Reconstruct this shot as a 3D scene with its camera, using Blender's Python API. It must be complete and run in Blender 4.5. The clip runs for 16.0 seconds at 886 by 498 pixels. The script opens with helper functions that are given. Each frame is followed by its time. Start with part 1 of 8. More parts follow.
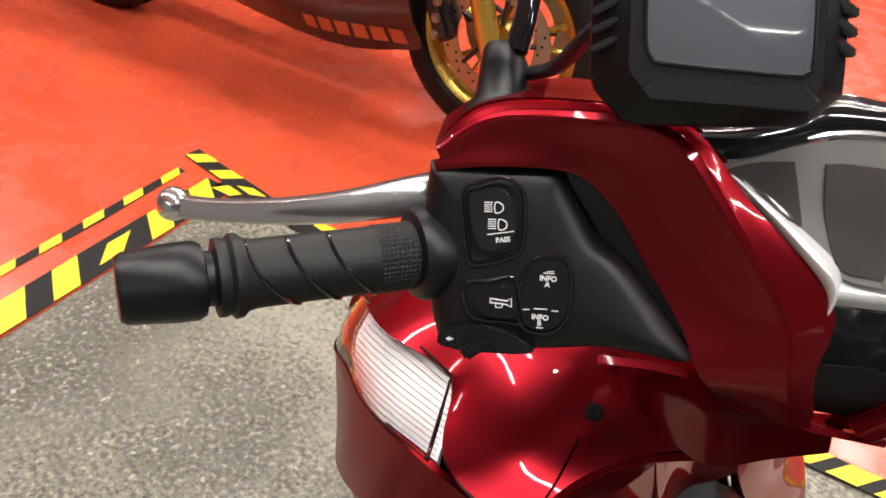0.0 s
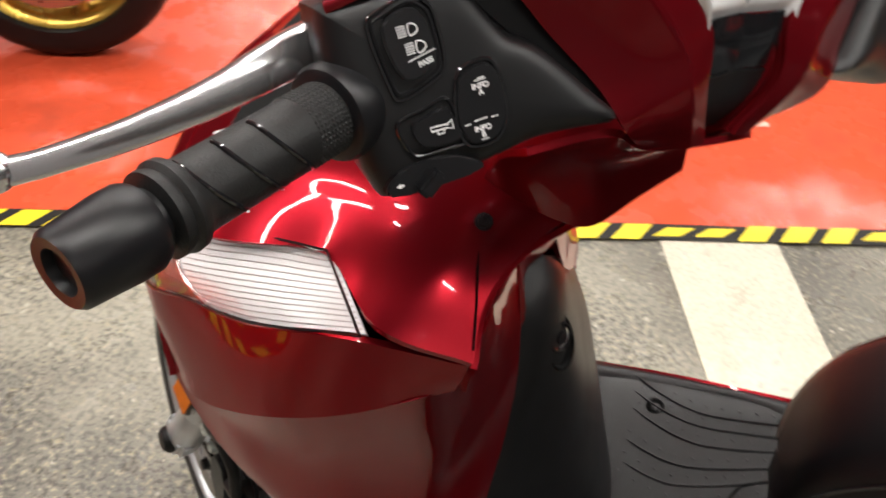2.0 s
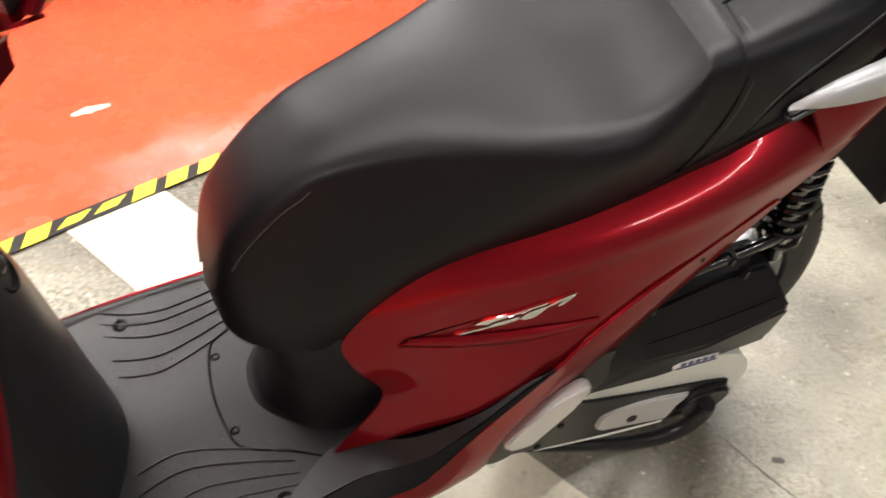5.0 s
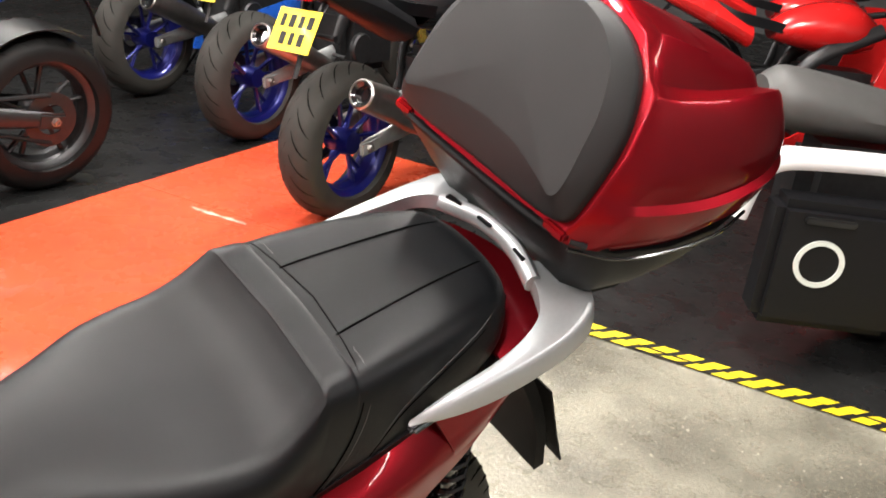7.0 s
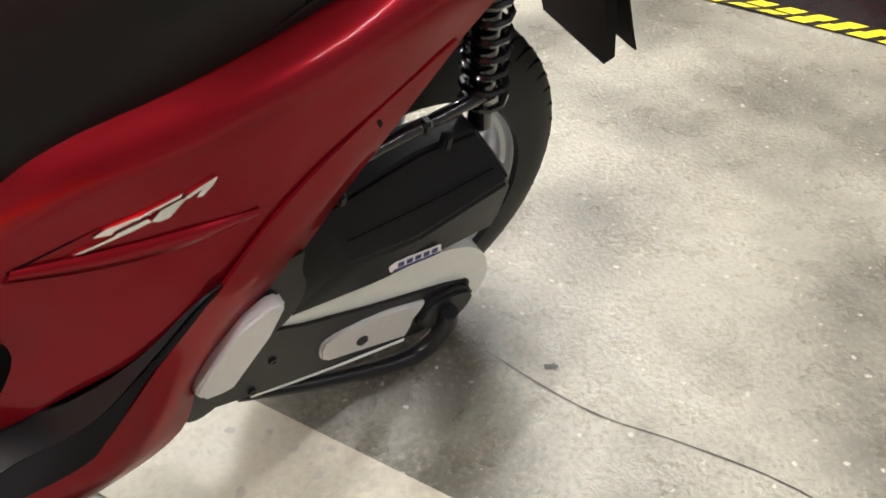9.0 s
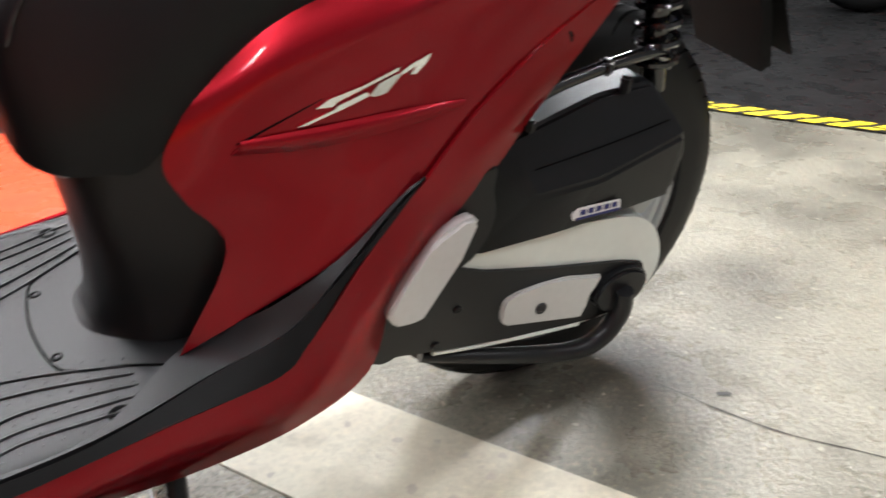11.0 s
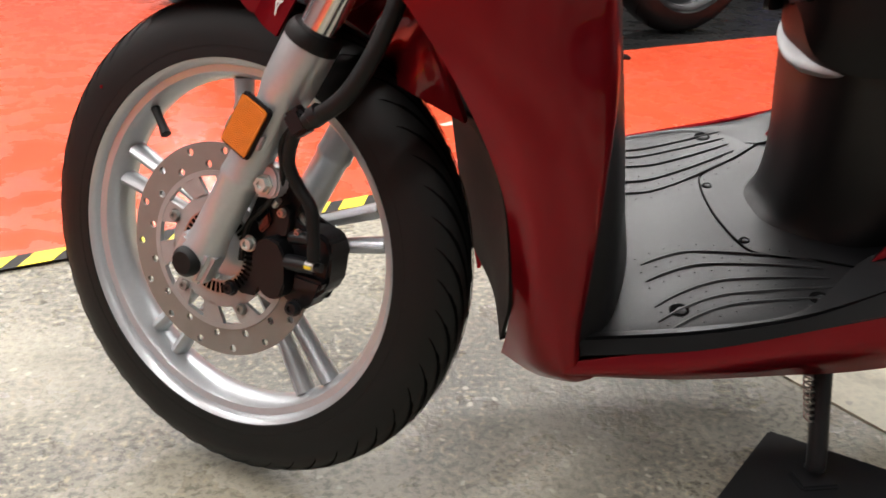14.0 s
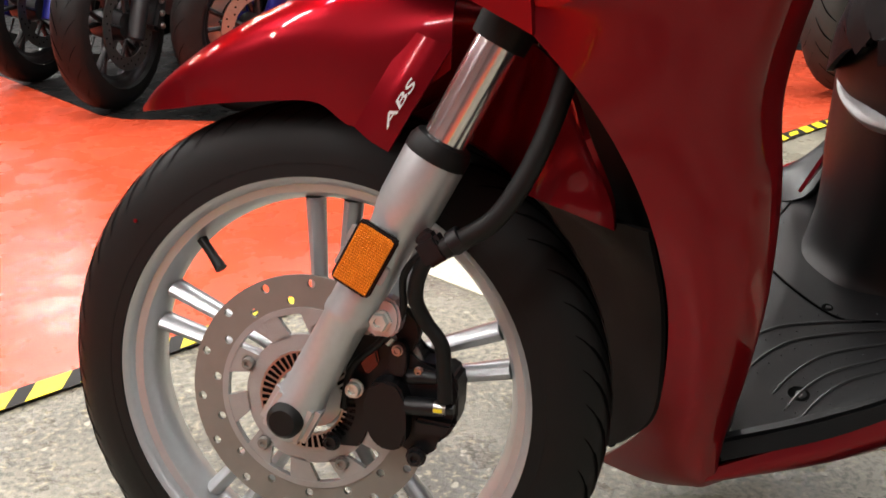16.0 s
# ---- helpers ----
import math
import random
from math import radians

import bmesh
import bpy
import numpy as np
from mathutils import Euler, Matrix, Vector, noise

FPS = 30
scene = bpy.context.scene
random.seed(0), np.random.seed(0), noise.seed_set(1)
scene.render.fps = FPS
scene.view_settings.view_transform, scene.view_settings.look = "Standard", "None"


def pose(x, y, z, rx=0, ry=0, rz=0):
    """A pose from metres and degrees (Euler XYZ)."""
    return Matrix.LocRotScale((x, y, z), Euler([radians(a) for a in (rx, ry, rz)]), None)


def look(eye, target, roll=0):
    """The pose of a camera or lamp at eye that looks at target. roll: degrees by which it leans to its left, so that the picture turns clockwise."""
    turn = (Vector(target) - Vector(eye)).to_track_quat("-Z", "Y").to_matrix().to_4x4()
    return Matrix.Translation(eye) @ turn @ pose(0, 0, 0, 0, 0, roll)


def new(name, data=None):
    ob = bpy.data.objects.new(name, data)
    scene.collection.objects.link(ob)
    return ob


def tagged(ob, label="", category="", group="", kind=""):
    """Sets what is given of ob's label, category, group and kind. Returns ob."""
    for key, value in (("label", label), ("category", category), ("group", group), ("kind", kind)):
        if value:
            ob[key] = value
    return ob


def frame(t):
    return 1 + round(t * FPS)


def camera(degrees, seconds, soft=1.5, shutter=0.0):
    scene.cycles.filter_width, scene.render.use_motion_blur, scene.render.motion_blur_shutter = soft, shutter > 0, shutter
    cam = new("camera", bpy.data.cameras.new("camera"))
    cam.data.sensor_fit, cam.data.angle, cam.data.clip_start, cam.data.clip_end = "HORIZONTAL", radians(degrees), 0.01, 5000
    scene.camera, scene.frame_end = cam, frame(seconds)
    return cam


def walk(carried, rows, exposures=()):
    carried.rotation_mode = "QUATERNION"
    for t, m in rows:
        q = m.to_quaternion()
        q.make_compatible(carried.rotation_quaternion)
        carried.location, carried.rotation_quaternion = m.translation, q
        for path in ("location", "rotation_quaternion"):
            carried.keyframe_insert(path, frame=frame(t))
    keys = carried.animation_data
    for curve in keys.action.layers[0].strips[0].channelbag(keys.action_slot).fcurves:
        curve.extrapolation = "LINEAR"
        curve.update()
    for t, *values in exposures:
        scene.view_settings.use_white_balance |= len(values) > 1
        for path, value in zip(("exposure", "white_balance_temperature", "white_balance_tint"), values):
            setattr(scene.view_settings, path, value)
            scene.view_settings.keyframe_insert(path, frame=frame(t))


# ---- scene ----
from mathutils.bvhtree import BVHTree

cam = camera(51.0, 16.0, soft=1.6, shutter=0.35)
PATH = [
    (0, (0.628, -0.586, 1.284), (-0.615, 0.438, 0.099), 6.6),
    (0.5, (0.625, -0.563, 1.26), (-0.658, 0.39, 0.058), 4.4),
    (1, (0.622, -0.557, 1.25), (-0.616, 0.407, 0.01), 3.7),
    (1.5, (0.567, -0.602, 1.24), (-0.35, 0.641, -0.031), 4.4),
    (2, (0.504, -0.667, 1.242), (0.013, 0.741, -0.091), 3.7),
    (2.5, (0.461, -0.698, 1.239), (0.346, 0.789, -0.092), 3.8),
    (3, (0.367, -0.792, 1.237), (0.55, 0.672, -0.113), 2.4),
    (3.2, (0.36, -0.818, 1.228), (0.581, 0.628, -0.136), 2.1),
    (5.3, (0.565, -0.959, 1.289), (1.313, 0.468, 0.104), 4.2),
    (5.5, (0.582, -0.961, 1.302), (1.394, 0.459, 0.152), 4.5),
    (6, (0.609, -0.967, 1.338), (1.613, 0.446, 0.34), 6.0),
    (6.5, (0.624, -0.977, 1.37), (1.769, 0.418, 0.508), 6.7),
    (7, (0.632, -0.98, 1.387), (1.861, 0.404, 0.63), 7.0),
    (7.5, (0.64, -0.98, 1.403), (1.899, 0.399, 0.687), 7.3),
    (8, (0.687, -0.965, 1.324), (1.879, 0.322, 0.363), 7.5),
    (8.5, (0.745, -0.946, 1.192), (1.774, 0.275, -0.012), 5.3),
    (8.7, (0.753, -0.949, 1.139), (1.713, 0.284, -0.11), 3.4),
    (10.8, (0.599, -1.054, 0.793), (1.587, 0.497, 0.008), -2.1),
    (11, (0.564, -1.072, 0.78), (1.477, 0.526, -0.001), -1.7),
    (11.5, (0.451, -1.117, 0.778), (1.242, 0.558, 0.023), 1.4),
    (12, (0.317, -1.137, 0.751), (1.009, 0.581, -0.002), 2.4),
    (12.5, (0.244, -1.134, 0.748), (0.845, 0.619, -0.006), 2.6),
    (13, (0.164, -1.119, 0.773), (0.7, 0.657, 0.026), 3.0),
    (13.5, (0.116, -1.103, 0.758), (0.51, 0.687, -0.043), 2.6),
    (14, (0.089, -1.051, 0.718), (0.413, 0.749, -0.09), 2.7),
    (14.5, (-0.023, -0.986, 0.689), (0.415, 0.799, -0.1), 4.0),
    (15, (-0.144, -0.906, 0.698), (0.491, 0.83, -0.065), 0.9),
    (15.5, (-0.145, -0.859, 0.708), (0.519, 0.882, -0.019), 0.2),
    (16, (-0.144, -0.854, 0.737), (0.522, 0.892, 0.024), 0.3),
]
EXPOSE = [(0, -0.52, 6500, 10), (1.0, -0.36, 6450, 10), (1.5, -0.28, 6350, 10), (2.0, -0.55, 6500, 10), (2.5, -0.50, 6550, 10), (3.2, -0.42, 6550, 10), (5.3, 0.30, 6500, 10), (6.0, 0.30, 6500, 10), (6.5, 0.36, 6500, 10), (7.4, 0.42, 6600, 10), (8.0, 0.36, 7150, 10), (8.7, 0.28, 6300, 10),
          (10.8, 0.45, 6000, 10), (13.0, 0.42, 6050, 10), (14.0, -0.03, 6300, 10), (16.0, -0.13, 6400, 10)]
walk(cam, [(t, look(eye, target, roll)) for t, eye, target, roll in PATH], exposures=EXPOSE)

# ---- world, lamps ----
world = bpy.data.worlds.new("world")
scene.world = world
world.use_nodes = True
world.node_tree.nodes["Background"].inputs[0].default_value = (0.9, 0.95, 1.0, 1)
world.node_tree.nodes["Background"].inputs[1].default_value = 0.05
scene.view_settings.exposure = 0.0

# floor grid of the hall: a runs along the red strip, b away from the parking bay
GRID = Matrix.Translation((-1.30, 0.165, 0)) @ Matrix.Rotation(radians(23.0), 4, "Z")


def fl(a, b, z=0.0):
    return GRID @ Vector((a, b, z))


# ---- node materials ----
def material(name, color, rough=0.5, metal=0.0, coat=0.0, spread=0.12, scale=30.0, bump=0.0, bump_scale=400.0, rough_spread=0.08, spec=0.5):
    m = bpy.data.materials.new(name)
    m.use_nodes = True
    nt = m.node_tree
    b = nt.nodes["Principled BSDF"]
    tc = nt.nodes.new("ShaderNodeTexCoord")
    no = nt.nodes.new("ShaderNodeTexNoise")
    no.inputs["Scale"].default_value, no.inputs["Detail"].default_value = scale, 6
    nt.links.new(tc.outputs["Object"], no.inputs["Vector"])
    mix = nt.nodes.new("ShaderNodeMix")
    mix.data_type = "RGBA"
    dark = [c * (1 - spread) for c in color]
    lite = [min(1, c * (1 + spread)) for c in color]
    mix.inputs["A"].default_value, mix.inputs["B"].default_value = (*dark, 1), (*lite, 1)
    nt.links.new(no.outputs["Fac"], mix.inputs["Factor"])
    nt.links.new(mix.outputs["Result"], b.inputs["Base Color"])
    mr = nt.nodes.new("ShaderNodeMapRange")
    mr.inputs["To Min"].default_value, mr.inputs["To Max"].default_value = max(0.02, rough - rough_spread), min(1, rough + rough_spread)
    n2 = nt.nodes.new("ShaderNodeTexNoise")
    n2.inputs["Scale"].default_value, n2.inputs["Detail"].default_value = scale * 0.35, 4
    nt.links.new(tc.outputs["Object"], n2.inputs["Vector"])
    nt.links.new(n2.outputs["Fac"], mr.inputs["Value"])
    nt.links.new(mr.outputs["Result"], b.inputs["Roughness"])
    b.inputs["Metallic"].default_value = metal
    b.inputs["Specular IOR Level"].default_value = spec
    b.inputs["Coat Weight"].default_value, b.inputs["Coat Roughness"].default_value = coat, 0.03
    if bump:
        n3 = nt.nodes.new("ShaderNodeTexNoise")
        n3.inputs["Scale"].default_value, n3.inputs["Detail"].default_value = bump_scale, 3
        nt.links.new(tc.outputs["Object"], n3.inputs["Vector"])
        bu = nt.nodes.new("ShaderNodeBump")
        bu.inputs["Strength"].default_value, bu.inputs["Distance"].default_value = bump, 0.001
        nt.links.new(n3.outputs["Fac"], bu.inputs["Height"])
        nt.links.new(bu.outputs["Normal"], b.inputs["Normal"])
    return m


def glow(name, color, strength):
    m = bpy.data.materials.new(name)
    m.use_nodes = True
    b = m.node_tree.nodes["Principled BSDF"]
    b.inputs["Base Color"].default_value = (*color, 1)
    b.inputs["Emission Color"].default_value = (*color, 1)
    b.inputs["Emission Strength"].default_value = strength
    return m


def clear(name, color=(1, 1, 1), rough=0.02):
    m = bpy.data.materials.new(name)
    m.use_nodes = True
    b = m.node_tree.nodes["Principled BSDF"]
    b.inputs["Base Color"].default_value = (*color, 1)
    b.inputs["Transmission Weight"].default_value = 1.0
    b.inputs["Roughness"].default_value = rough
    b.inputs["IOR"].default_value = 1.45
    return m


def floor_material(name, base, speck, speck_amount, rough, stains, cell=70.0, bump=0.3, scuff=0.0, grain=0.0, pit=0.55):
    """Painted or bare floor: two scales of stain, small chips of stone, scuffs."""
    m = bpy.data.materials.new(name)
    m.use_nodes = True
    nt = m.node_tree
    b = nt.nodes["Principled BSDF"]
    tc = nt.nodes.new("ShaderNodeTexCoord")

    def noise_node(scale, detail, rough_=0.55, stretch=None):
        n = nt.nodes.new("ShaderNodeTexNoise")
        n.inputs["Scale"].default_value, n.inputs["Detail"].default_value, n.inputs["Roughness"].default_value = scale, detail, rough_
        if stretch:
            mp = nt.nodes.new("ShaderNodeMapping")
            mp.inputs["Scale"].default_value, mp.inputs["Rotation"].default_value = stretch[0], stretch[1]
            nt.links.new(tc.outputs["Object"], mp.inputs["Vector"])
            nt.links.new(mp.outputs["Vector"], n.inputs["Vector"])
        else:
            nt.links.new(tc.outputs["Object"], n.inputs["Vector"])
        return n

    def ramp(node, out, lo, hi, a, c):
        r = nt.nodes.new("ShaderNodeMapRange")
        r.interpolation_type = "SMOOTHSTEP"
        r.inputs["From Min"].default_value, r.inputs["From Max"].default_value = lo, hi
        r.inputs["To Min"].default_value, r.inputs["To Max"].default_value = a, c
        nt.links.new(node.outputs[out], r.inputs["Value"])
        return r

    def blend(fac, a, c):
        x = nt.nodes.new("ShaderNodeMix")
        x.data_type = "RGBA"
        nt.links.new(fac.outputs["Result"], x.inputs["Factor"])
        for sock, v in (("A", a), ("B", c)):
            if isinstance(v, tuple):
                x.inputs[sock].default_value = (*v, 1)
            else:
                nt.links.new(v.outputs["Result"], x.inputs[sock])
        return x

    big = noise_node(1.7, 5)
    mid = noise_node(9.0, 6)
    tone = blend(ramp(big, "Fac", 0.35, 0.65, 0, 1), tuple(c * (1 - stains) for c in base), tuple(c * (1 + stains * 0.6) for c in base))
    tone = blend(ramp(mid, "Fac", 0.52, 0.75, 0, 0.5), tone, tuple(c * 0.55 for c in base))
    fine = noise_node(160, 4)
    if grain:
        fine = noise_node(92, 4, 0.6)
        soft_ = noise_node(3.2, 3)
        pits = ramp(fine, "Fac", 0.41, 0.49, grain, 0)
        chips = ramp(fine, "Fac", 0.54, 0.66, 0, grain)
        worn = ramp(soft_, "Fac", 0.42, 0.66, 1.0, 0.40)
        # the far end of the bay is polished smoother by traffic
        axes = nt.nodes.new("ShaderNodeSeparateXYZ")
        nt.links.new(tc.outputs["Object"], axes.inputs["Vector"])
        polish = ramp(axes, "X", 0.1, 1.7, 1.0, 0.32)
        wear = nt.nodes.new("ShaderNodeMath")
        wear.operation = "MULTIPLY"
        nt.links.new(worn.outputs["Result"], wear.inputs[0])
        nt.links.new(polish.outputs["Result"], wear.inputs[1])
        for layer, colour in ((pits, tuple(c * 0.30 for c in base)), (chips, (base[0] * 1.75, base[1] * 1.66, base[2] * 1.42))):
            mu = nt.nodes.new("ShaderNodeMath")
            mu.operation = "MULTIPLY"
            nt.links.new(layer.outputs["Result"], mu.inputs[0])
            nt.links.new(wear.outputs["Value"], mu.inputs[1])
            mq = nt.nodes.new("ShaderNodeMapRange")
            nt.links.new(mu.outputs["Value"], mq.inputs["Value"])
            tone = blend(mq, tone, colour)
    if speck_amount:
        warp = noise_node(18, 3)
        vo = nt.nodes.new("ShaderNodeTexVoronoi")
        vo.inputs["Scale"].default_value = cell
        add = nt.nodes.new("ShaderNodeVectorMath")
        add.operation = "MULTIPLY_ADD"
        add.inputs[1].default_value = (0.04, 0.04, 0.04)
        nt.links.new(warp.outputs["Color"], add.inputs[0])
        nt.links.new(tc.outputs["Object"], add.inputs[2])
        nt.links.new(add.outputs["Vector"], vo.inputs["Vector"])
        sep = nt.nodes.new("ShaderNodeSeparateColor")
        nt.links.new(vo.outputs["Color"], sep.inputs["Color"])
        pick = ramp(sep, "Red", 1 - speck_amount, 1 - speck_amount * 0.7, 0, 1)
        near = ramp(vo, "Distance", 0.25, 0.45, 1, 0)
        mul = nt.nodes.new("ShaderNodeMath")
        mul.operation = "MULTIPLY"
        nt.links.new(pick.outputs["Result"], mul.inputs[0])
        nt.links.new(near.outputs["Result"], mul.inputs[1])
        mr = nt.nodes.new("ShaderNodeMapRange")
        nt.links.new(mul.outputs["Value"], mr.inputs["Value"])
        tone = blend(mr, tone, speck)
        dk = ramp(sep, "Green", 0.72, 0.9, 0, pit)
        mul2 = nt.nodes.new("ShaderNodeMath")
        mul2.operation = "MULTIPLY"
        nt.links.new(dk.outputs["Result"], mul2.inputs[0])
        nt.links.new(near.outputs["Result"], mul2.inputs[1])
        mr2 = nt.nodes.new("ShaderNodeMapRange")
        nt.links.new(mul2.outputs["Value"], mr2.inputs["Value"])
        tone = blend(mr2, tone, tuple(c * 0.3 for c in base))
    if scuff:
        s1 = noise_node(5.0, 8, 0.65, ((0.6, 6, 1), (0, 0, 0.5)))
        tone = blend(ramp(s1, "Fac", 0.66, 0.72, 0, scuff), tone, tuple(c * 0.5 + 0.05 for c in base))
        s2 = noise_node(3.0, 9, 0.7, ((8, 0.5, 1), (0, 0, 0.3)))
        tone = blend(ramp(s2, "Fac", 0.68, 0.74, 0, scuff * 0.7), tone, tuple(min(1, c * 0.7 + 0.25) for c in base))
    nt.links.new(tone.outputs["Result"], b.inputs["Base Color"])
    rr = ramp(mid, "Fac", 0.3, 0.7, max(0.03, rough - 0.10), rough + 0.12)
    nt.links.new(rr.outputs["Result"], b.inputs["Roughness"])
    bu = nt.nodes.new("ShaderNodeBump")
    bu.inputs["Strength"].default_value, bu.inputs["Distance"].default_value = bump, 0.0025
    nt.links.new(fine.outputs["Fac"], bu.inputs["Height"])
    nt.links.new(bu.outputs["Normal"], b.inputs["Normal"])
    return m


RED = material("candy_red_paint", (0.225, 0.0082, 0.0142), 0.30, 0.75, 0.62, 0.05, 12, rough_spread=0.015, spec=0.0)
for _n in RED.node_tree.nodes:
    if _n.type == "BSDF_PRINCIPLED":
        _n.inputs["Specular Tint"].default_value = (0.55, 0.02, 0.03, 1)
        _n.inputs["Coat IOR"].default_value = 1.36
BLACK = material("black_plastic", (0.006, 0.006, 0.007), 0.38, 0, 0, 0.2, 60, 0.08, 2200, spec=0.32)
MATT = material("grained_black_plastic", (0.0045, 0.0046, 0.0052), 0.36, 0, 0, 0.2, 40, 0.12, 2600, spec=0.32)
HOUSEBLACK = material("black_switch_plastic", (0.0065, 0.0066, 0.0072), 0.44, 0, 0, 0.2, 60, 0.10, 2400, spec=0.34)
DULL = material("dull_moulded_plastic", (0.006, 0.006, 0.0065), 0.45, 0, 0, 0.2, 40, 0.15, 2400, spec=0.36)
LINER = material("dull_black_plastic", (0.005, 0.005, 0.005), 0.75, 0, 0, 0.2, 40, 0.5, 700, spec=0.12)
GROOVE = material("tread_groove_black", (0.002, 0.002, 0.002), 0.9, 0, 0, 0.2, 40, spec=0.03)
BRIGHT = material("silvered_reflector", (0.95, 0.95, 0.95), 0.22, 0.3, 0.3, 0.03, 60)
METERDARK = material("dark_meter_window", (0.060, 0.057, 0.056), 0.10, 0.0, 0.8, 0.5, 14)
METERGLASS = material("grey_meter_glass", (0.19, 0.185, 0.18), 0.14, 0.0, 0.8, 0.4, 14)
GLOSSBLACK = material("gloss_black", (0.008, 0.008, 0.009), 0.10, 0, 0.6, 0.2, 20)
VINYL = material("black_vinyl", (0.0034, 0.0038, 0.0046), 0.41, 0, 0, 0.25, 25, 0.18, 2200, spec=0.24)
PADVINYL = material("charcoal_vinyl", (0.012, 0.012, 0.0125), 0.54, 0, 0, 0.2, 25, 0.25, 1700, spec=0.28)
COVERBLACK = material("satin_black_cover", (0.0065, 0.0068, 0.0075), 0.36, 0, 0, 0.2, 40, 0.10, 2400, spec=0.22)
SHELLBLACK = material("satin_black_shell", (0.0035, 0.0035, 0.0038), 0.46, 0, 0, 0.2, 40, 0.10, 2200, spec=0.09)
SEATGREY = material("grey_seat_vinyl", (0.055, 0.054, 0.052), 0.55, 0, 0, 0.2, 30, 0.2, 1500)
RUBBER = material("tyre_rubber", (0.0055, 0.0055, 0.0055), 0.50, 0, 0, 0.3, 25, 0.2, 900, spec=0.24)
OLDTYRE = material("dusty_tyre_rubber", (0.026, 0.024, 0.021), 0.7, 0, 0, 0.35, 14, 0.3, 500, spec=0.3)
GRIPRUB = material("grip_rubber", (0.009, 0.009, 0.009), 0.5, 0, 0, 0.2, 60, 0.3, 900, spec=0.35)
CHROME = material("chrome", (0.82, 0.82, 0.83), 0.08, 1, 0, 0.03, 20, rough_spread=0.03)
POLISHED = material("polished_alloy", (0.84, 0.84, 0.85), 0.17, 0.95, 0, 0.08, 20)
BRIGHTTRIM = material("bright_satin_trim", (0.86, 0.86, 0.86), 0.22, 0.35, 0.4, 0.04, 40)
SILVER = material("silver_paint", (0.47, 0.495, 0.51), 0.34, 0.58, 0.2, 0.06, 200)
SATIN = material("satin_silver_paint", (0.56, 0.565, 0.555), 0.35, 0.25, 0.15, 0.06, 120)
ZINC = material("zinc_plated_steel", (0.55, 0.59, 0.55), 0.3, 0.5, 0.2, 0.1, 60)
CAST = material("cast_alloy", (0.38, 0.39, 0.39), 0.45, 0.6, 0, 0.15, 60, 0.3, 500)
STEEL = material("ground_steel", (0.40, 0.385, 0.365), 0.32, 1, 0, 0.15, 90)
DISC = material("brake_disc_steel", (0.22, 0.21, 0.19), 0.38, 0.4, 0, 0.12, 60)
THREAD = material("grey_thread", (0.07, 0.07, 0.07), 0.6, 0, 0, 0.2, 60)
PALE = material("pale_grey_paint", (0.70, 0.74, 0.69), 0.35, 0.0, 0.4, 0.06, 60)
WHITE = material("white_plastic", (0.78, 0.78, 0.80), 0.3, 0, 0.3, 0.05, 30)
AMBER = material("amber_reflector", (0.62, 0.17, 0.008), 0.40, 0, 0.0, 0.25, 120, spec=0.12)
GOLD = material("gold_anodised", (0.62, 0.42, 0.08), 0.28, 0.8, 0.2, 0.1, 40)
BLUE = material("blue_paint", (0.008, 0.011, 0.145), 0.3, 0.5, 0.6, 0.1, 40)
LIGHTBLUE = material("light_blue_paint", (0.02, 0.13, 0.65), 0.28, 0.2, 0.8, 0.1, 40)
SCARLET = material("scarlet_paint", (0.65, 0.015, 0.015), 0.25, 0.0, 0.9, 0.06, 40)
YELLOW = material("yellow_tape", (0.80, 0.62, 0.02), 0.45, 0, 0.05, 0.28, 22)
TAPEBLACK = material("black_tape", (0.014, 0.013, 0.012), 0.55, 0, 0.0, 0.35, 25, spec=0.25)
PRINT = material("white_print", (0.75, 0.75, 0.75), 0.5, 0, 0, 0.05, 80)
DARKMETAL = material("dark_metal", (0.05, 0.05, 0.052), 0.4, 0.8, 0, 0.3, 50, 0.2, 400)
TITAN = material("brushed_exhaust", (0.45, 0.42, 0.40), 0.3, 1, 0, 0.2, 25)
LENS = clear("clear_lens")
SMOKE = clear("smoked_screen", (0.35, 0.35, 0.37), 0.05)
SCREEN = material("display_glass", (0.10, 0.11, 0.13), 0.12, 0, 0.8, 0.5, 6)
CONCRETE = floor_material("worn_concrete", (0.222, 0.208, 0.164), (0.40, 0.37, 0.29), 0.05, 0.30, 0.52, 80, 1.0, 0.0, 0.85, 0.3)
REDFLOOR = floor_material("red_floor_paint", (0.64, 0.082, 0.034), (0.5, 0.05, 0.02), 0.0, 0.26, 0.12, 70, 0.12, 0.6)
BLACKFLOOR = floor_material("black_floor_paint", (0.013, 0.013, 0.013), (0.05, 0.05, 0.05), 0.0, 0.30, 0.3, 70, 0.15, 0.5)
BLACKFLOOR.node_tree.nodes["Principled BSDF"].inputs["Specular IOR Level"].default_value = 0.32
WHITEPAINT = floor_material("worn_white_paint", (0.60, 0.56, 0.44), (0.46, 0.42, 0.35), 0.16, 0.45, 0.16, 48, 0.4, 0.0, 0.25, 0.12)
PALEWALL = material("white_wall", (0.72, 0.72, 0.70), 0.7, 0, 0, 0.1, 3)
WALL = material("grey_wall", (0.17, 0.17, 0.17), 0.7, 0, 0, 0.2, 3)
CEIL = material("grey_ceiling", (0.34, 0.34, 0.335), 0.8, 0, 0, 0.05, 4)
TUBE = glow("lamp_tube", (1.0, 0.98, 0.94), 6.0)


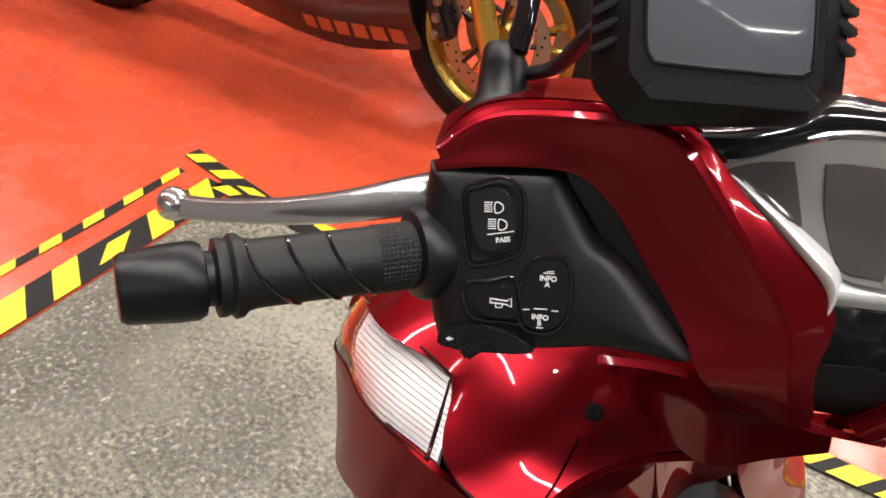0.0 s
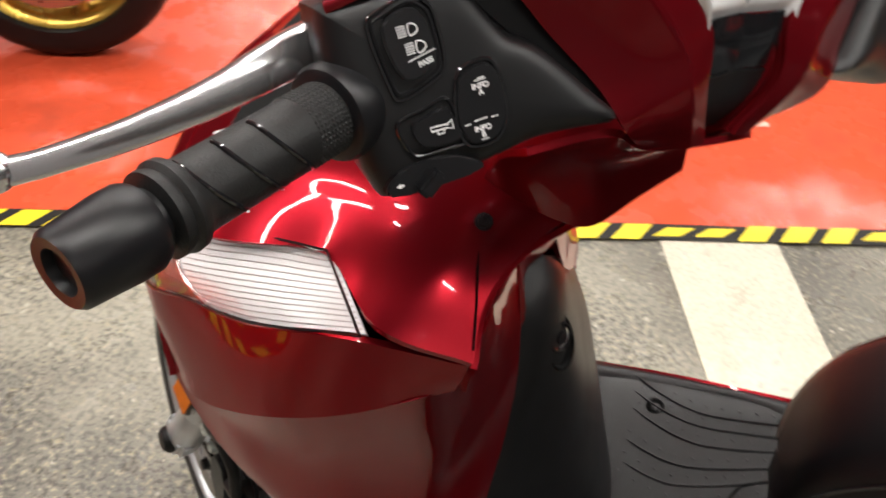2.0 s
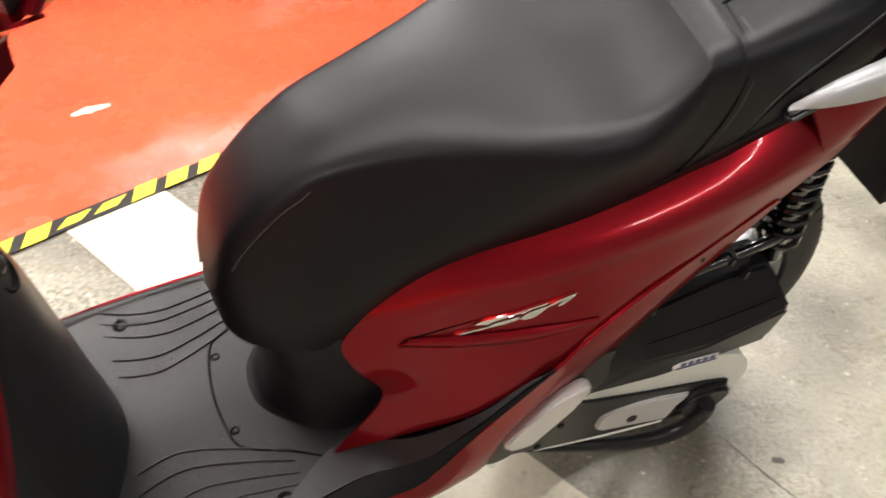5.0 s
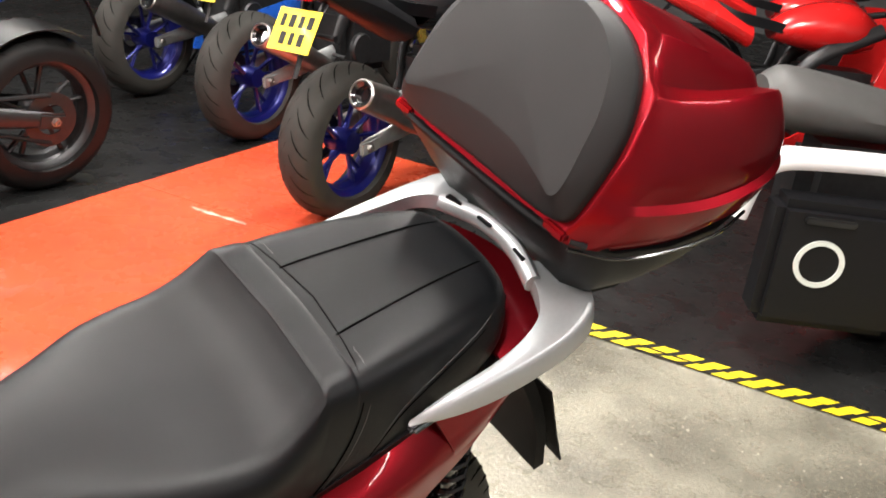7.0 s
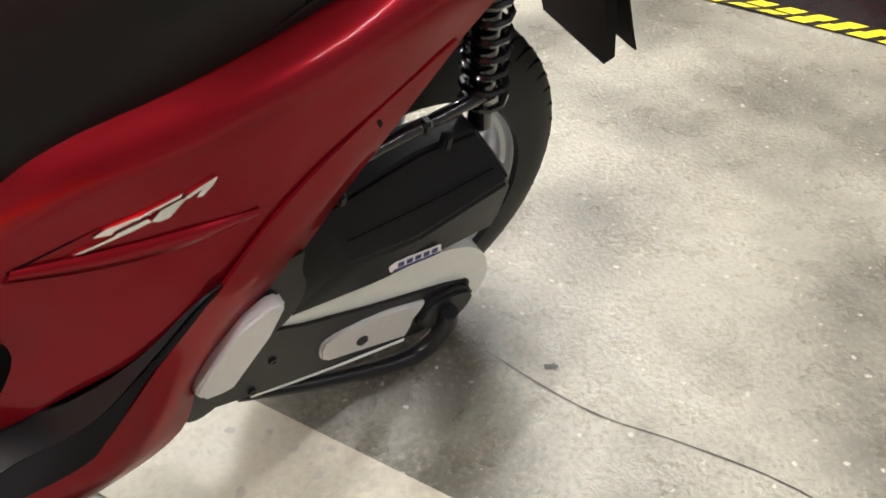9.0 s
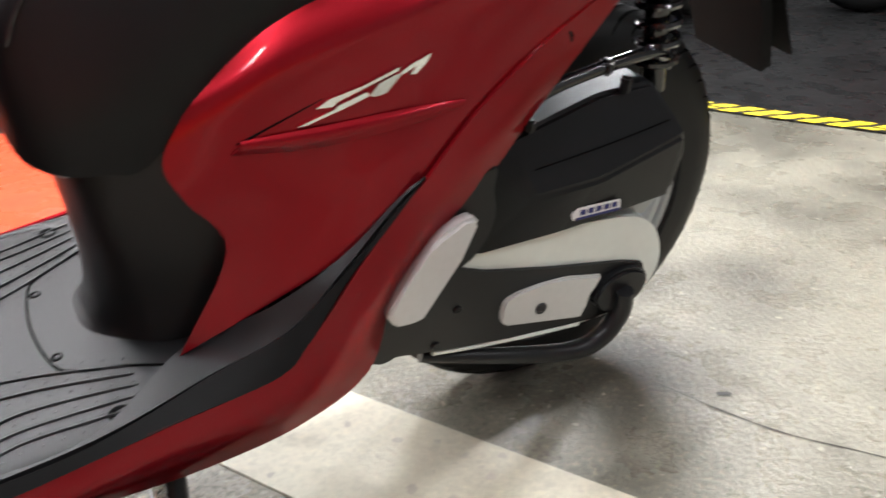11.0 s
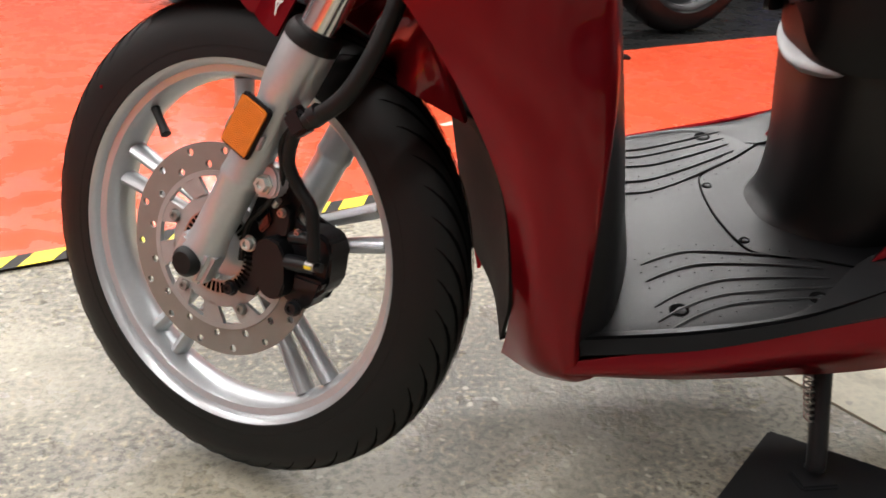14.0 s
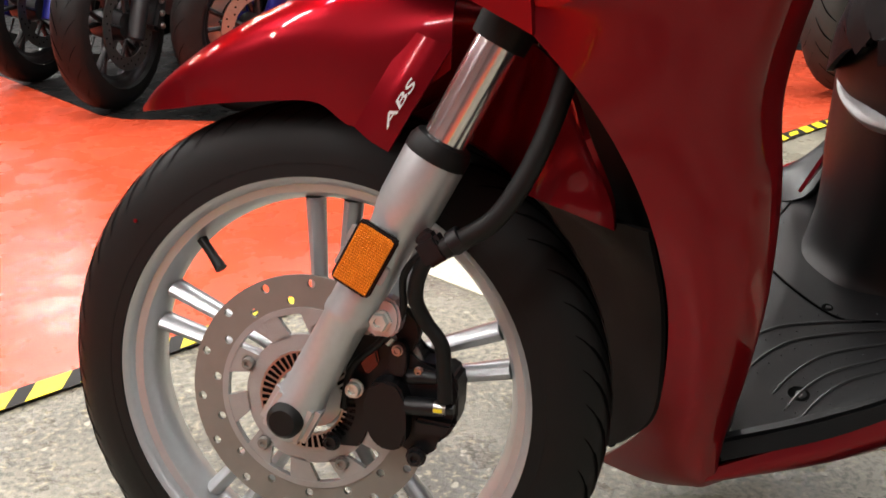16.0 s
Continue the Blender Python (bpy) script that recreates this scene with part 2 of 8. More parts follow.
# ---- mesh helpers ----
def thing(name, matrix, label, category, group="", kind=""):
    ob = new(name)
    ob.matrix_world = matrix
    ob.empty_display_size = 0.1
    return tagged(ob, label, category, group, kind)


def finish(bm, mat, name, smooth=40.0):
    bmesh.ops.recalc_face_normals(bm, faces=bm.faces)
    me = bpy.data.meshes.new(name)
    ang = radians(smooth)
    for fce in bm.faces:
        fce.smooth = True
    for e in bm.edges:
        if len(e.link_faces) == 2 and e.calc_face_angle(0) > ang:
            e.smooth = False
    bm.to_mesh(me)
    bm.free()
    me.materials.append(mat)
    return me


def part(name, bm, mat, parent=None, label="", m=None, smooth=40.0):
    """Links a bmesh as one mesh object under a thing or part; m is applied to the mesh."""
    if m is not None:
        bm.transform(m)
    ob = new(name, finish(bm, mat, name, smooth))
    if parent is not None:
        ob.parent = parent
    return tagged(ob, label)


def solo(name, bm, mat, label, category, group="", kind="", m=None, smooth=40.0):
    return tagged(part(name, bm, mat, None, label, m, smooth), label, category, group, kind)


def crom(pts, per=6, closed=False):
    """A smooth curve through the points."""
    p = [Vector(q) for q in pts]
    n = len(p)
    if n < 3 and not closed:
        return [p[0].lerp(p[-1], k / per) for k in range(per + 1)]
    out = []
    for i in range(n if closed else n - 1):
        if closed:
            a, b, c, d = p[i - 1], p[i], p[(i + 1) % n], p[(i + 2) % n]
        else:
            b, c = p[i], p[i + 1]
            a = p[i - 1] if i else b * 2 - c
            d = p[i + 2] if i + 2 < n else c * 2 - b
        for k in range(per):
            t = k / per
            out.append(0.5 * ((2 * b) + (c - a) * t + (2 * a - 5 * b + 4 * c - d) * t * t + (3 * b - a - 3 * c + d) * t ** 3))
    if not closed:
        out.append(p[-1])
    return out


def grid_faces(bm, rows, wrap_u=False, wrap_v=False):
    vs = [[bm.verts.new(q) for q in r] for r in rows]
    nv, nu = len(vs), len(vs[0])
    for j in range(nv if wrap_v else nv - 1):
        for i in range(nu if wrap_u else nu - 1):
            quad = [vs[j][i], vs[j][(i + 1) % nu], vs[(j + 1) % nv][(i + 1) % nu], vs[(j + 1) % nv][i]]
            if len(set(quad)) == 4:
                try:
                    bm.faces.new(quad)
                except ValueError:
                    pass
    return vs


def patch(rows, per_u=6, per_v=6, thick=0.004, flip=False, mirror=False):
    """A smooth curved panel through a small grid of points, with thickness and closed rims."""
    if mirror:
        rows = [[(q[0], -q[1], q[2]) for q in r] for r in rows]
    fine = [crom(r, per_u) for r in rows]
    cols = [crom([r[i] for r in fine], per_v) for i in range(len(fine[0]))]
    g = [[cols[i][j] for i in range(len(cols))] for j in range(len(cols[0]))]
    nv, nu = len(g), len(g[0])
    nrm = []
    for j in range(nv):
        line = []
        for i in range(nu):
            du = g[j][min(i + 1, nu - 1)] - g[j][max(i - 1, 0)]
            dv = g[min(j + 1, nv - 1)][i] - g[max(j - 1, 0)][i]
            n = du.cross(dv)
            line.append(n.normalized() if n.length > 1e-9 else Vector((0, 0, 1)))
        nrm.append(line)
    s = (1 if flip else -1) * (-1 if mirror else 1)
    bm = bmesh.new()
    a = grid_faces(bm, g)
    c = grid_faces(bm, [[g[j][i] + s * thick * nrm[j][i] for i in range(nu)] for j in range(nv)])
    for j in range(nv - 1):
        for i in (0, nu - 1):
            bm.faces.new([a[j][i], a[j + 1][i], c[j + 1][i], c[j][i]])
    for i in range(nu - 1):
        for j in (0, nv - 1):
            bm.faces.new([a[j][i], a[j][i + 1], c[j][i + 1], c[j][i]])
    return bm


def loft(rings, per=0, cap=True, closed_ring=True):
    """A skin over rings of points; per > 0 smooths between the rings."""
    rings = [[Vector(q) for q in r] for r in rings]
    if per:
        cols = [crom([r[i] for r in rings], per) for i in range(len(rings[0]))]
        rings = [[c[j] for c in cols] for j in range(len(cols[0]))]
    bm = bmesh.new()
    vs = grid_faces(bm, rings, wrap_u=closed_ring)
    if cap:
        for r in (vs[0], vs[-1]):
            try:
                bm.faces.new(r)
            except ValueError:
                pass
    return bm


def tube(pts, radius, n=10, per=5, cap=True, squash=None):
    """A round bar along a smooth curve; radius may be a list, one for each point."""
    line = crom(pts, per) if per else [Vector(q) for q in pts]
    rad = [radius] * len(pts) if not isinstance(radius, (list, tuple)) else list(radius)
    rr = [v.x for v in crom([(r, 0, 0) for r in rad], per)] if per else rad
    rings, side = [], None
    for i, q in enumerate(line):
        d = (line[min(i + 1, len(line) - 1)] - line[max(i - 1, 0)]).normalized()
        if side is None:
            side = d.orthogonal().normalized()
            if squash:
                side = Vector(squash[0]) - d * d.dot(Vector(squash[0]))
                side.normalize()
        side = (side - d * d.dot(side)).normalized()
        up = d.cross(side)
        k = squash[1] if squash else 1.0
        rings.append([q + rr[i] * (math.cos(2 * math.pi * j / n) * side + k * math.sin(2 * math.pi * j / n) * up) for j in range(n)])
    return loft(rings, 0, cap)


def lathe(profile, n=48, axis="Y", closed=False):
    """Turns (radius, along) points about an axis."""
    rings = []
    for k in range(n):
        a = 2 * math.pi * k / n
        ca, sa = math.cos(a), math.sin(a)
        if axis == "Y":
            rings.append([(r * ca, h, r * sa) for r, h in profile])
        elif axis == "X":
            rings.append([(h, r * ca, r * sa) for r, h in profile])
        else:
            rings.append([(r * ca, r * sa, h) for r, h in profile])
    bm = bmesh.new()
    rows = [[Vector(q) for q in r] for r in rings]
    vs = grid_faces(bm, rows, wrap_u=closed, wrap_v=True)
    bmesh.ops.remove_doubles(bm, verts=bm.verts, dist=1e-6)
    return bm


def prism(outline, depth, bevel=0.0, seg=2, m=None):
    """A plate with the given outline in its xy plane, from z = 0 down to -depth, its edges rounded."""
    bm = bmesh.new()
    top = [bm.verts.new((x, y, 0)) for x, y in outline]
    bot = [bm.verts.new((x, y, -depth)) for x, y in outline]
    n = len(top)
    bm.faces.new(top)
    bm.faces.new(bot[::-1])
    for i in range(n):
        bm.faces.new([top[i], bot[i], bot[(i + 1) % n], top[(i + 1) % n]])
    if bevel:
        bmesh.ops.bevel(bm, geom=list(bm.edges), offset=bevel, segments=seg, affect="EDGES", clamp_overlap=True)
    if m is not None:
        bm.transform(m)
    return bm


def box(sx, sy, sz, bevel=0.0, m=None, seg=2):
    bm = bmesh.new()
    bmesh.ops.create_cube(bm, size=1.0)
    bm.transform(Matrix.Diagonal((sx, sy, sz, 1)))
    if bevel:
        bmesh.ops.bevel(bm, geom=list(bm.edges), offset=bevel, segments=seg, affect="EDGES", clamp_overlap=True)
    if m is not None:
        bm.transform(m)
    return bm


def side_plate(outline, y, depth, bevel=0.004, toward=-1):
    """A plate in the x-z plane at y; its outer face looks to -y (toward -1) or +y."""
    if toward < 0:
        m = Matrix(((1, 0, 0, 0), (0, 0, -1, y), (0, 1, 0, 0), (0, 0, 0, 1)))
    else:
        m = Matrix(((1, 0, 0, 0), (0, 0, 1, y), (0, 1, 0, 0), (0, 0, 0, 1)))
    return prism(outline, depth, bevel, 2, m)


def smooth_outline(pts, per=4):
    return [(v.x, v.y) for v in crom([(x, y, 0) for x, y in pts], per, closed=True)]


def tree_of(ob):
    """A search tree over a part's faces, to lay seams on it."""
    return BVHTree.FromPolygons([v.co for v in ob.data.vertices], [p.vertices for p in ob.data.polygons])


def drape(tree, pts, lift=0.0006, per=8):
    """The points of a smooth line moved onto the nearest surface of a part."""
    out = []
    for q in crom(pts, per):
        loc, nrm, _, _ = tree.find_nearest(q)
        out.append(loc + (q - loc).normalized() * lift if (q - loc).length > lift else q)
    return out


def bolt(at, along, r=0.006, h=0.005, n=10):
    m = Matrix.Translation(at) @ Vector(along).to_track_quat("Z", "Y").to_matrix().to_4x4()
    bm = lathe([(0.0, h * 0.55), (r * 0.45, h * 0.55), (r * 0.5, h), (r * 0.9, h), (r, h * 0.7), (r, 0.0), (r * 1.3, 0), (r * 1.3, -h * 0.4)], n, "Z")
    bm.transform(m)
    return bm


# ---- hall ----
def sheet(name, ab, z, mat, label, category):
    bm = bmesh.new()
    top = [bm.verts.new(fl(a, b, z)) for a, b in ab]
    bot = [bm.verts.new(fl(a, b, z - 0.02)) for a, b in ab]
    bm.faces.new(top)
    bm.faces.new(bot[::-1])
    for i in range(len(top)):
        bm.faces.new([top[i], bot[i], bot[(i + 1) % len(top)], top[(i + 1) % len(top)]])
    return solo(name, bm, mat, label, category, kind="structure", smooth=10)


sheet("floor", [(-9, -5), (13, -5), (13, 9), (-9, 9)], 0.0, CONCRETE, "worn speckled concrete floor of the parking bay", "floor")
sheet("floor_red", [(-9, -5), (0.15, -5), (0.15, 0.0), (4.10, 0.0), (4.10, 0.975), (2.62, 0.975), (2.19, 1.53), (2.06, 1.66), (2.03, 1.78), (2.05, 2.75), (0.5, 8.9), (-9, 8.9)], 0.004, REDFLOOR, "glossy red painted floor with scuffs", "floor")
sheet("floor_black_back", [(2.62, 0.978), (4.103, 0.978), (4.103, 0.975), (12.9, 0.975), (12.9, 8.9), (0.503, 8.9), (2.053, 2.75), (2.033, 1.78), (2.063, 1.66), (2.193, 1.53)], 0.004, BLACKFLOOR, "glossy black painted floor under parked motorcycles", "floor")
sheet("floor_red_end", [(4.103, 0.0), (5.3, 0.0), (5.3, 0.972), (4.103, 0.972)], 0.004, REDFLOOR, "end of the red painted strip", "floor")
sheet("floor_black_side", [(4.16, -5), (12.9, -5), (12.9, 0.972), (5.303, 0.972), (5.303, -0.003), (4.16, -0.003)], 0.004, BLACKFLOOR, "glossy black painted floor beside the bay", "floor")
sheet("floor_stripe", [(1.92, -1.55), (2.165, -1.55), (2.12, -0.045), (1.875, -0.045)], 0.003, WHITEPAINT, "worn white painted line on the concrete", "line")


def wall(name, a0, b0, a1, b1, label, mat=WALL):
    p, q = Vector((a0, b0, 0)), Vector((a1, b1, 0))
    d = (q - p).normalized()
    n = Vector((-d.y, d.x, 0)) * 0.1
    bm = bmesh.new()
    for z in (0, 3.4):
        for v in (p - n, p + n, q + n, q - n):
            bm.verts.new(GRID @ Vector((v.x, v.y, z)))
    v = list(bm.verts)
    bm.faces.new(v[0:4]), bm.faces.new(v[4:8])
    for i in range(4):
        bm.faces.new([v[i], v[(i + 1) % 4], v[4 + (i + 1) % 4], v[4 + i]])
    return solo(name, bm, mat, label, "wall", kind="structure")


wall("wall_north", -9, 9, 13, 9, "grey painted hall wall")
wall("wall_south", -9, -5, 13, -5, "grey painted hall wall")
wall("wall_west", -9, -5.1, -9, 9.1, "white painted hall wall", PALEWALL)
wall("wall_east", 13, -5.1, 13, 9.1, "grey painted hall wall")
bm = bmesh.new()
for z in (3.4, 3.5):
    for a, b in ((-9.1, -5.1), (13.1, -5.1), (13.1, 9.1), (-9.1, 9.1)):
        bm.verts.new(fl(a, b, z))
v = list(bm.verts)
bm.faces.new(v[0:4]), bm.faces.new(v[4:8])
for i in range(4):
    bm.faces.new([v[i], v[(i + 1) % 4], v[4 + (i + 1) % 4], v[4 + i]])
solo("ceiling", bm, CEIL, "grey painted hall ceiling", "ceiling", kind="structure")


def ceiling_lamp(a, b, turn=0.0, watts=75.0):
    m = GRID @ Matrix.Translation((a, b, 3.05)) @ Matrix.Rotation(radians(turn), 4, "Z")
    lamp = thing("ceiling_light", m, "white fluorescent batten lamp hung below the ceiling", "lamp", "lamps under the ceiling")
    part("batten", box(1.55, 0.11, 0.06, 0.008, Matrix.Translation((0, 0, 0.03))), WHITE, lamp)
    tb = lathe([(0.0, -0.74), (0.013, -0.74), (0.013, 0.74), (0.0, 0.74)], 12, "X")
    part("tube", tb, TUBE, lamp, "bright fluorescent tube", Matrix.Translation((0, 0, -0.022)))
    for x in (-0.6, 0.6):
        part("hanger", tube([(x, 0, 0.06), (x, 0, 0.2), (x, 0, 0.35)], 0.004, 6), STEEL, lamp)
    data = bpy.data.lights.new("tube_light", "AREA")
    data.shape, data.size, data.size_y, data.energy, data.color = "RECTANGLE", 1.5, 0.06, watts, (1.0, 0.97, 0.92)
    ob = new("tube_light", data)
    ob.matrix_world = m @ Matrix.Translation((0, 0, -0.04))


# the first two are unseen, added to lay a highlight on the side panel
for a, b, watts in ((1.4, -4.1, 26), (3.2, -4.1, 22), (-2.8, -1.6, 55), (-0.6, -1.35, 60), (1.4, -1.35, 60), (3.4, -1.35, 76), (-0.6, 0.9, 70), (1.4, 0.9, 70), (3.4, 0.9, 80), (5.6, 0.0, 85), (-3.2, 1.0, 75), (-0.6, 3.6, 90), (1.7, 3.6, 90), (4.6, 3.6, 90), (0.5, 6.6, 110), (3.8, 6.6, 110)):
    ceiling_lamp(a, b, 0.0, watts)


# hazard tape along the bay
def tape(name, a0, b0, a1, b1, width, step, label, z=0.0065, seed=1, ragged=0.0, fill=0.5):
    p, q = Vector((a0, b0, 0)), Vector((a1, b1, 0))
    d = (q - p).normalized()
    n = Vector((-d.y, d.x, 0))
    length = (q - p).length
    rnd = random.Random(seed)
    strip = thing(name, Matrix.Identity(4), label, "tape", "hazard tapes round the bay")

    def quad(pts, zz):
        bm = bmesh.new()
        lo, hi = [], []
        for x, y in pts:
            c = p + d * x + n * y
            hi.append(bm.verts.new(fl(c.x, c.y, zz)))
            lo.append(bm.verts.new(fl(c.x, c.y, zz - 0.0008)))
        bm.faces.new(hi), bm.faces.new(lo[::-1])
        for i in range(len(hi)):
            bm.faces.new([hi[i], lo[i], lo[(i + 1) % len(hi)], hi[(i + 1) % len(hi)]])
        return bm

    m = max(2, int(length / 0.25))
    edge_lo = [(length * k / m, -width / 2 + rnd.uniform(-1, 1) * ragged) for k in range(m + 1)]
    edge_hi = [(length * k / m, width / 2 + rnd.uniform(-1, 1) * ragged) for k in range(m, -1, -1)]
    part("tape_base", quad(edge_lo + edge_hi, z), TAPEBLACK, strip, "black tape ground")
    x = 0.0
    while x < length - step:
        w = step * fill
        sl = width * 0.75
        j = rnd.uniform(-0.004, 0.004)
        h = width / 2 - 0.0008
        if rnd.random() < 0.12 and ragged:
            h *= 0.55
        pts = [(max(0, x), -h), (min(length, x + w), -h + j * 0.3), (min(length, x + w + sl), h), (min(length, x + sl), h + j * 0.3)]
        part("stripe", quad(pts, z + 0.0009), YELLOW, strip)
        x += step
    return strip


tape("floor_tape", 0.10, -0.022, 4.10, -0.028, 0.050, 0.088, "yellow and black hazard tape along the red floor", seed=3, ragged=0.003, fill=0.66)
tape("floor_tape", 0.105, -0.02, 0.105, -3.2, 0.085, 0.135, "wide yellow and black hazard tape on the bay's edge", seed=4, ragged=0.002)
tape("floor_tape", -0.012, -0.03, -0.020, -3.0, 0.028, 0.120, "narrow torn yellow and black hazard tape", seed=5, ragged=0.006)
tape("floor_tape", 4.092, 0.02, 4.092, -3.5, 0.043, 0.084, "yellow and black hazard tape beside the black floor", seed=6, ragged=0.003, fill=0.64)
tape("floor_tape", 4.137, 0.06, 4.137, -3.5, 0.043, 0.084, "second row of yellow and black hazard tape", seed=8, ragged=0.003, fill=0.64)
tape("floor_tape", -0.05, 0.045, 0.42, -0.045, 0.045, 0.100, "short crossed piece of hazard tape at the corner", z=0.0085, seed=7, ragged=0.003)
sheet("floor_patch_black", [(0.0, -1.02), (0.06, -0.98), (0.06, -1.35), (0.0, -1.32)], 0.0055, TAPEBLACK, "scrap of old black tape between the hazard tapes", "tape")

# marks on the floors: a crack, an oil spot, pale scratches
def streak(name, pts, width, mat, z, label, category):
    line = crom([(x, y, z) for x, y in pts], 4)
    bm = bmesh.new()
    rnd = random.Random(len(pts) + int(abs(pts[0][0]) * 100))
    prev = None
    for i, q in enumerate(line):
        d = (line[min(i + 1, len(line) - 1)] - line[max(i - 1, 0)]).normalized()
        n = Vector((-d.y, d.x, 0)) * width * 0.5 * (0.45 + rnd.random()) * (0.3 + 0.7 * math.sin(math.pi * (i + 0.5) / len(line)))
        a, b = bm.verts.new(q + n), bm.verts.new(q - n)
        if prev:
            bm.faces.new([prev[0], a, b, prev[1]])
        prev = (a, b)
    return solo(name, bm, mat, label, category, kind="structure")


OILY = material("dark_oily_dirt", (0.03, 0.027, 0.022), 0.5, 0, 0, 0.4, 60)
SCRATCH = material("scratched_paint", (0.72, 0.42, 0.34), 0.6, 0, 0, 0.2, 60)
streak("floor_crack", [(1.48, -0.13), (1.494, -0.19), (1.512, -0.261), (1.544, -0.347), (1.609, -0.453), (1.68, -0.60), (1.72, -0.80)], 0.0035, OILY, 0.0012, "thin dark crack in the concrete", "crack")
streak("floor_spot", [(1.536, -0.210), (1.545, -0.216), (1.556, -0.222)], 0.016, OILY, 0.0014, "small dark oil spot on the concrete", "spot")
streak("floor_scratch", [(2.185, 2.32), (2.21, 2.25), (2.25, 2.17), (2.295, 2.07)], 0.022, SCRATCH, 0.0052, "pale scratch across the red floor", "scratch")
streak("floor_scratch", [(0.50, 1.36), (0.545, 1.379), (0.60, 1.39)], 0.03, SCRATCH, 0.0052, "pale scuff on the red floor", "scratch")

# ---- the scooter, leaning on its side stand ----
LEAN = Matrix.Translation((0, 0.047, 0)) @ Matrix.Rotation(radians(12.6), 4, "X")
scooter = thing("scooter", LEAN, "dark candy red scooter with top box, leaning on its side stand", "scooter")


# steered front end: x back, y to the rider's right, z up, from the wheel's centre
_st, _ln = radians(35.4), radians(-8.2)
_ax = Vector((math.sin(_st) * math.cos(_ln), math.cos(_st) * math.cos(_ln), math.sin(_ln)))
_bk = Vector((math.cos(_st), -math.sin(_st), 0))
_up = _bk.cross(_ax)
FRONT_W = Matrix.Translation((0.035, -0.042, 0.277)) @ Matrix((_bk, _ax, _up)).transposed().to_4x4()
FRONT = LEAN.inverted() @ FRONT_W


def tyre_bm(r, w, rim_r, n=96):
    prof = []
    for k in range(15):
        a = math.pi * (k / 14)
        c, s_ = math.cos(a), math.sin(a)
        h = (r - rim_r)
        prof.append((rim_r + h * (abs(s_) ** 0.75), -w / 2 * (abs(c) ** 0.9) * (1 if c > 0 else -1)))
    prof = [(rim_r - 0.004, -w / 2 * 0.72)] + prof + [(rim_r - 0.004, w / 2 * 0.72)]
    return lathe(prof, n, "Y")


def tread_bm(r, w, rim_r, n=50):
    """Slanting grooves pressed into the tread, as thin dark ribs just proud of it."""
    bm = bmesh.new()
    for k in range(n):
        for side in (-1, 1):
            a0 = 2 * math.pi * (k + (0.5 if side > 0 else 0)) / n
            pts = []
            for j in range(16):
                t = j / 15
                y = side * w * (0.05 + 0.36 * t)
                ang = a0 + 0.34 * t ** 0.8
                cq = min(0.999, (abs(y) / (w / 2)) ** (1 / 0.9))
                rad = rim_r + (r - rim_r) * (math.sqrt(1 - cq * cq) ** 0.75) + 0.0011
                pts.append((rad, ang, y))
            prev = None
            for j, (rad, ang, y) in enumerate(pts):
                wd = 0.0078 * (1 - abs(j - 7.5) / 10)
                p = bm.verts.new((rad * math.cos(ang), y, rad * math.sin(ang)))
                q = bm.verts.new((rad * math.cos(ang + wd / r), y + 0.002, rad * math.sin(ang + wd / r)))
                if prev:
                    bm.faces.new([prev[0], p, q, prev[1]])
                prev = (p, q)
    return bm


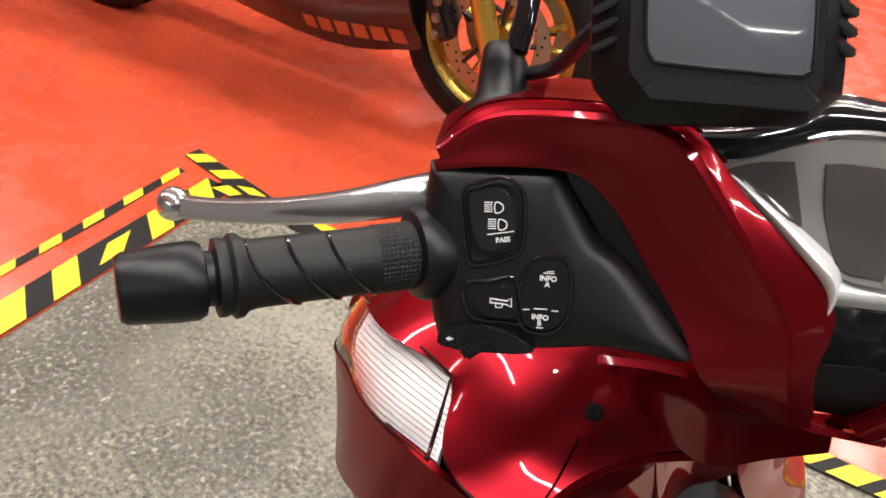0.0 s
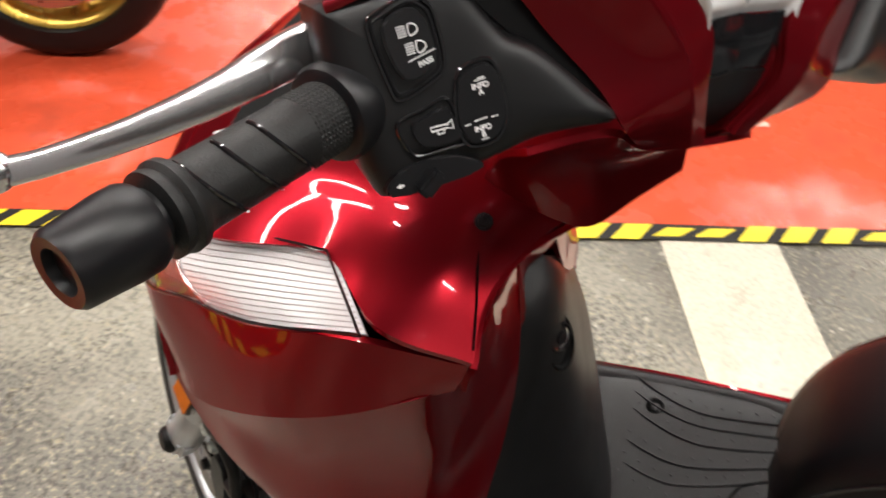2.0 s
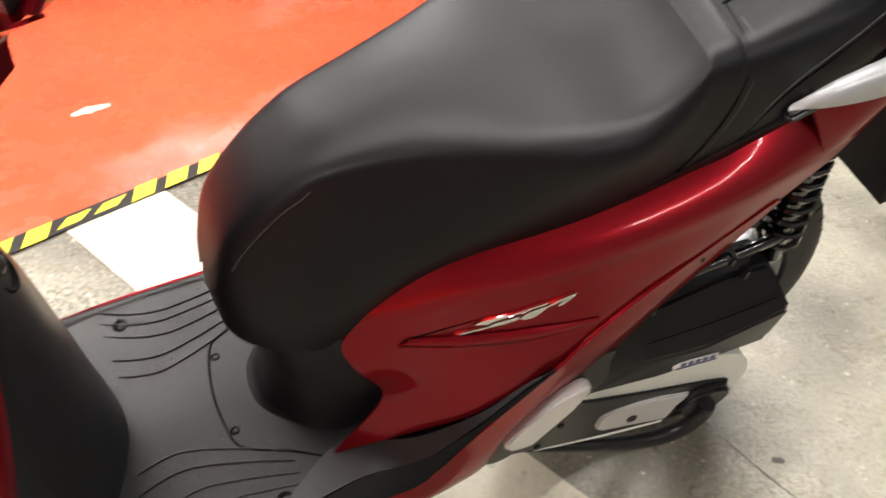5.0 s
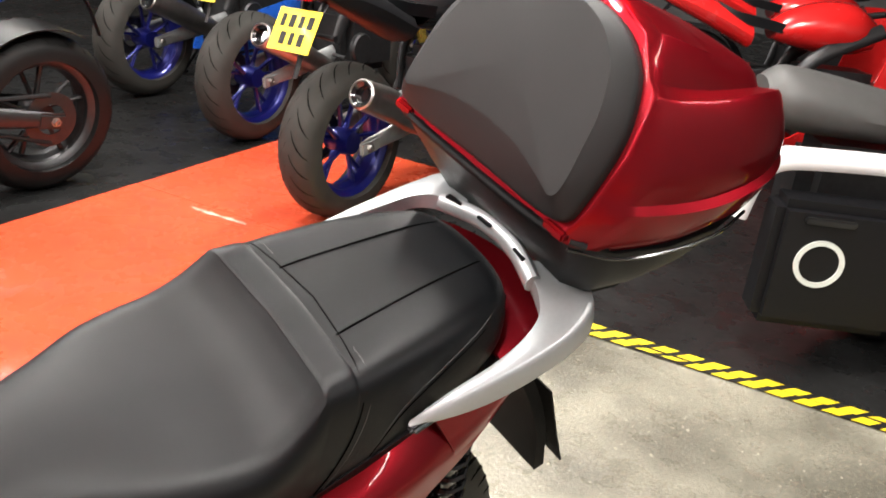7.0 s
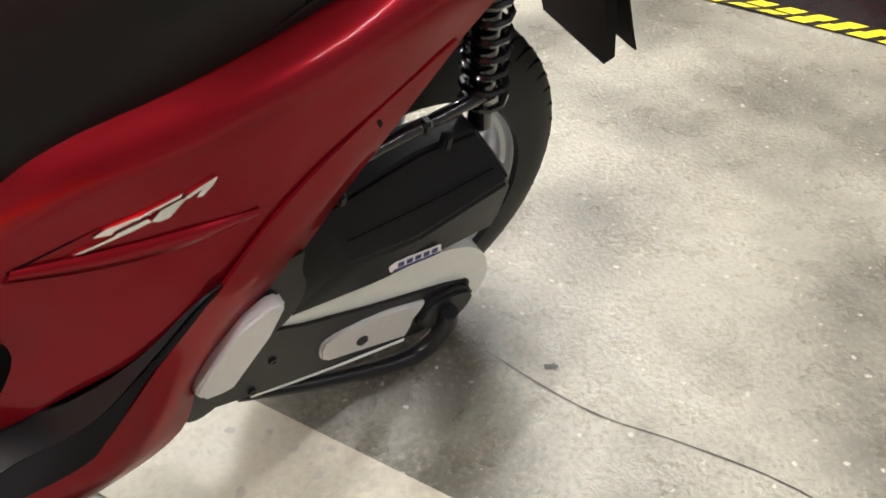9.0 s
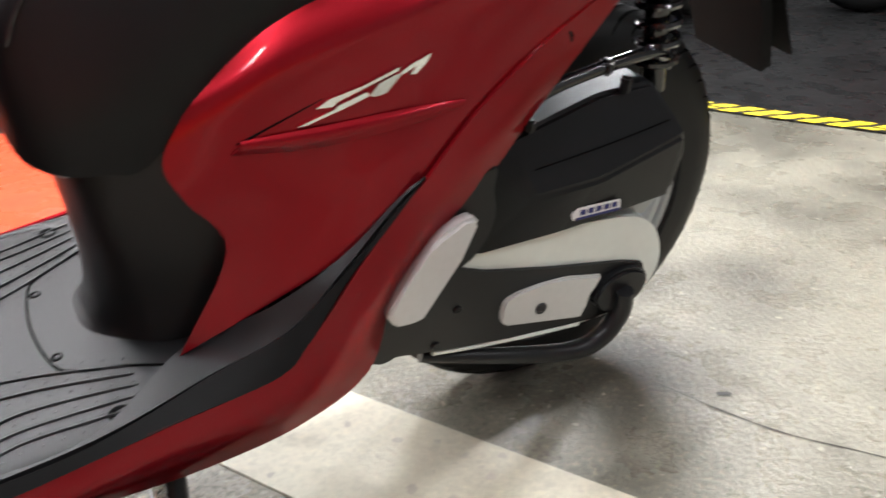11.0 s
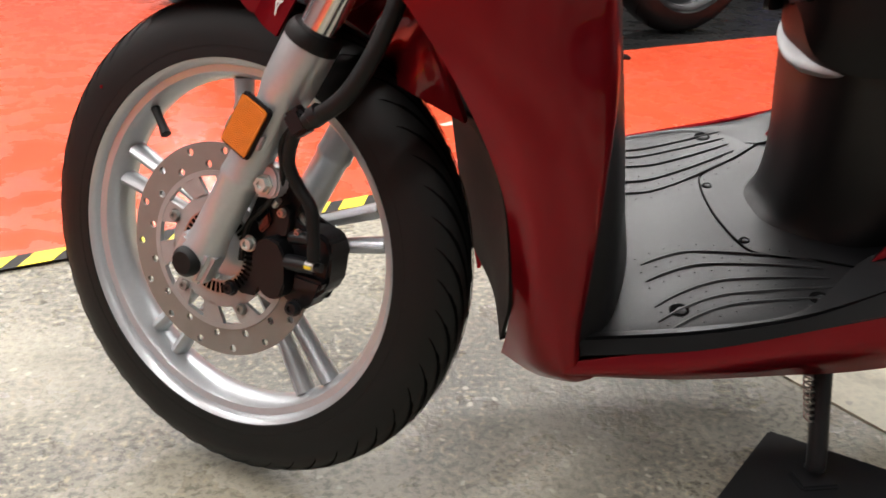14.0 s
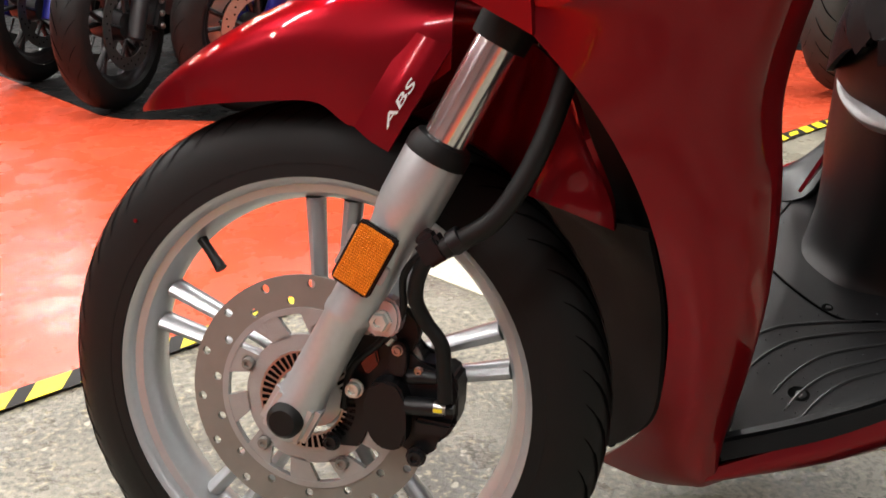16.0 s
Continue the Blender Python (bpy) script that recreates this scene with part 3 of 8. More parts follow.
def wheel(parent, m, r, w, rim_r, rim_mat, spokes=5, disc=True, disc_side=-1, tyre_mat=None):
    """Tyre, rim with paired spokes, hub, drilled disc."""
    ty = part("tyre", tyre_bm(r, w, rim_r), tyre_mat or RUBBER, parent, "black rubber tyre", m, 60)
    part("tread_groove", tread_bm(r, w, rim_r), GROOVE, ty, "", m)
    for s_ in (-1, 1):
        q = w / 2 * 0.93
        part("sidewall_rib", lathe([(rim_r + 0.010, s_ * q * 0.93), (rim_r + 0.011, s_ * (q + 0.0025)), (rim_r + 0.013, s_ * (q + 0.0025)), (rim_r + 0.014, s_ * q * 0.93)], 80, "Y", closed=True), tyre_mat or RUBBER, ty, "", m)
    ro = rim_r + 0.004
    hw = w * 0.36
    half_rim = [(ro + 0.002, -hw - 0.002), (ro + 0.001, -hw - 0.008), (ro - 0.003, -hw - 0.010), (ro - 0.008, -hw - 0.008), (ro - 0.011, -hw - 0.003), (ro - 0.0125, -hw + 0.002), (ro - 0.020, -hw + 0.004), (ro - 0.0235, -hw + 0.009), (ro - 0.027, -hw + 0.020), (ro - 0.029, 0.0)]
    inner_rim = [(ro - 0.018, 0.0), (ro - 0.014, -hw + 0.018), (ro - 0.008, -hw + 0.006)]
    rimb = lathe(half_rim + [(q, -h) for q, h in half_rim[-2::-1]] + [(q, -h) for q, h in inner_rim[::-1]] + inner_rim[1:], 96, "Y", closed=True)
    rim = part("rim", rimb, rim_mat, parent, "cast alloy rim", m)
    hub = lathe([(0.0, -0.045), (0.03, -0.045), (0.036, -0.03), (0.034, -0.02), (0.05, 0.0), (0.034, 0.02), (0.036, 0.04), (0.0, 0.04)], 32, "Y")
    part("hub", hub, rim_mat, parent, "", m)
    ri = ro - 0.032
    for k in range(spokes):
        a = 2 * math.pi * k / spokes + 0.30
        for s_ in (-1, 1):
            a0, a1 = a + s_ * 0.20, a + s_ * 0.105
            p0 = (0.034 * math.cos(a0), 0, 0.034 * math.sin(a0))
            p1 = (0.5 * ri * math.cos(a + s_ * 0.135), 0.0, 0.5 * ri * math.sin(a + s_ * 0.135))
            p2 = ((ri + 0.004) * math.cos(a1), 0, (ri + 0.004) * math.sin(a1))
            part("spoke", tube([p0, p1, p2], [0.017, 0.0125, 0.0150], 10, 5, squash=((0, 1, 0), 0.62)), rim_mat, rim, "", m)
    if disc:
        y = disc_side * 0.052
        d = bmesh.new()
        rings, holes = [], []
        ri_d, ro_d = 0.088, 0.120
        seg = 180
        # drilled friction ring, built as a ring of cells with round gaps
        nh = 30
        for k in range(nh):
            hole_a = 2 * math.pi * (k + 0.5) / nh
            hr = ri_d + 0.008 + (0.016 if k % 2 else 0.0)
            holes.append((hole_a, hr))
        inner = [d.verts.new((ri_d * math.cos(2 * math.pi * k / seg), y, ri_d * math.sin(2 * math.pi * k / seg))) for k in range(seg)]
        for k in range(nh):
            ha, hr = holes[k]
            hc = Vector((hr * math.cos(ha), y, hr * math.sin(ha)))
            a0, a1 = 2 * math.pi * k / nh, 2 * math.pi * (k + 1) / nh
            outer = []
            for j in range(4):
                t = a0 + (a1 - a0) * j / 4
                outer.append((ri_d, t))
            for j in range(4):
                outer.append((ri_d + (ro_d - ri_d) * j / 4, a1))
            for j in range(4):
                t = a1 + (a0 - a1) * j / 4
                outer.append((ro_d, t))
            for j in range(4):
                outer.append((ro_d + (ri_d - ro_d) * j / 4, a0))
            ov = [Vector((q * math.cos(t), y, q * math.sin(t))) for q, t in outer]
            rad_dir, tan_dir = Vector((math.cos(ha), 0, math.sin(ha))), Vector((-math.sin(ha), 0, math.cos(ha)))
            iv = []
            for o in ov:
                w_ = o - hc
                ang = math.atan2(w_.dot(tan_dir), w_.dot(rad_dir))
                iv.append(hc + 0.0042 * (math.cos(ang) * rad_dir + math.sin(ang) * tan_dir))
            A, B_ = [d.verts.new(q) for q in ov], [d.verts.new(q) for q in iv]
            for j in range(len(A)):
                d.faces.new([A[j], A[(j + 1) % len(A)], B_[(j + 1) % len(A)], B_[j]])
        for vtx in inner:
            d.verts.remove(vtx)
        bmesh.ops.remove_doubles(d, verts=d.verts, dist=1e-5)
        ext = bmesh.ops.extrude_face_region(d, geom=list(d.faces))
        for el in ext["geom"]:
            if isinstance(el, bmesh.types.BMVert):
                el.co.y += 0.004
        dk = part("brake_disc", d, DISC, parent, "drilled steel brake disc", m)
        # carrier with slanted windows, tone ring
        ring = lathe([(0.048, y - 0.001), (0.064, y - 0.001), (0.064, y + 0.004), (0.048, y + 0.004)], 60, "Y", closed=True)
        part("disc_carrier", ring, CAST, dk, "", m)
        part("carrier_ring", lathe([(0.0835, y - 0.0015), (0.0895, y - 0.0015), (0.0895, y + 0.005), (0.0835, y + 0.005)], 80, "Y", closed=True), CAST, dk, "", m)
        for k in range(10):
            car = bmesh.new()
            a0 = 2 * math.pi * k / 10
            pts = [(0.062, a0), (0.062, a0 + 0.30), (0.0885, a0 + 0.45), (0.0885, a0 + 0.10)]
            tv = [car.verts.new((q * math.cos(t), y - 0.001, q * math.sin(t))) for q, t in pts]
            bv = [car.verts.new((q * math.cos(t), y + 0.004, q * math.sin(t))) for q, t in pts]
            car.faces.new(tv), car.faces.new(bv)
            for j in range(4):
                car.faces.new([tv[j], tv[(j + 1) % 4], bv[(j + 1) % 4], bv[j]])
            part("carrier_arm", car, CAST, dk, "", m)
        for k in range(44):
            tone = bmesh.new()
            a0 = 2 * math.pi * k / 44
            q0, q1, da = 0.035, 0.047, 0.085
            vv = [tone.verts.new((q * math.cos(t), y - 0.004, q * math.sin(t))) for q, t in ((q0, a0), (q0, a0 + da), (q1, a0 + da), (q1, a0))]
            lo = [tone.verts.new(q.co + Vector((0, 0.002, 0))) for q in vv]
            tone.faces.new(vv), tone.faces.new(lo[::-1])
            for j in range(4):
                tone.faces.new([vv[j], lo[j], lo[(j + 1) % 4], vv[(j + 1) % 4]])
            part("tone_ring_slot", tone, GROOVE, dk, "", m)
        part("tone_ring", lathe([(0.033, y - 0.0035), (0.049, y - 0.0035), (0.049, y + 0.0), (0.033, y + 0.0)], 60, "Y", closed=True), STEEL, dk, "", m)
        for k in range(5):
            a0 = 2 * math.pi * k / 5 + 0.2
            part("disc_bolt", bolt((0.068 * math.cos(a0), y - 0.001, 0.068 * math.sin(a0)), (0, -1, 0), 0.006, 0.005), DISC, dk, "", m)
    return rim


FWC = FRONT @ Matrix.Translation((0.012, -0.005, 0.008))
front_wheel_rim = wheel(scooter, FWC, 0.2765, 0.079, 0.209, SILVER)
part("valve_stem", tube([(-0.127, -0.014, 0.150), (-0.115, -0.019, 0.138), (-0.103, -0.024, 0.127), (-0.093, -0.028, 0.117)], [0.0075, 0.0050, 0.0050, 0.0062], 10), RUBBER, front_wheel_rim, "black rubber valve", FRONT)

# fork: rake 27 degrees
FORK = FRONT @ Matrix.Translation((0.010, 0, 0.008)) @ Matrix.Rotation(radians(27.0), 4, "Y")
for s_ in (-1, 1):
    y = s_ * 0.088
    lo = lathe([(0.0, -0.022), (0.018, -0.022), (0.024, -0.012), (0.024, 0.012), (0.021, 0.03), (0.0205, 0.105), (0.0225, 0.108), (0.0225, 0.114), (0.0218, 0.118), (0.0228, 0.200), (0.0258, 0.214), (0.0270, 0.225), (0.0272, 0.268), (0.0262, 0.274), (0.0, 0.274)], 32, "Z")
    leg = part("fork_leg", lo, SILVER, scooter, "silver fork lower leg", FORK @ Matrix.Translation((0, y, 0)))
    part("dust_seal", lathe([(0.0185, 0.27), (0.0275, 0.27), (0.0275, 0.279), (0.0245, 0.286), (0.0185, 0.288)], 28, "Z", closed=True), RUBBER, leg, "black rubber dust seal", FORK @ Matrix.Translation((0, y, 0)))
    part("fork_tube", lathe([(0.0, 0.26), (0.0185, 0.26), (0.0185, 0.56), (0.0, 0.56)], 28, "Z"), POLISHED, scooter, "bright fork tube", FORK @ Matrix.Translation((0, y, 0)))
    part("axle_cap", lathe([(0.0, -0.030), (0.012, -0.030), (0.0165, -0.025), (0.0175, -0.008), (0.0, -0.008)], 24, "Y") if s_ < 0 else lathe([(0.0, 0.030), (0.012, 0.030), (0.0175, 0.008), (0.0, 0.008)], 24, "Y"), RUBBER, leg, "black axle cap", FORK @ Matrix.Translation((0, y, 0)))
part("fork_bridge", box(0.06, 0.24, 0.05, 0.012, Matrix.Translation((0.0, 0, 0.43))), BLACK, scooter, "black lower fork bridge", FORK)
part("fork_collar", lathe([(0.0187, 0.375), (0.0235, 0.375), (0.0250, 0.405), (0.027, 0.46), (0.0187, 0.46)], 28, "Z", closed=True), RUBBER, scooter, "", FORK @ Matrix.Translation((0, -0.088, 0)))
part("pinch_bolt", bolt((0.03, -0.112, 0.415), (0.1, -1, 0), 0.009, 0.007), ZINC, scooter, "plated hexagon bolt", FORK)

# reflector on the left leg
RF = FRONT @ Matrix.Translation((0.083, -0.117, 0.164)) @ Matrix.Rotation(radians(27), 4, "Y")
REFL = [(-0.0150, 0.0285), (0.0150, 0.0285), (0.0180, 0.0255), (0.0180, -0.0255), (0.0150, -0.0285), (-0.0150, -0.0285), (-0.0180, -0.0255), (-0.0180, 0.0255)]
refl = part("reflector", side_plate([(x * 0.90, z * 0.94) for x, z in REFL], -0.0030, 0.004, 0.0008), AMBER, scooter, "amber prismatic reflector in a black frame", RF)
part("reflector_frame", side_plate([(x * 1.06, z * 1.05) for x, z in REFL], -0.0010, 0.006, 0.0015), BLACK, refl, "", RF)
facets = bmesh.new()
for i in range(13):
    for j in range(22):
        c = Vector((-0.0150 + 0.0025 * i, -0.0031, -0.0252 + 0.0024 * j))
        q = [facets.verts.new(c + Vector(o)) for o in ((-0.00125, 0, -0.0012), (0.00125, 0, -0.0012), (0.00125, 0, 0.0012), (-0.00125, 0, 0.0012))]
        tip = facets.verts.new(c + Vector((0, -0.0010, 0)))
        for k in range(4):
            facets.faces.new([q[k], q[(k + 1) % 4], tip])
tagged(part("reflector_prism", facets, AMBER, refl, "", RF, 5), kind="stuff")
for x, z in ((-0.019, 0.012), (-0.018, -0.010), (0.019, -0.006)):
    part("reflector_bracket", box(0.008, 0.006, 0.016, 0.001, Matrix.Translation((x, 0.005, z))), CAST, refl, "", RF)

# front mudguard, painted: arched shell turned with the fork
rows = []
# x, top z, lower edge z, half width
for x, zt, zb, w in ((-0.182, 0.267, 0.262, 0.008), (-0.160, 0.287, 0.266, 0.026), (-0.130, 0.310, 0.270, 0.040), (-0.090, 0.336, 0.277, 0.053), (-0.030, 0.367, 0.284, 0.063), (0.022, 0.383, 0.286, 0.069), (0.058, 0.390, 0.268, 0.073), (0.100, 0.392, 0.290, 0.074), (0.140, 0.388, 0.320, 0.074)):
    h = zt - zb
    half = [(x, -w, zb), (x, -w * 1.02, zb + h * 0.45), (x, -w * 0.94, zb + h * 0.74), (x, -w * 0.62, zb + h * 0.94), (x, 0, zt)]
    rows.append(half + [(px, -py, pz) for px, py, pz in half[-2::-1]])
fender = part("front_mudguard", patch(rows, 4, 5, 0.003), RED, scooter, "dark red front mudguard", FRONT)
part("mudguard_arm", patch([[(0.058, -0.078, 0.268), (0.075, -0.086, 0.258), (0.092, -0.088, 0.250)], [(0.082, -0.080, 0.310), (0.100, -0.088, 0.302), (0.118, -0.088, 0.296)], [(0.104, -0.074, 0.350), (0.122, -0.084, 0.344), (0.142, -0.084, 0.338)]], 5, 5, 0.004), RED, fender, "", FRONT)
part("mudguard_arm", patch([[(0.058, 0.078, 0.268), (0.075, 0.086, 0.258), (0.092, 0.088, 0.250)], [(0.082, 0.080, 0.310), (0.100, 0.088, 0.302), (0.118, 0.088, 0.296)], [(0.104, 0.074, 0.350), (0.122, 0.084, 0.344), (0.142, 0.084, 0.338)]], 5, 5, 0.004), RED, fender, "", FRONT)

# caliper
cal = part("brake_caliper", side_plate([(0.086, 0.046), (0.097, 0.078), (0.108, 0.075), (0.115, 0.057), (0.140, 0.057), (0.153, 0.050), (0.155, 0.034), (0.1555, 0.010), (0.152, -0.002), (0.143, -0.013), (0.132, -0.021), (0.1265, -0.034), (0.114, -0.034), (0.109, -0.020), (0.090, -0.020), (0.078, -0.004), (0.076, 0.020)], -0.062, 0.040, 0.004), BLACK, scooter, "black painted brake caliper", FRONT)
part("caliper_piston", side_plate(smooth_outline([(0.0768, 0.037), (0.090, 0.0445), (0.1055, 0.0415), (0.1125, 0.0205), (0.1130, -0.007), (0.1055, -0.019), (0.089, -0.0188), (0.0778, -0.0064), (0.0735, 0.0153)], 3), -0.082, 0.026, 0.004), MATT, cal, "rounded black piston housing", FRONT)
part("caliper_slide", tube([(0.110, -0.074, 0.0225), (0.128, -0.074, 0.0235), (0.146, -0.074, 0.0245)], [0.0085, 0.0085, 0.0075], 12, 3), BLACK, cal, "", FRONT)
part("caliper_slide", tube([(0.112, -0.070, 0.048), (0.124, -0.070, 0.050), (0.138, -0.070, 0.050)], [0.007, 0.007, 0.006], 12, 3), BLACK, cal, "", FRONT)
part("caliper_ear", side_plate(smooth_outline([(0.094, 0.050), (0.094, 0.074), (0.101, 0.080), (0.108, 0.074), (0.108, 0.050)], 3), -0.072, 0.012, 0.003), BLACK, cal, "", FRONT)
part("caliper_fin", side_plate([(0.118, 0.010), (0.1545, 0.008), (0.150, -0.004), (0.118, -0.008)], -0.072, 0.014, 0.003), BLACK, cal, "", FRONT)
part("caliper_bracket", side_plate(smooth_outline([(0.068, 0.094), (0.090, 0.112), (0.108, 0.102), (0.118, 0.086), (0.104, 0.056), (0.082, 0.040), (0.074, 0.000), (0.064, -0.030), (0.046, -0.030), (0.034, -0.026), (0.052, 0.000), (0.046, 0.036)], 3), -0.061, 0.012, 0.003), BLACK, cal, "", FRONT)
part("pad_spring", side_plate([(0.060, 0.060), (0.078, 0.072), (0.082, 0.055), (0.070, 0.042)], -0.066, 0.008, 0.002), GLOSSBLACK, cal, "", FRONT)
for x, z, rr, mt in ((0.0607, 0.0307, 0.0072, ZINC), (0.1007, 0.0722, 0.0042, STEEL), (0.1212, 0.0554, 0.0034, STEEL), (0.1213, -0.0266, 0.0075, BLACK), (0.0400, -0.0240, 0.0070, BLACK), (0.072, 0.0877, 0.0034, STEEL)):
    part("caliper_bolt", bolt((x, -0.073, z), (0, -1, 0), rr, rr * 0.8), mt, cal, "", FRONT)
part("banjo_fitting", tube([(0.138, -0.078, 0.0262), (0.146, -0.078, 0.0262), (0.149, -0.078, 0.0262)], 0.0058, 12, 3), STEEL, cal, "", FRONT)
part("banjo_mark", box(0.008, 0.001, 0.003, 0.0, Matrix.Translation((0.1425, -0.0842, 0.0255))), YELLOW, cal, "yellow paint mark", FRONT)
part("banjo_bolt", tube([(0.149, -0.078, 0.0262), (0.156, -0.078, 0.0266)], 0.0052, 6, 2), BLACK, cal, "", FRONT)
part("bleed_nipple", tube([(0.092, -0.074, 0.079), (0.098, -0.076, 0.086)], 0.0040, 8), STEEL, cal, "", FRONT)
part("brake_hose", tube([(0.1485, -0.082, 0.034), (0.1468, -0.084, 0.064), (0.1437, -0.086, 0.088), (0.1300, -0.090, 0.108), (0.1225, -0.098, 0.132), (0.130, -0.104, 0.160), (0.148, -0.112, 0.182)], 0.0068, 10), RUBBER, scooter, "black brake hose", FRONT)
part("brake_hose", tube([(0.150, -0.112, 0.178), (0.195, -0.118, 0.212), (0.228, -0.112, 0.280), (0.243, -0.100, 0.360), (0.230, -0.085, 0.440), (0.22, -0.06, 0.5)], 0.0088, 12), RUBBER, scooter, "thick black brake hose and cable sleeve", FRONT)
part("sensor_cable", tube([(0.158, -0.116, 0.186), (0.190, -0.108, 0.205), (0.222, -0.100, 0.275), (0.238, -0.090, 0.355), (0.226, -0.075, 0.44)], 0.0028, 8), RUBBER, scooter, "thin black sensor cable", FRONT)
part("sensor_cable", tube([(0.140, -0.104, 0.182), (0.112, -0.096, 0.150), (0.108, -0.086, 0.112), (0.086, -0.078, 0.080), (0.058, -0.072, 0.050), (0.050, -0.070, 0.010)], 0.0035, 8), RUBBER, scooter, "thin black sensor cable", FRONT)
part("sensor_cable", tube([(0.148, -0.108, 0.176), (0.130, -0.096, 0.158), (0.126, -0.092, 0.150)], 0.0020, 6), RUBBER, scooter, "thin black cable tie", FRONT)
part("hose_clamp", box(0.022, 0.020, 0.026, 0.004, Matrix.Translation((0.139, -0.108, 0.176)) @ Matrix.Rotation(radians(-35), 4, "Y")), BLACK, scooter, "black hose clamp", FRONT)
part("hose_clamp", lathe([(0.0092, -0.006), (0.0108, -0.005), (0.0108, 0.005), (0.0092, 0.006)], 16, "X", closed=True), BLACK, scooter, "black hose clamp", FRONT @ Matrix.Translation((0.160, -0.113, 0.186)) @ Matrix.Rotation(radians(-38), 4, "Y"))
part("clamp_bracket", side_plate([(0.118, 0.196), (0.136, 0.188), (0.140, 0.178), (0.122, 0.176)], -0.100, 0.006, 0.0015), DARKMETAL, scooter, "dark hose bracket", FRONT)
part("fork_bolt", bolt((0.0904, -0.094, 0.1043), (0, -1, 0), 0.0085, 0.006, 6), ZINC, scooter, "plated caliper bolt", FRONT)
part("fork_boss", side_plate(smooth_outline([(0.080, 0.122), (0.100, 0.124), (0.108, 0.110), (0.104, 0.092), (0.086, 0.090), (0.070, 0.100)], 3), -0.092, 0.020, 0.004), SILVER, scooter, "cast caliper boss of the fork leg", FRONT)

# leg shield sides
SHIELD = [
    [(0.345, -0.086, 0.157), (0.372, -0.145, 0.176), (0.400, -0.188, 0.203), (0.412, -0.196, 0.212), (0.420, -0.199, 0.218), (0.424, -0.196, 0.222), (0.424, -0.185, 0.226)],
    [(0.334, -0.130, 0.222), (0.350, -0.184, 0.233), (0.374, -0.210, 0.238), (0.387, -0.2130, 0.241), (0.395, -0.2125, 0.245), (0.400, -0.206, 0.248), (0.402, -0.190, 0.250)],
    [(0.320, -0.176, 0.296), (0.336, -0.208, 0.300), (0.358, -0.218, 0.300), (0.374, -0.2180, 0.300), (0.385, -0.2155, 0.300), (0.3905, -0.209, 0.300), (0.392, -0.190, 0.300)],
    [(0.309, -0.200, 0.370), (0.328, -0.222, 0.370), (0.350, -0.226, 0.370), (0.366, -0.2245, 0.373), (0.381, -0.2210, 0.375), (0.387, -0.213, 0.375), (0.388, -0.194, 0.375)],
    [(0.287, -0.205, 0.470), (0.308, -0.226, 0.470), (0.336, -0.230, 0.470), (0.359, -0.2265, 0.470), (0.378, -0.2190, 0.470), (0.385, -0.209, 0.470), (0.388, -0.190, 0.470)],
    [(0.243, -0.207, 0.567), (0.280, -0.224, 0.567), (0.320, -0.2255, 0.567), (0.352, -0.2150, 0.567), (0.376, -0.199, 0.567), (0.391, -0.176, 0.567), (0.399, -0.142, 0.567)],
    [(0.192, -0.200, 0.645), (0.248, -0.215, 0.648), (0.305, -0.212, 0.650), (0.344, -0.194, 0.650), (0.370, -0.175, 0.650), (0.390, -0.128, 0.650), (0.402, -0.076, 0.650)],
    [(0.142, -0.172, 0.702), (0.212, -0.202, 0.718), (0.290, -0.209, 0.730), (0.348, -0.191, 0.737), (0.384, -0.163, 0.740), (0.396, -0.104, 0.740), (0.396, -0.045, 0.740)],
    [(0.108, -0.130, 0.731), (0.172, -0.189, 0.737), (0.262, -0.2195, 0.810), (0.330, -0.2150, 0.848), (0.391, -0.1790, 0.860), (0.394, -0.104, 0.846), (0.388, -0.030, 0.833)],
]
part("leg_shield_side", patch(SHIELD, 6, 5, 0.006), RED, scooter, "dark red side of the leg shield")
part("leg_shield_side", patch(SHIELD, 6, 5, 0.006, mirror=True), RED, scooter, "dark red side of the leg shield")
# front nose between the sides
NOSE = [[(0.144, -0.172, 0.703), (0.098, -0.11, 0.722), (0.074, 0, 0.735), (0.098, 0.11, 0.722), (0.144, 0.172, 0.703)],
        [(0.140, -0.152, 0.775), (0.112, -0.11, 0.785), (0.096, 0, 0.795), (0.112, 0.11, 0.785), (0.140, 0.152, 0.775)],
        [(0.146, -0.140, 0.843), (0.132, -0.09, 0.850), (0.120, 0, 0.855), (0.132, 0.09, 0.850), (0.146, 0.140, 0.843)],
        [(0.152, -0.130, 0.863), (0.150, -0.08, 0.872), (0.142, 0, 0.876), (0.150, 0.08, 0.872), (0.152, 0.130, 0.863)]]
part("front_nose", patch(NOSE, 6, 5, 0.006), RED, scooter, "dark red front nose panel")
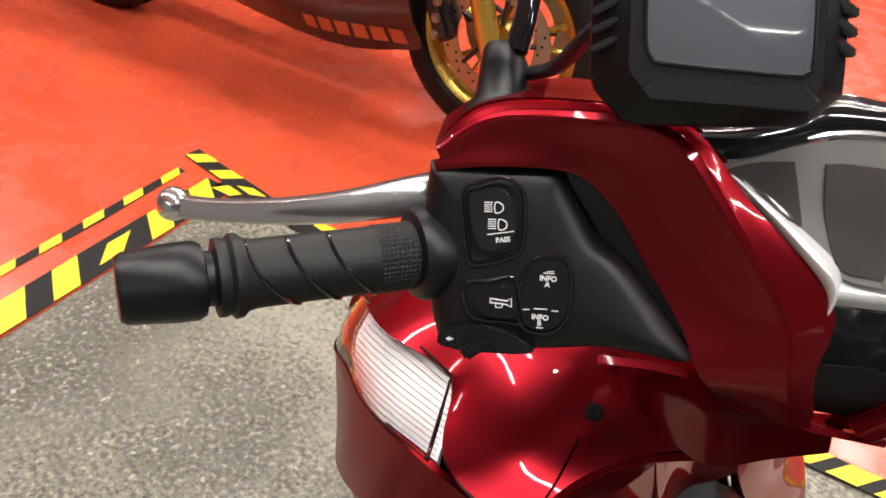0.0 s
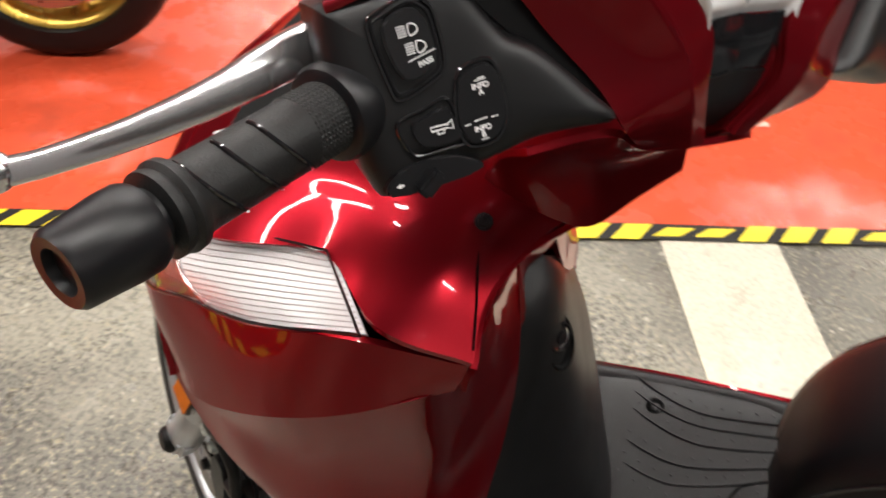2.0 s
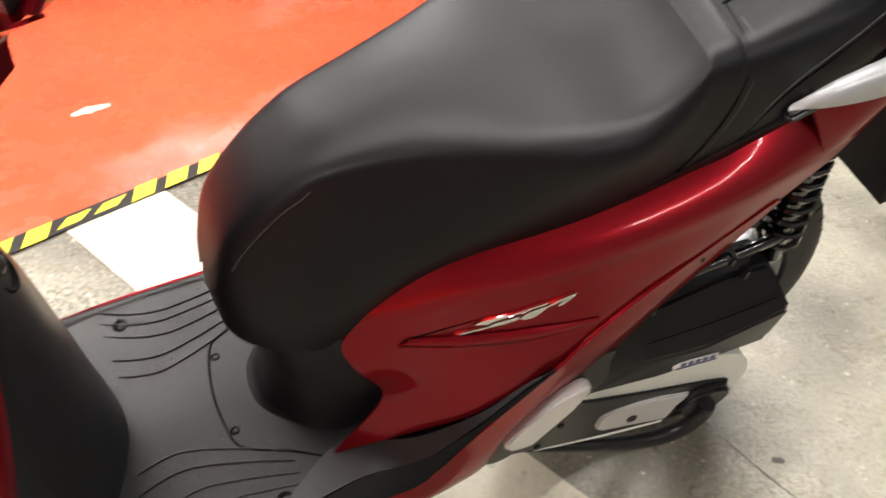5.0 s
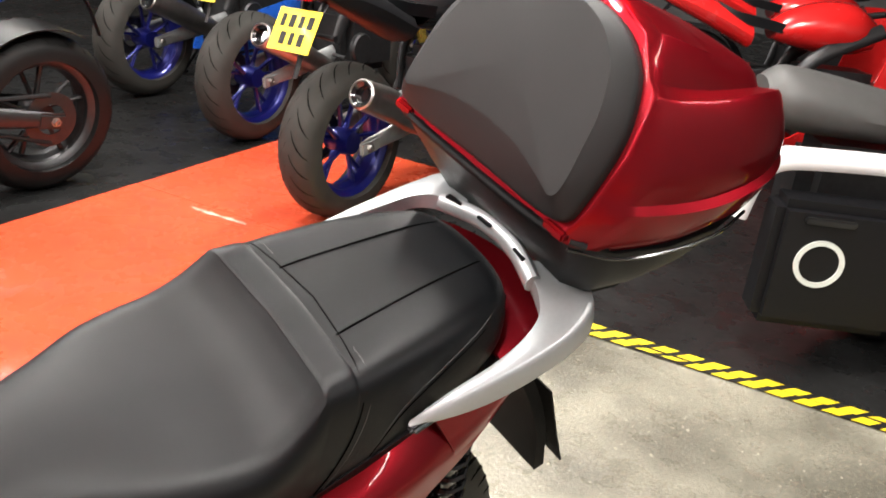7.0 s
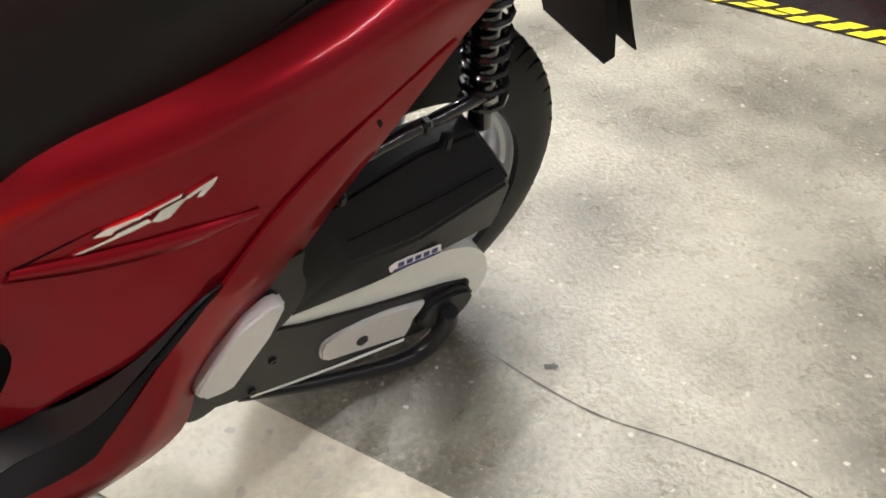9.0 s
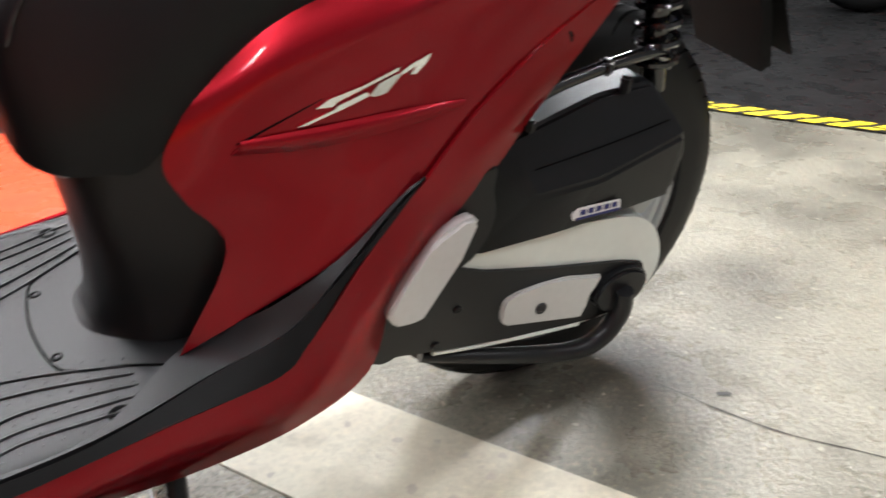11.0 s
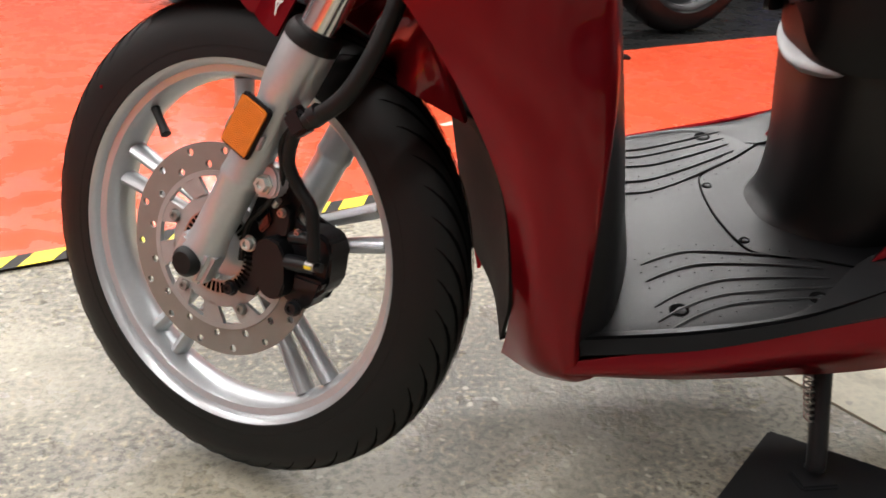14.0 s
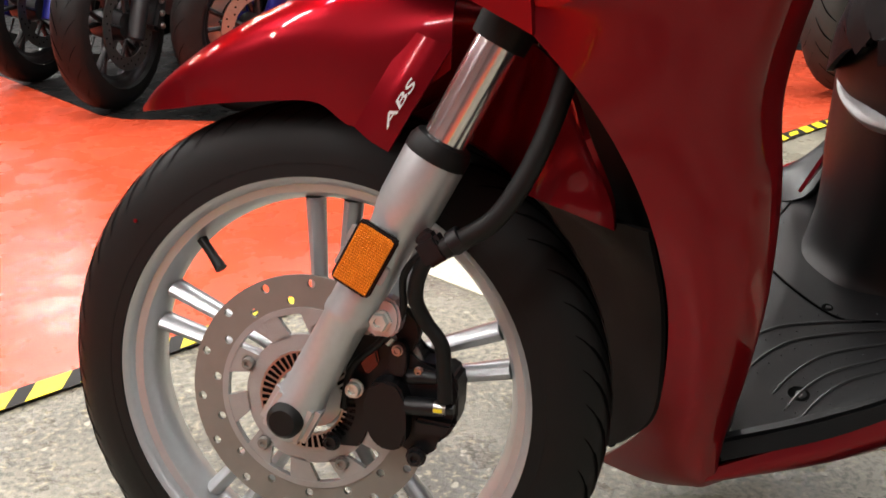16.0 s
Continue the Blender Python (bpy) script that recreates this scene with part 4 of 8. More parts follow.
# wheel arch lining behind the front wheel
ARCH = [[(0.328, -0.150, 0.270), (0.345, 0, 0.27), (0.328, 0.150, 0.270)], [(0.320, -0.195, 0.34), (0.350, 0, 0.345), (0.320, 0.195, 0.34)], [(0.302, -0.190, 0.46), (0.335, 0, 0.47), (0.302, 0.190, 0.46)], [(0.240, -0.190, 0.61), (0.300, 0, 0.63), (0.240, 0.190, 0.61)], [(0.200, -0.165, 0.76), (0.24, 0, 0.78), (0.200, 0.165, 0.76)]]
part("wheel_arch_liner", patch(ARCH, 6, 5, 0.004), LINER, scooter, "matt black inner wheel arch")
INSET = [[(0.258, -0.150, 0.520), (0.212, -0.100, 0.525), (0.197, -0.045, 0.511), (0.180, 0.0, 0.502)],
         [(0.244, -0.156, 0.556), (0.217, -0.110, 0.573), (0.208, -0.060, 0.568), (0.198, 0.0, 0.560)],
         [(0.220, -0.145, 0.604), (0.224, -0.100, 0.627), (0.226, -0.060, 0.634), (0.226, 0.0, 0.634)]]
ARCHLOW = [[(0.341, -0.098, 0.190), (0.352, 0, 0.186), (0.341, 0.098, 0.190)], [(0.327, -0.150, 0.256), (0.341, 0, 0.256), (0.327, 0.150, 0.256)], [(0.314, -0.196, 0.34), (0.343, 0, 0.345), (0.314, 0.196, 0.34)], [(0.297, -0.193, 0.45), (0.318, 0, 0.43), (0.300, 0.192, 0.39)], [(0.264, -0.190, 0.540), (0.260, 0, 0.470), (0.262, 0.19, 0.400)]]
part("wheel_arch_guard", patch(ARCHLOW, 6, 5, 0.004), LINER, scooter, "dark grey plastic guard behind the wheel")
part("guard_bolt", bolt((0.338, -0.108, 0.208), (-0.8, -0.5, -0.3), 0.0055, 0.003, 10), GROOVE, scooter, "black bolt in the wheel guard")
for mir in (False, True):
    part("arch_panel", patch(INSET, 7, 6, 0.005, mirror=mir), RED, scooter, "dark red panel inside the wheel arch")
part("fork_crown_cover", box(0.09, 0.14, 0.08, 0.02, Matrix.Translation((0.03, 0, 0.53))), LINER, scooter, "black fork crown", FORK)
part("axle_block", box(0.048, 0.026, 0.046, 0.006, Matrix.Translation((0.0, -0.094, 0.002))), SILVER, scooter, "cast axle clamp", FORK)
# paint dot on the tyre
part("paint_dot", lathe([(0.0, -0.001), (0.0018, -0.001), (0.0021, 0.0), (0.0, 0.001)], 14, "Y"), RED, scooter, "small red paint dot on the tyre", FWC @ Matrix.Translation((-0.187, -0.0390, 0.152)))

# top of the front cowl under the handlebar
TOPC = [[(0.152, -0.130, 0.863), (0.151, -0.105, 0.868), (0.150, -0.080, 0.872), (0.142, 0.0, 0.876)],
        [(0.228, -0.156, 0.903), (0.222, -0.120, 0.911), (0.215, -0.085, 0.916), (0.205, 0.0, 0.922)],
        [(0.300, -0.146, 0.908), (0.296, -0.115, 0.922), (0.290, -0.085, 0.932), (0.285, 0.0, 0.940)],
        [(0.352, -0.190, 0.918), (0.360, -0.140, 0.914), (0.370, -0.092, 0.924), (0.382, 0.0, 0.936)],
        [(0.404, -0.178, 0.890), (0.396, -0.135, 0.892), (0.406, -0.088, 0.893), (0.445, 0.0, 0.890)]]
TOPC = [r + [(x, -y, z) for x, y, z in r[-2::-1]] for r in TOPC]
part("front_cowl_top", patch(TOPC, 6, 6, 0.005), RED, scooter, "dark red upper front cowl")
BAND = [
    [(0.104, -0.129, 0.731), (0.150, -0.173, 0.722), (0.200, -0.2065, 0.762), (0.270, -0.2235, 0.816), (0.335, -0.2165, 0.850), (0.395, -0.1805, 0.858)],
    [(0.118, -0.139, 0.780), (0.155, -0.172, 0.790), (0.203, -0.193, 0.820), (0.267, -0.211, 0.854), (0.333, -0.2085, 0.885), (0.400, -0.1800, 0.874)],
    [(0.129, -0.147, 0.810), (0.165, -0.171, 0.836), (0.204, -0.181, 0.858), (0.265, -0.197, 0.886), (0.336, -0.200, 0.916), (0.404, -0.178, 0.890)],
]
part("front_cowl_band", patch(BAND, 6, 4, 0.005), RED, scooter, "dark red lower lamp surround")
part("front_cowl_band", patch(BAND, 6, 4, 0.005, mirror=True), RED, scooter, "dark red lower lamp surround")
LAMP = [
    [(0.130, -0.147, 0.812), (0.165, -0.171, 0.838), (0.204, -0.181, 0.860), (0.270, -0.198, 0.892), (0.347, -0.199, 0.924)],
    [(0.137, -0.141, 0.838), (0.172, -0.163, 0.862), (0.214, -0.173, 0.884), (0.264, -0.178, 0.905), (0.326, -0.175, 0.920)],
    [(0.149, -0.132, 0.864), (0.183, -0.143, 0.886), (0.222, -0.150, 0.902), (0.260, -0.148, 0.911), (0.300, -0.147, 0.915)],
]
for mir in (False, True):
    lamp_ = part("indicator_lamp", patch(LAMP, 6, 5, 0.0025, mirror=mir), LENS, scooter, "clear ribbed indicator lens with bright reflector")
    lamp_.visible_shadow = False
    deep = lambda q: (q[0], q[1] * 0.965, q[2] - 0.009)
    cols = [crom(r, 6) for r in LAMP]
    # the bright bowl starts on a slanting edge; the front of the lamp is dark behind its clear lens
    edge_ = (14, 9, 5)
    bowl = [[deep(c[e + round(k * (24 - e) / 5)]) for k in range(6)] for c, e in zip(cols, edge_)]
    part("reflector_bowl", patch(bowl, 4, 8, 0.003, mirror=mir), BRIGHT, lamp_, "bright silver reflector")
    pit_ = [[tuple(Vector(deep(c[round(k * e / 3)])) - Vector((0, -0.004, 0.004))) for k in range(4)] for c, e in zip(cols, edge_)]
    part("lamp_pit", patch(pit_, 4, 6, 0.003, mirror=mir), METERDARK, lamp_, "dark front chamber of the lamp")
    part("lamp_divider", tube([(q[0], -q[1] if mir else q[1], q[2]) for q in (deep(c[e]) for c, e in zip(cols, edge_))], 0.0022, 8, 4), CHROME, lamp_, "bright edge of the reflector")
    rim_pts = crom(LAMP[0], 5) + crom(LAMP[2][::-1], 5)
    loop_ = [Vector((q.x, -q.y if mir else q.y, q.z + 0.001)) for q in rim_pts]
    part("lens_rim", tube(loop_ + loop_[:2], 0.0010, 6, 0), GLOSSBLACK, lamp_, "black lens edge")
    lines = [crom([crom(r, 5)[min(20, round(e + (20 - e) * k / 12))] for r, e in zip(LAMP, (12, 8, 5))], 9) for k in range(13)]
    for k in range(13):
        v_ = 0.06 + 0.88 * k / 12
        row_ = []
        for seq in lines:
            f_ = v_ * (len(seq) - 1)
            q = seq[int(f_)].lerp(seq[min(int(f_) + 1, len(seq) - 1)], f_ - int(f_))
            row_.append((q.x, (-q.y if mir else q.y) * 0.978, q.z - 0.0050))
        part("lens_rib", tube(row_, 0.00045, 6, 1), STEEL, lamp_)

# inner leg shield, black
INNER = [
    [(0.392, -0.205, 0.266), (0.452, -0.150, 0.270), (0.506, 0.0, 0.278), (0.452, 0.150, 0.270), (0.392, 0.205, 0.266)],
    [(0.385, -0.206, 0.350), (0.440, -0.150, 0.360), (0.483, 0.0, 0.365), (0.440, 0.150, 0.360), (0.385, 0.206, 0.350)],
    [(0.384, -0.203, 0.470), (0.424, -0.140, 0.470), (0.462, 0.0, 0.470), (0.424, 0.140, 0.470), (0.384, 0.203, 0.470)],
    [(0.392, -0.150, 0.567), (0.416, -0.095, 0.567), (0.444, 0.0, 0.567), (0.416, 0.095, 0.567), (0.392, 0.150, 0.567)],
    [(0.396, -0.080, 0.660), (0.415, -0.046, 0.660), (0.426, 0.0, 0.660), (0.415, 0.046, 0.660), (0.396, 0.080, 0.660)],
    [(0.394, -0.052, 0.700), (0.409, -0.032, 0.700), (0.416, 0.0, 0.700), (0.409, 0.032, 0.700), (0.394, 0.052, 0.700)],
    [(0.392, -0.034, 0.722), (0.398, -0.020, 0.722), (0.402, 0.0, 0.722), (0.398, 0.020, 0.722), (0.392, 0.034, 0.722)],
    [(0.380, -0.026, 0.734), (0.382, -0.014, 0.734), (0.384, 0.0, 0.734), (0.382, 0.014, 0.734), (0.380, 0.026, 0.734)],
]
inner_shield = part("inner_leg_shield", patch(INNER, 7, 6, 0.006), DULL, scooter, "matt black inner leg shield")

lock = part("ignition_lock", lathe([(0.0, 0.004), (0.006, 0.004), (0.0065, 0.0), (0.0115, 0.0), (0.0125, 0.003), (0.0140, 0.003), (0.0150, -0.006), (0.0, -0.006)], 28, "Z"), BLACK, scooter, "black ignition lock with a bright ring", Matrix.Translation((0.421, -0.010, 0.672)) @ Vector((0.9, -0.25, 0.35)).to_track_quat("Z", "Y").to_matrix().to_4x4())
part("lock_ring", lathe([(0.0095, 0.0005), (0.0110, 0.0015), (0.0118, 0.0005), (0.0118, -0.001), (0.0095, -0.001)], 28, "Z", closed=True), CHROME, lock, "bright ring", Matrix.Translation((0.4215, -0.010, 0.672)) @ Vector((0.9, -0.25, 0.35)).to_track_quat("Z", "Y").to_matrix().to_4x4())
_pocket = Matrix.Translation((0.4205, -0.010, 0.664)) @ Vector((0.9, -0.25, 0.35)).to_track_quat("Z", "Y").to_matrix().to_4x4() @ Matrix.Diagonal((1.0, 1.75, 1.0, 1.0))
part("lock_pocket", lathe([(0.0, 0.0005), (0.0155, 0.0005), (0.0170, 0.0030), (0.0185, 0.0030), (0.0205, -0.004), (0.0, -0.004)], 36, "Z"), LINER, inner_shield, "oval pocket round the ignition lock", _pocket)
CENTRE = [[(0.434, -0.046, 0.889), (0.440, 0.0, 0.889), (0.434, 0.046, 0.889)], [(0.405, -0.046, 0.862), (0.402, 0.0, 0.862), (0.405, 0.046, 0.862)], [(0.387, -0.046, 0.832), (0.382, 0.0, 0.832), (0.387, 0.046, 0.832)], [(0.395, -0.046, 0.740), (0.380, 0.0, 0.740), (0.395, 0.046, 0.740)], [(0.372, -0.060, 0.700), (0.372, 0.0, 0.700), (0.372, 0.060, 0.700)]]
part("leg_shield_centre", patch(CENTRE, 5, 5, 0.004), RED, scooter, "dark red middle of the leg shield")


def floor_z(x):
    return 0.286 + 0.155 * (x - 0.522)


# footboard
FB = []
for x, w in ((0.394, 0.203), (0.47, 0.209), (0.56, 0.211), (0.66, 0.213), (0.76, 0.212), (0.85, 0.205)):
    z = floor_z(x)
    FB.append([(x, -w, z - 0.006), (x, -w + 0.02, z), (x, -0.09, z), (x, 0.0, z + 0.001), (x, 0.09, z), (x, w - 0.02, z), (x, w, z - 0.006)])
footboard = part("footboard", patch(FB, 5, 5, 0.012, flip=True), MATT, scooter, "dark grey moulded plastic footboard")
def rib_y(k, x):
    """Sideways place of the k-th grip rib, outermost first: a bowed line fading outwards at both ends."""
    top, xm, rise = ((0.171, 0.585, 0.017), (0.153, 0.580, 0.017), (0.128, 0.585, 0.026), (0.094, 0.566, 0.042), (0.067, 0.560, 0.055))[k]
    t = (x - xm) / (0.706 - xm) if x > xm else (xm - x) / 0.075
    return top + (rise * t ** 1.35 if x > xm else 0.020 * t ** 1.8)


for s_ in (-1, 1):
    for k in range(5):
        pts = []
        for j in range(15):
            x = 0.488 + 0.004 * k + (0.215 - 0.004 * k) * j / 14
            pts.append((x, s_ * rib_y(k, x), floor_z(x) + 0.0009))
        part("grip_rib", tube(pts, [0.0006] + [0.0016] * 13 + [0.0006], 6, 2), MATT, footboard)
    dots = bmesh.new()
    for k in range(6):
        for j in range(11):
            x = 0.500 + 0.020 * j
            y = (rib_y(k, x) if k < 5 else rib_y(4, x) - 0.026) + 0.012
            if y > 0.203:
                continue
            c = Vector((x, s_ * y, floor_z(x) + 0.0002))
            ring = [dots.verts.new(c + Vector((0.0016 * math.cos(q), 0.0016 * math.sin(q), 0))) for q in (0, 1.57, 3.14, 4.71)]
            top = dots.verts.new(c + Vector((0, 0, 0.0012)))
            for i in range(4):
                dots.faces.new([ring[i], ring[(i + 1) % 4], top])
    tagged(part("grip_dot", dots, MATT, footboard), kind="stuff")


def screw(name, x, y, r):
    z = floor_z(x)
    m = Matrix.Translation((x, y, z)) @ Matrix.Rotation(-math.atan(0.155), 4, "Y")
    cup = part(name, lathe([(0.0, 0.0006), (r * 0.98, 0.0006), (r, 0.0010), (r * 1.10, 0.0002), (r * 1.10, -0.003), (0.0, -0.003)], 22, "Z"), GROOVE, footboard, "black recessed screw", m)
    part("screw_head", lathe([(0.0, 0.0016), (r * 0.42, 0.0016), (r * 0.55, 0.0008), (r * 0.55, -0.001), (0.0, -0.001)], 16, "Z"), BLACK, cup, "", m @ Matrix.Translation((0.15 * r, -0.15 * r, 0)))


for x, y in ((0.520, 0.166), (0.676, 0.182)):
    screw("board_screw", x, -y, 0.0105)
    screw("board_screw", x, y, 0.0105)
screw("cover_screw", 0.638, -0.062, 0.0060)
screw("cover_screw", 0.638, 0.062, 0.0060)
seam = [(0.760, -0.155, floor_z(0.76) + 0.001), (0.700, -0.118, floor_z(0.70) + 0.001), (0.655, -0.098, floor_z(0.655) + 0.001), (0.632, -0.074, floor_z(0.632) + 0.001), (0.622, 0.0, floor_z(0.622) + 0.002), (0.632, 0.074, floor_z(0.632) + 0.001), (0.655, 0.098, floor_z(0.655) + 0.001), (0.700, 0.118, floor_z(0.70) + 0.001), (0.760, 0.155, floor_z(0.76) + 0.001)]
part("cover_seam", tube(seam, 0.0014, 6, 4), GROOVE, footboard)

# black column under the seat's front
COL = []
for z, xf, w, xs in ((0.300, 0.668, 0.085, 0.79), (0.325, 0.690, 0.098, 0.79), (0.38, 0.694, 0.108, 0.82), (0.45, 0.685, 0.118, 0.84), (0.52, 0.672, 0.120, 0.82), (0.56, 0.662, 0.116, 0.80), (0.62, 0.66, 0.108, 0.82)):
    COL.append([(xs + 0.06, -w * 1.10, z), (xs - 0.03, -w * 1.05, z), (xf + 0.035, -w * 0.80, z), (xf + 0.006, -w * 0.42, z), (xf, 0.0, z), (xf + 0.006, w * 0.42, z), (xf + 0.035, w * 0.80, z), (xs - 0.03, w * 1.05, z), (xs + 0.06, w * 1.10, z)])
column = part("seat_column", patch(COL, 5, 5, 0.005), DULL, scooter, "matt black column under the seat nose")
# pale alloy on this lip stands for the highlight along its plastic
part("seat_lip_highlight", patch([[(0.702, -0.092, 0.550), (0.676, -0.050, 0.536), (0.664, 0.0, 0.530), (0.676, 0.050, 0.536), (0.702, 0.092, 0.550)], [(0.695, -0.097, 0.541), (0.666, -0.053, 0.524), (0.654, 0.0, 0.517), (0.666, 0.053, 0.524), (0.695, 0.097, 0.541)], [(0.706, -0.094, 0.532), (0.680, -0.050, 0.514), (0.668, 0.0, 0.506), (0.680, 0.050, 0.514), (0.706, 0.094, 0.532)]], 6, 4, 0.004), CAST, column, "lip under the seat, its highlight put into a pale colour")

# seat
SEAT = []
SHEAR = Matrix.Identity(4)
SHEAR[1][2], SHEAR[1][3] = -0.036, 0.0108
# x, top z, ridge half width, ridge z, bottom z, bottom half width, bow of the row towards the back
for x, zt, w, zr, zb, wb, bow in (
        (0.628, 0.615, 0.006, 0.614, 0.606, 0.006, 0), (0.632, 0.640, 0.035, 0.635, 0.590, 0.035, 0), (0.645, 0.700, 0.048, 0.690, 0.555, 0.062, 0), (0.675, 0.752, 0.054, 0.738, 0.545, 0.085, 0),
        (0.710, 0.792, 0.058, 0.776, 0.548, 0.100, 0), (0.745, 0.818, 0.064, 0.801, 0.555, 0.108, 0), (0.82, 0.846, 0.082, 0.828, 0.640, 0.112, 0), (0.89, 0.858, 0.108, 0.845, 0.698, 0.126, 0),
        (0.94, 0.863, 0.130, 0.856, 0.722, 0.134, 0.002), (0.99, 0.866, 0.144, 0.862, 0.742, 0.140, 0.006), (1.03, 0.874, 0.146, 0.872, 0.757, 0.142, 0.006), (1.062, 0.893, 0.141, 0.895, 0.768, 0.142, 0.009),
        (1.083, 0.918, 0.135, 0.920, 0.775, 0.141, 0.011), (1.093, 0.9345, 0.131, 0.935, 0.779, 0.141, 0.012), (1.097, 0.9380, 0.130, 0.938, 0.780, 0.141, 0.012), (1.122, 0.9430, 0.129, 0.9415, 0.790, 0.140, 0.012),
        (1.128, 0.9415, 0.129, 0.940, 0.792, 0.140, 0.012), (1.136, 0.9445, 0.128, 0.941, 0.795, 0.140, 0.011), (1.175, 0.957, 0.126, 0.949, 0.808, 0.138, 0.014), (1.26, 0.976, 0.117, 0.964, 0.845, 0.130, 0.006),
        (1.33, 0.988, 0.101, 0.973, 0.892, 0.115, 0), (1.362, 0.988, 0.084, 0.972, 0.902, 0.092, 0), (1.382, 0.972, 0.050, 0.960, 0.912, 0.055, 0)):
    h = []
    for y, z in ((-wb, zb), (-wb - 0.006, zb + 0.35 * (zr - zb)), (-w - 0.010, zr - 0.022), (-w * 0.96, zr), (-w * 0.72, zr + 0.62 * (zt - zr)), (-w * 0.35, zt - 0.001), (0, zt)):
        h.append((x + bow * max(0.0, 1 - (y / (w + 0.02)) ** 2), y, z))
    SEAT.append(h + [(px, -py, pz) for px, py, pz in h[-2::-1]])
seat = part("seat", patch(SEAT, 4, 4, 0.006), VINYL, scooter, "black grained vinyl two-level seat", SHEAR, 28)
seat_tree = tree_of(seat)


def on_seat(pts, lift=0.0004):
    return drape(seat_tree, [SHEAR @ Vector(q) for q in pts], lift)


for s_ in (-1, 1):
    part("seat_piping", tube(on_seat([(0.640, s_ * 0.056, 0.640), (0.655, s_ * 0.068, 0.700), (0.690, s_ * 0.072, 0.752), (0.728, s_ * 0.066, 0.786), (0.752, s_ * 0.030, 0.820)], 0.0008), 0.0016, 6, 0), GLOSSBLACK, seat)
    part("seat_seam", tube(on_seat([(1.146, s_ * 0.064, 0.950), (1.19, s_ * 0.060, 0.965), (1.25, s_ * 0.054, 0.98), (1.31, s_ * 0.049, 0.99), (1.352, s_ * 0.044, 0.992)]), 0.0013, 6, 0), GROOVE, seat)
    part("seat_stitch", tube(on_seat([(1.100, s_ * 0.153, 0.80), (1.125, s_ * 0.152, 0.86), (1.137, s_ * 0.145, 0.91), (1.139, s_ * 0.122, 0.945), (1.148, s_ * 0.07, 0.95), (1.154, 0.0, 0.953)], 0.0003), 0.0010, 6, 0), GROOVE, seat)
    part("seat_stitch", tube(on_seat([(1.110, s_ * 0.153, 0.80), (1.135, s_ * 0.152, 0.86), (1.147, s_ * 0.145, 0.91), (1.149, s_ * 0.118, 0.948), (1.150, s_ * 0.09, 0.955)], 0.0003), 0.0005, 5, 0), THREAD, seat)
    for dz in (0.0, 0.008):
        part("seat_stitch", tube(on_seat([(1.165, s_ * 0.150, 0.835 + dz), (1.195, s_ * 0.148, 0.885 + dz), (1.25, s_ * 0.138, 0.925 + dz), (1.31, s_ * 0.120, 0.952 + dz), (1.352, s_ * 0.092, 0.966 + dz)], 0.0003), 0.0005 if dz else 0.0009, 5, 0), THREAD if dz else GROOVE, seat)
    part("seat_base", patch([[(1.05, s_ * 0.150, 0.770), (1.16, s_ * 0.152, 0.830), (1.27, s_ * 0.146, 0.872), (1.36, s_ * 0.120, 0.905), (1.42, s_ * 0.07, 0.925)], [(1.05, s_ * 0.128, 0.775), (1.16, s_ * 0.128, 0.835), (1.27, s_ * 0.118, 0.885), (1.36, s_ * 0.085, 0.925), (1.40, s_ * 0.05, 0.945)]], 4, 3, 0.004), BLACK, scooter, "black plastic edge under the seat", SHEAR)
part("seat_base_clip", box(0.045, 0.020, 0.012, 0.004, Matrix.Translation((1.232, -0.150, 0.868)) @ Matrix.Rotation(radians(-26), 4, "Y")), DARKMETAL, scooter, "grey metal rail bracket", SHEAR)
part("bracket_bolt", bolt((1.238, -0.152, 0.876), (0.2, -0.5, 0.8), 0.0075, 0.005), STEEL, scooter, "steel bolt", SHEAR)

# painted side panels
SIDE = [
    [(0.751, -0.148, 0.333), (0.840, -0.182, 0.400), (0.912, -0.209, 0.460), (0.985, -0.217, 0.532), (1.050, -0.211, 0.535), (1.092, -0.197, 0.527)],
    [(0.806, -0.154, 0.458), (0.880, -0.184, 0.500), (0.950, -0.208, 0.545), (1.020, -0.213, 0.570), (1.090, -0.205, 0.565), (1.140, -0.190, 0.575)],
    [(0.771, -0.142, 0.518), (0.870, -0.172, 0.560), (0.950, -0.195, 0.600), (1.040, -0.205, 0.635), (1.120, -0.200, 0.640), (1.200, -0.185, 0.640)],
    [(0.756, -0.128, 0.556), (0.860, -0.165, 0.620), (0.960, -0.191, 0.670), (1.080, -0.199, 0.705), (1.180, -0.193, 0.720), (1.275, -0.172, 0.712)],
    [(0.780, -0.128, 0.605), (0.878, -0.168, 0.668), (0.978, -0.189, 0.712), (1.105, -0.196, 0.755), (1.235, -0.188, 0.795), (1.355, -0.160, 0.790)],
    [(0.806, -0.122, 0.642), (0.882, -0.136, 0.710), (0.985, -0.142, 0.750), (1.130, -0.145, 0.799), (1.250, -0.146, 0.848), (1.400, -0.130, 0.868)],
]
side_panel = part("side_panel", patch(SIDE, 7, 6, 0.005), RED, scooter, "dark red side panel under the seat")
part("side_panel", patch(SIDE, 7, 6, 0.005, mirror=True), RED, scooter, "dark red side panel under the seat")
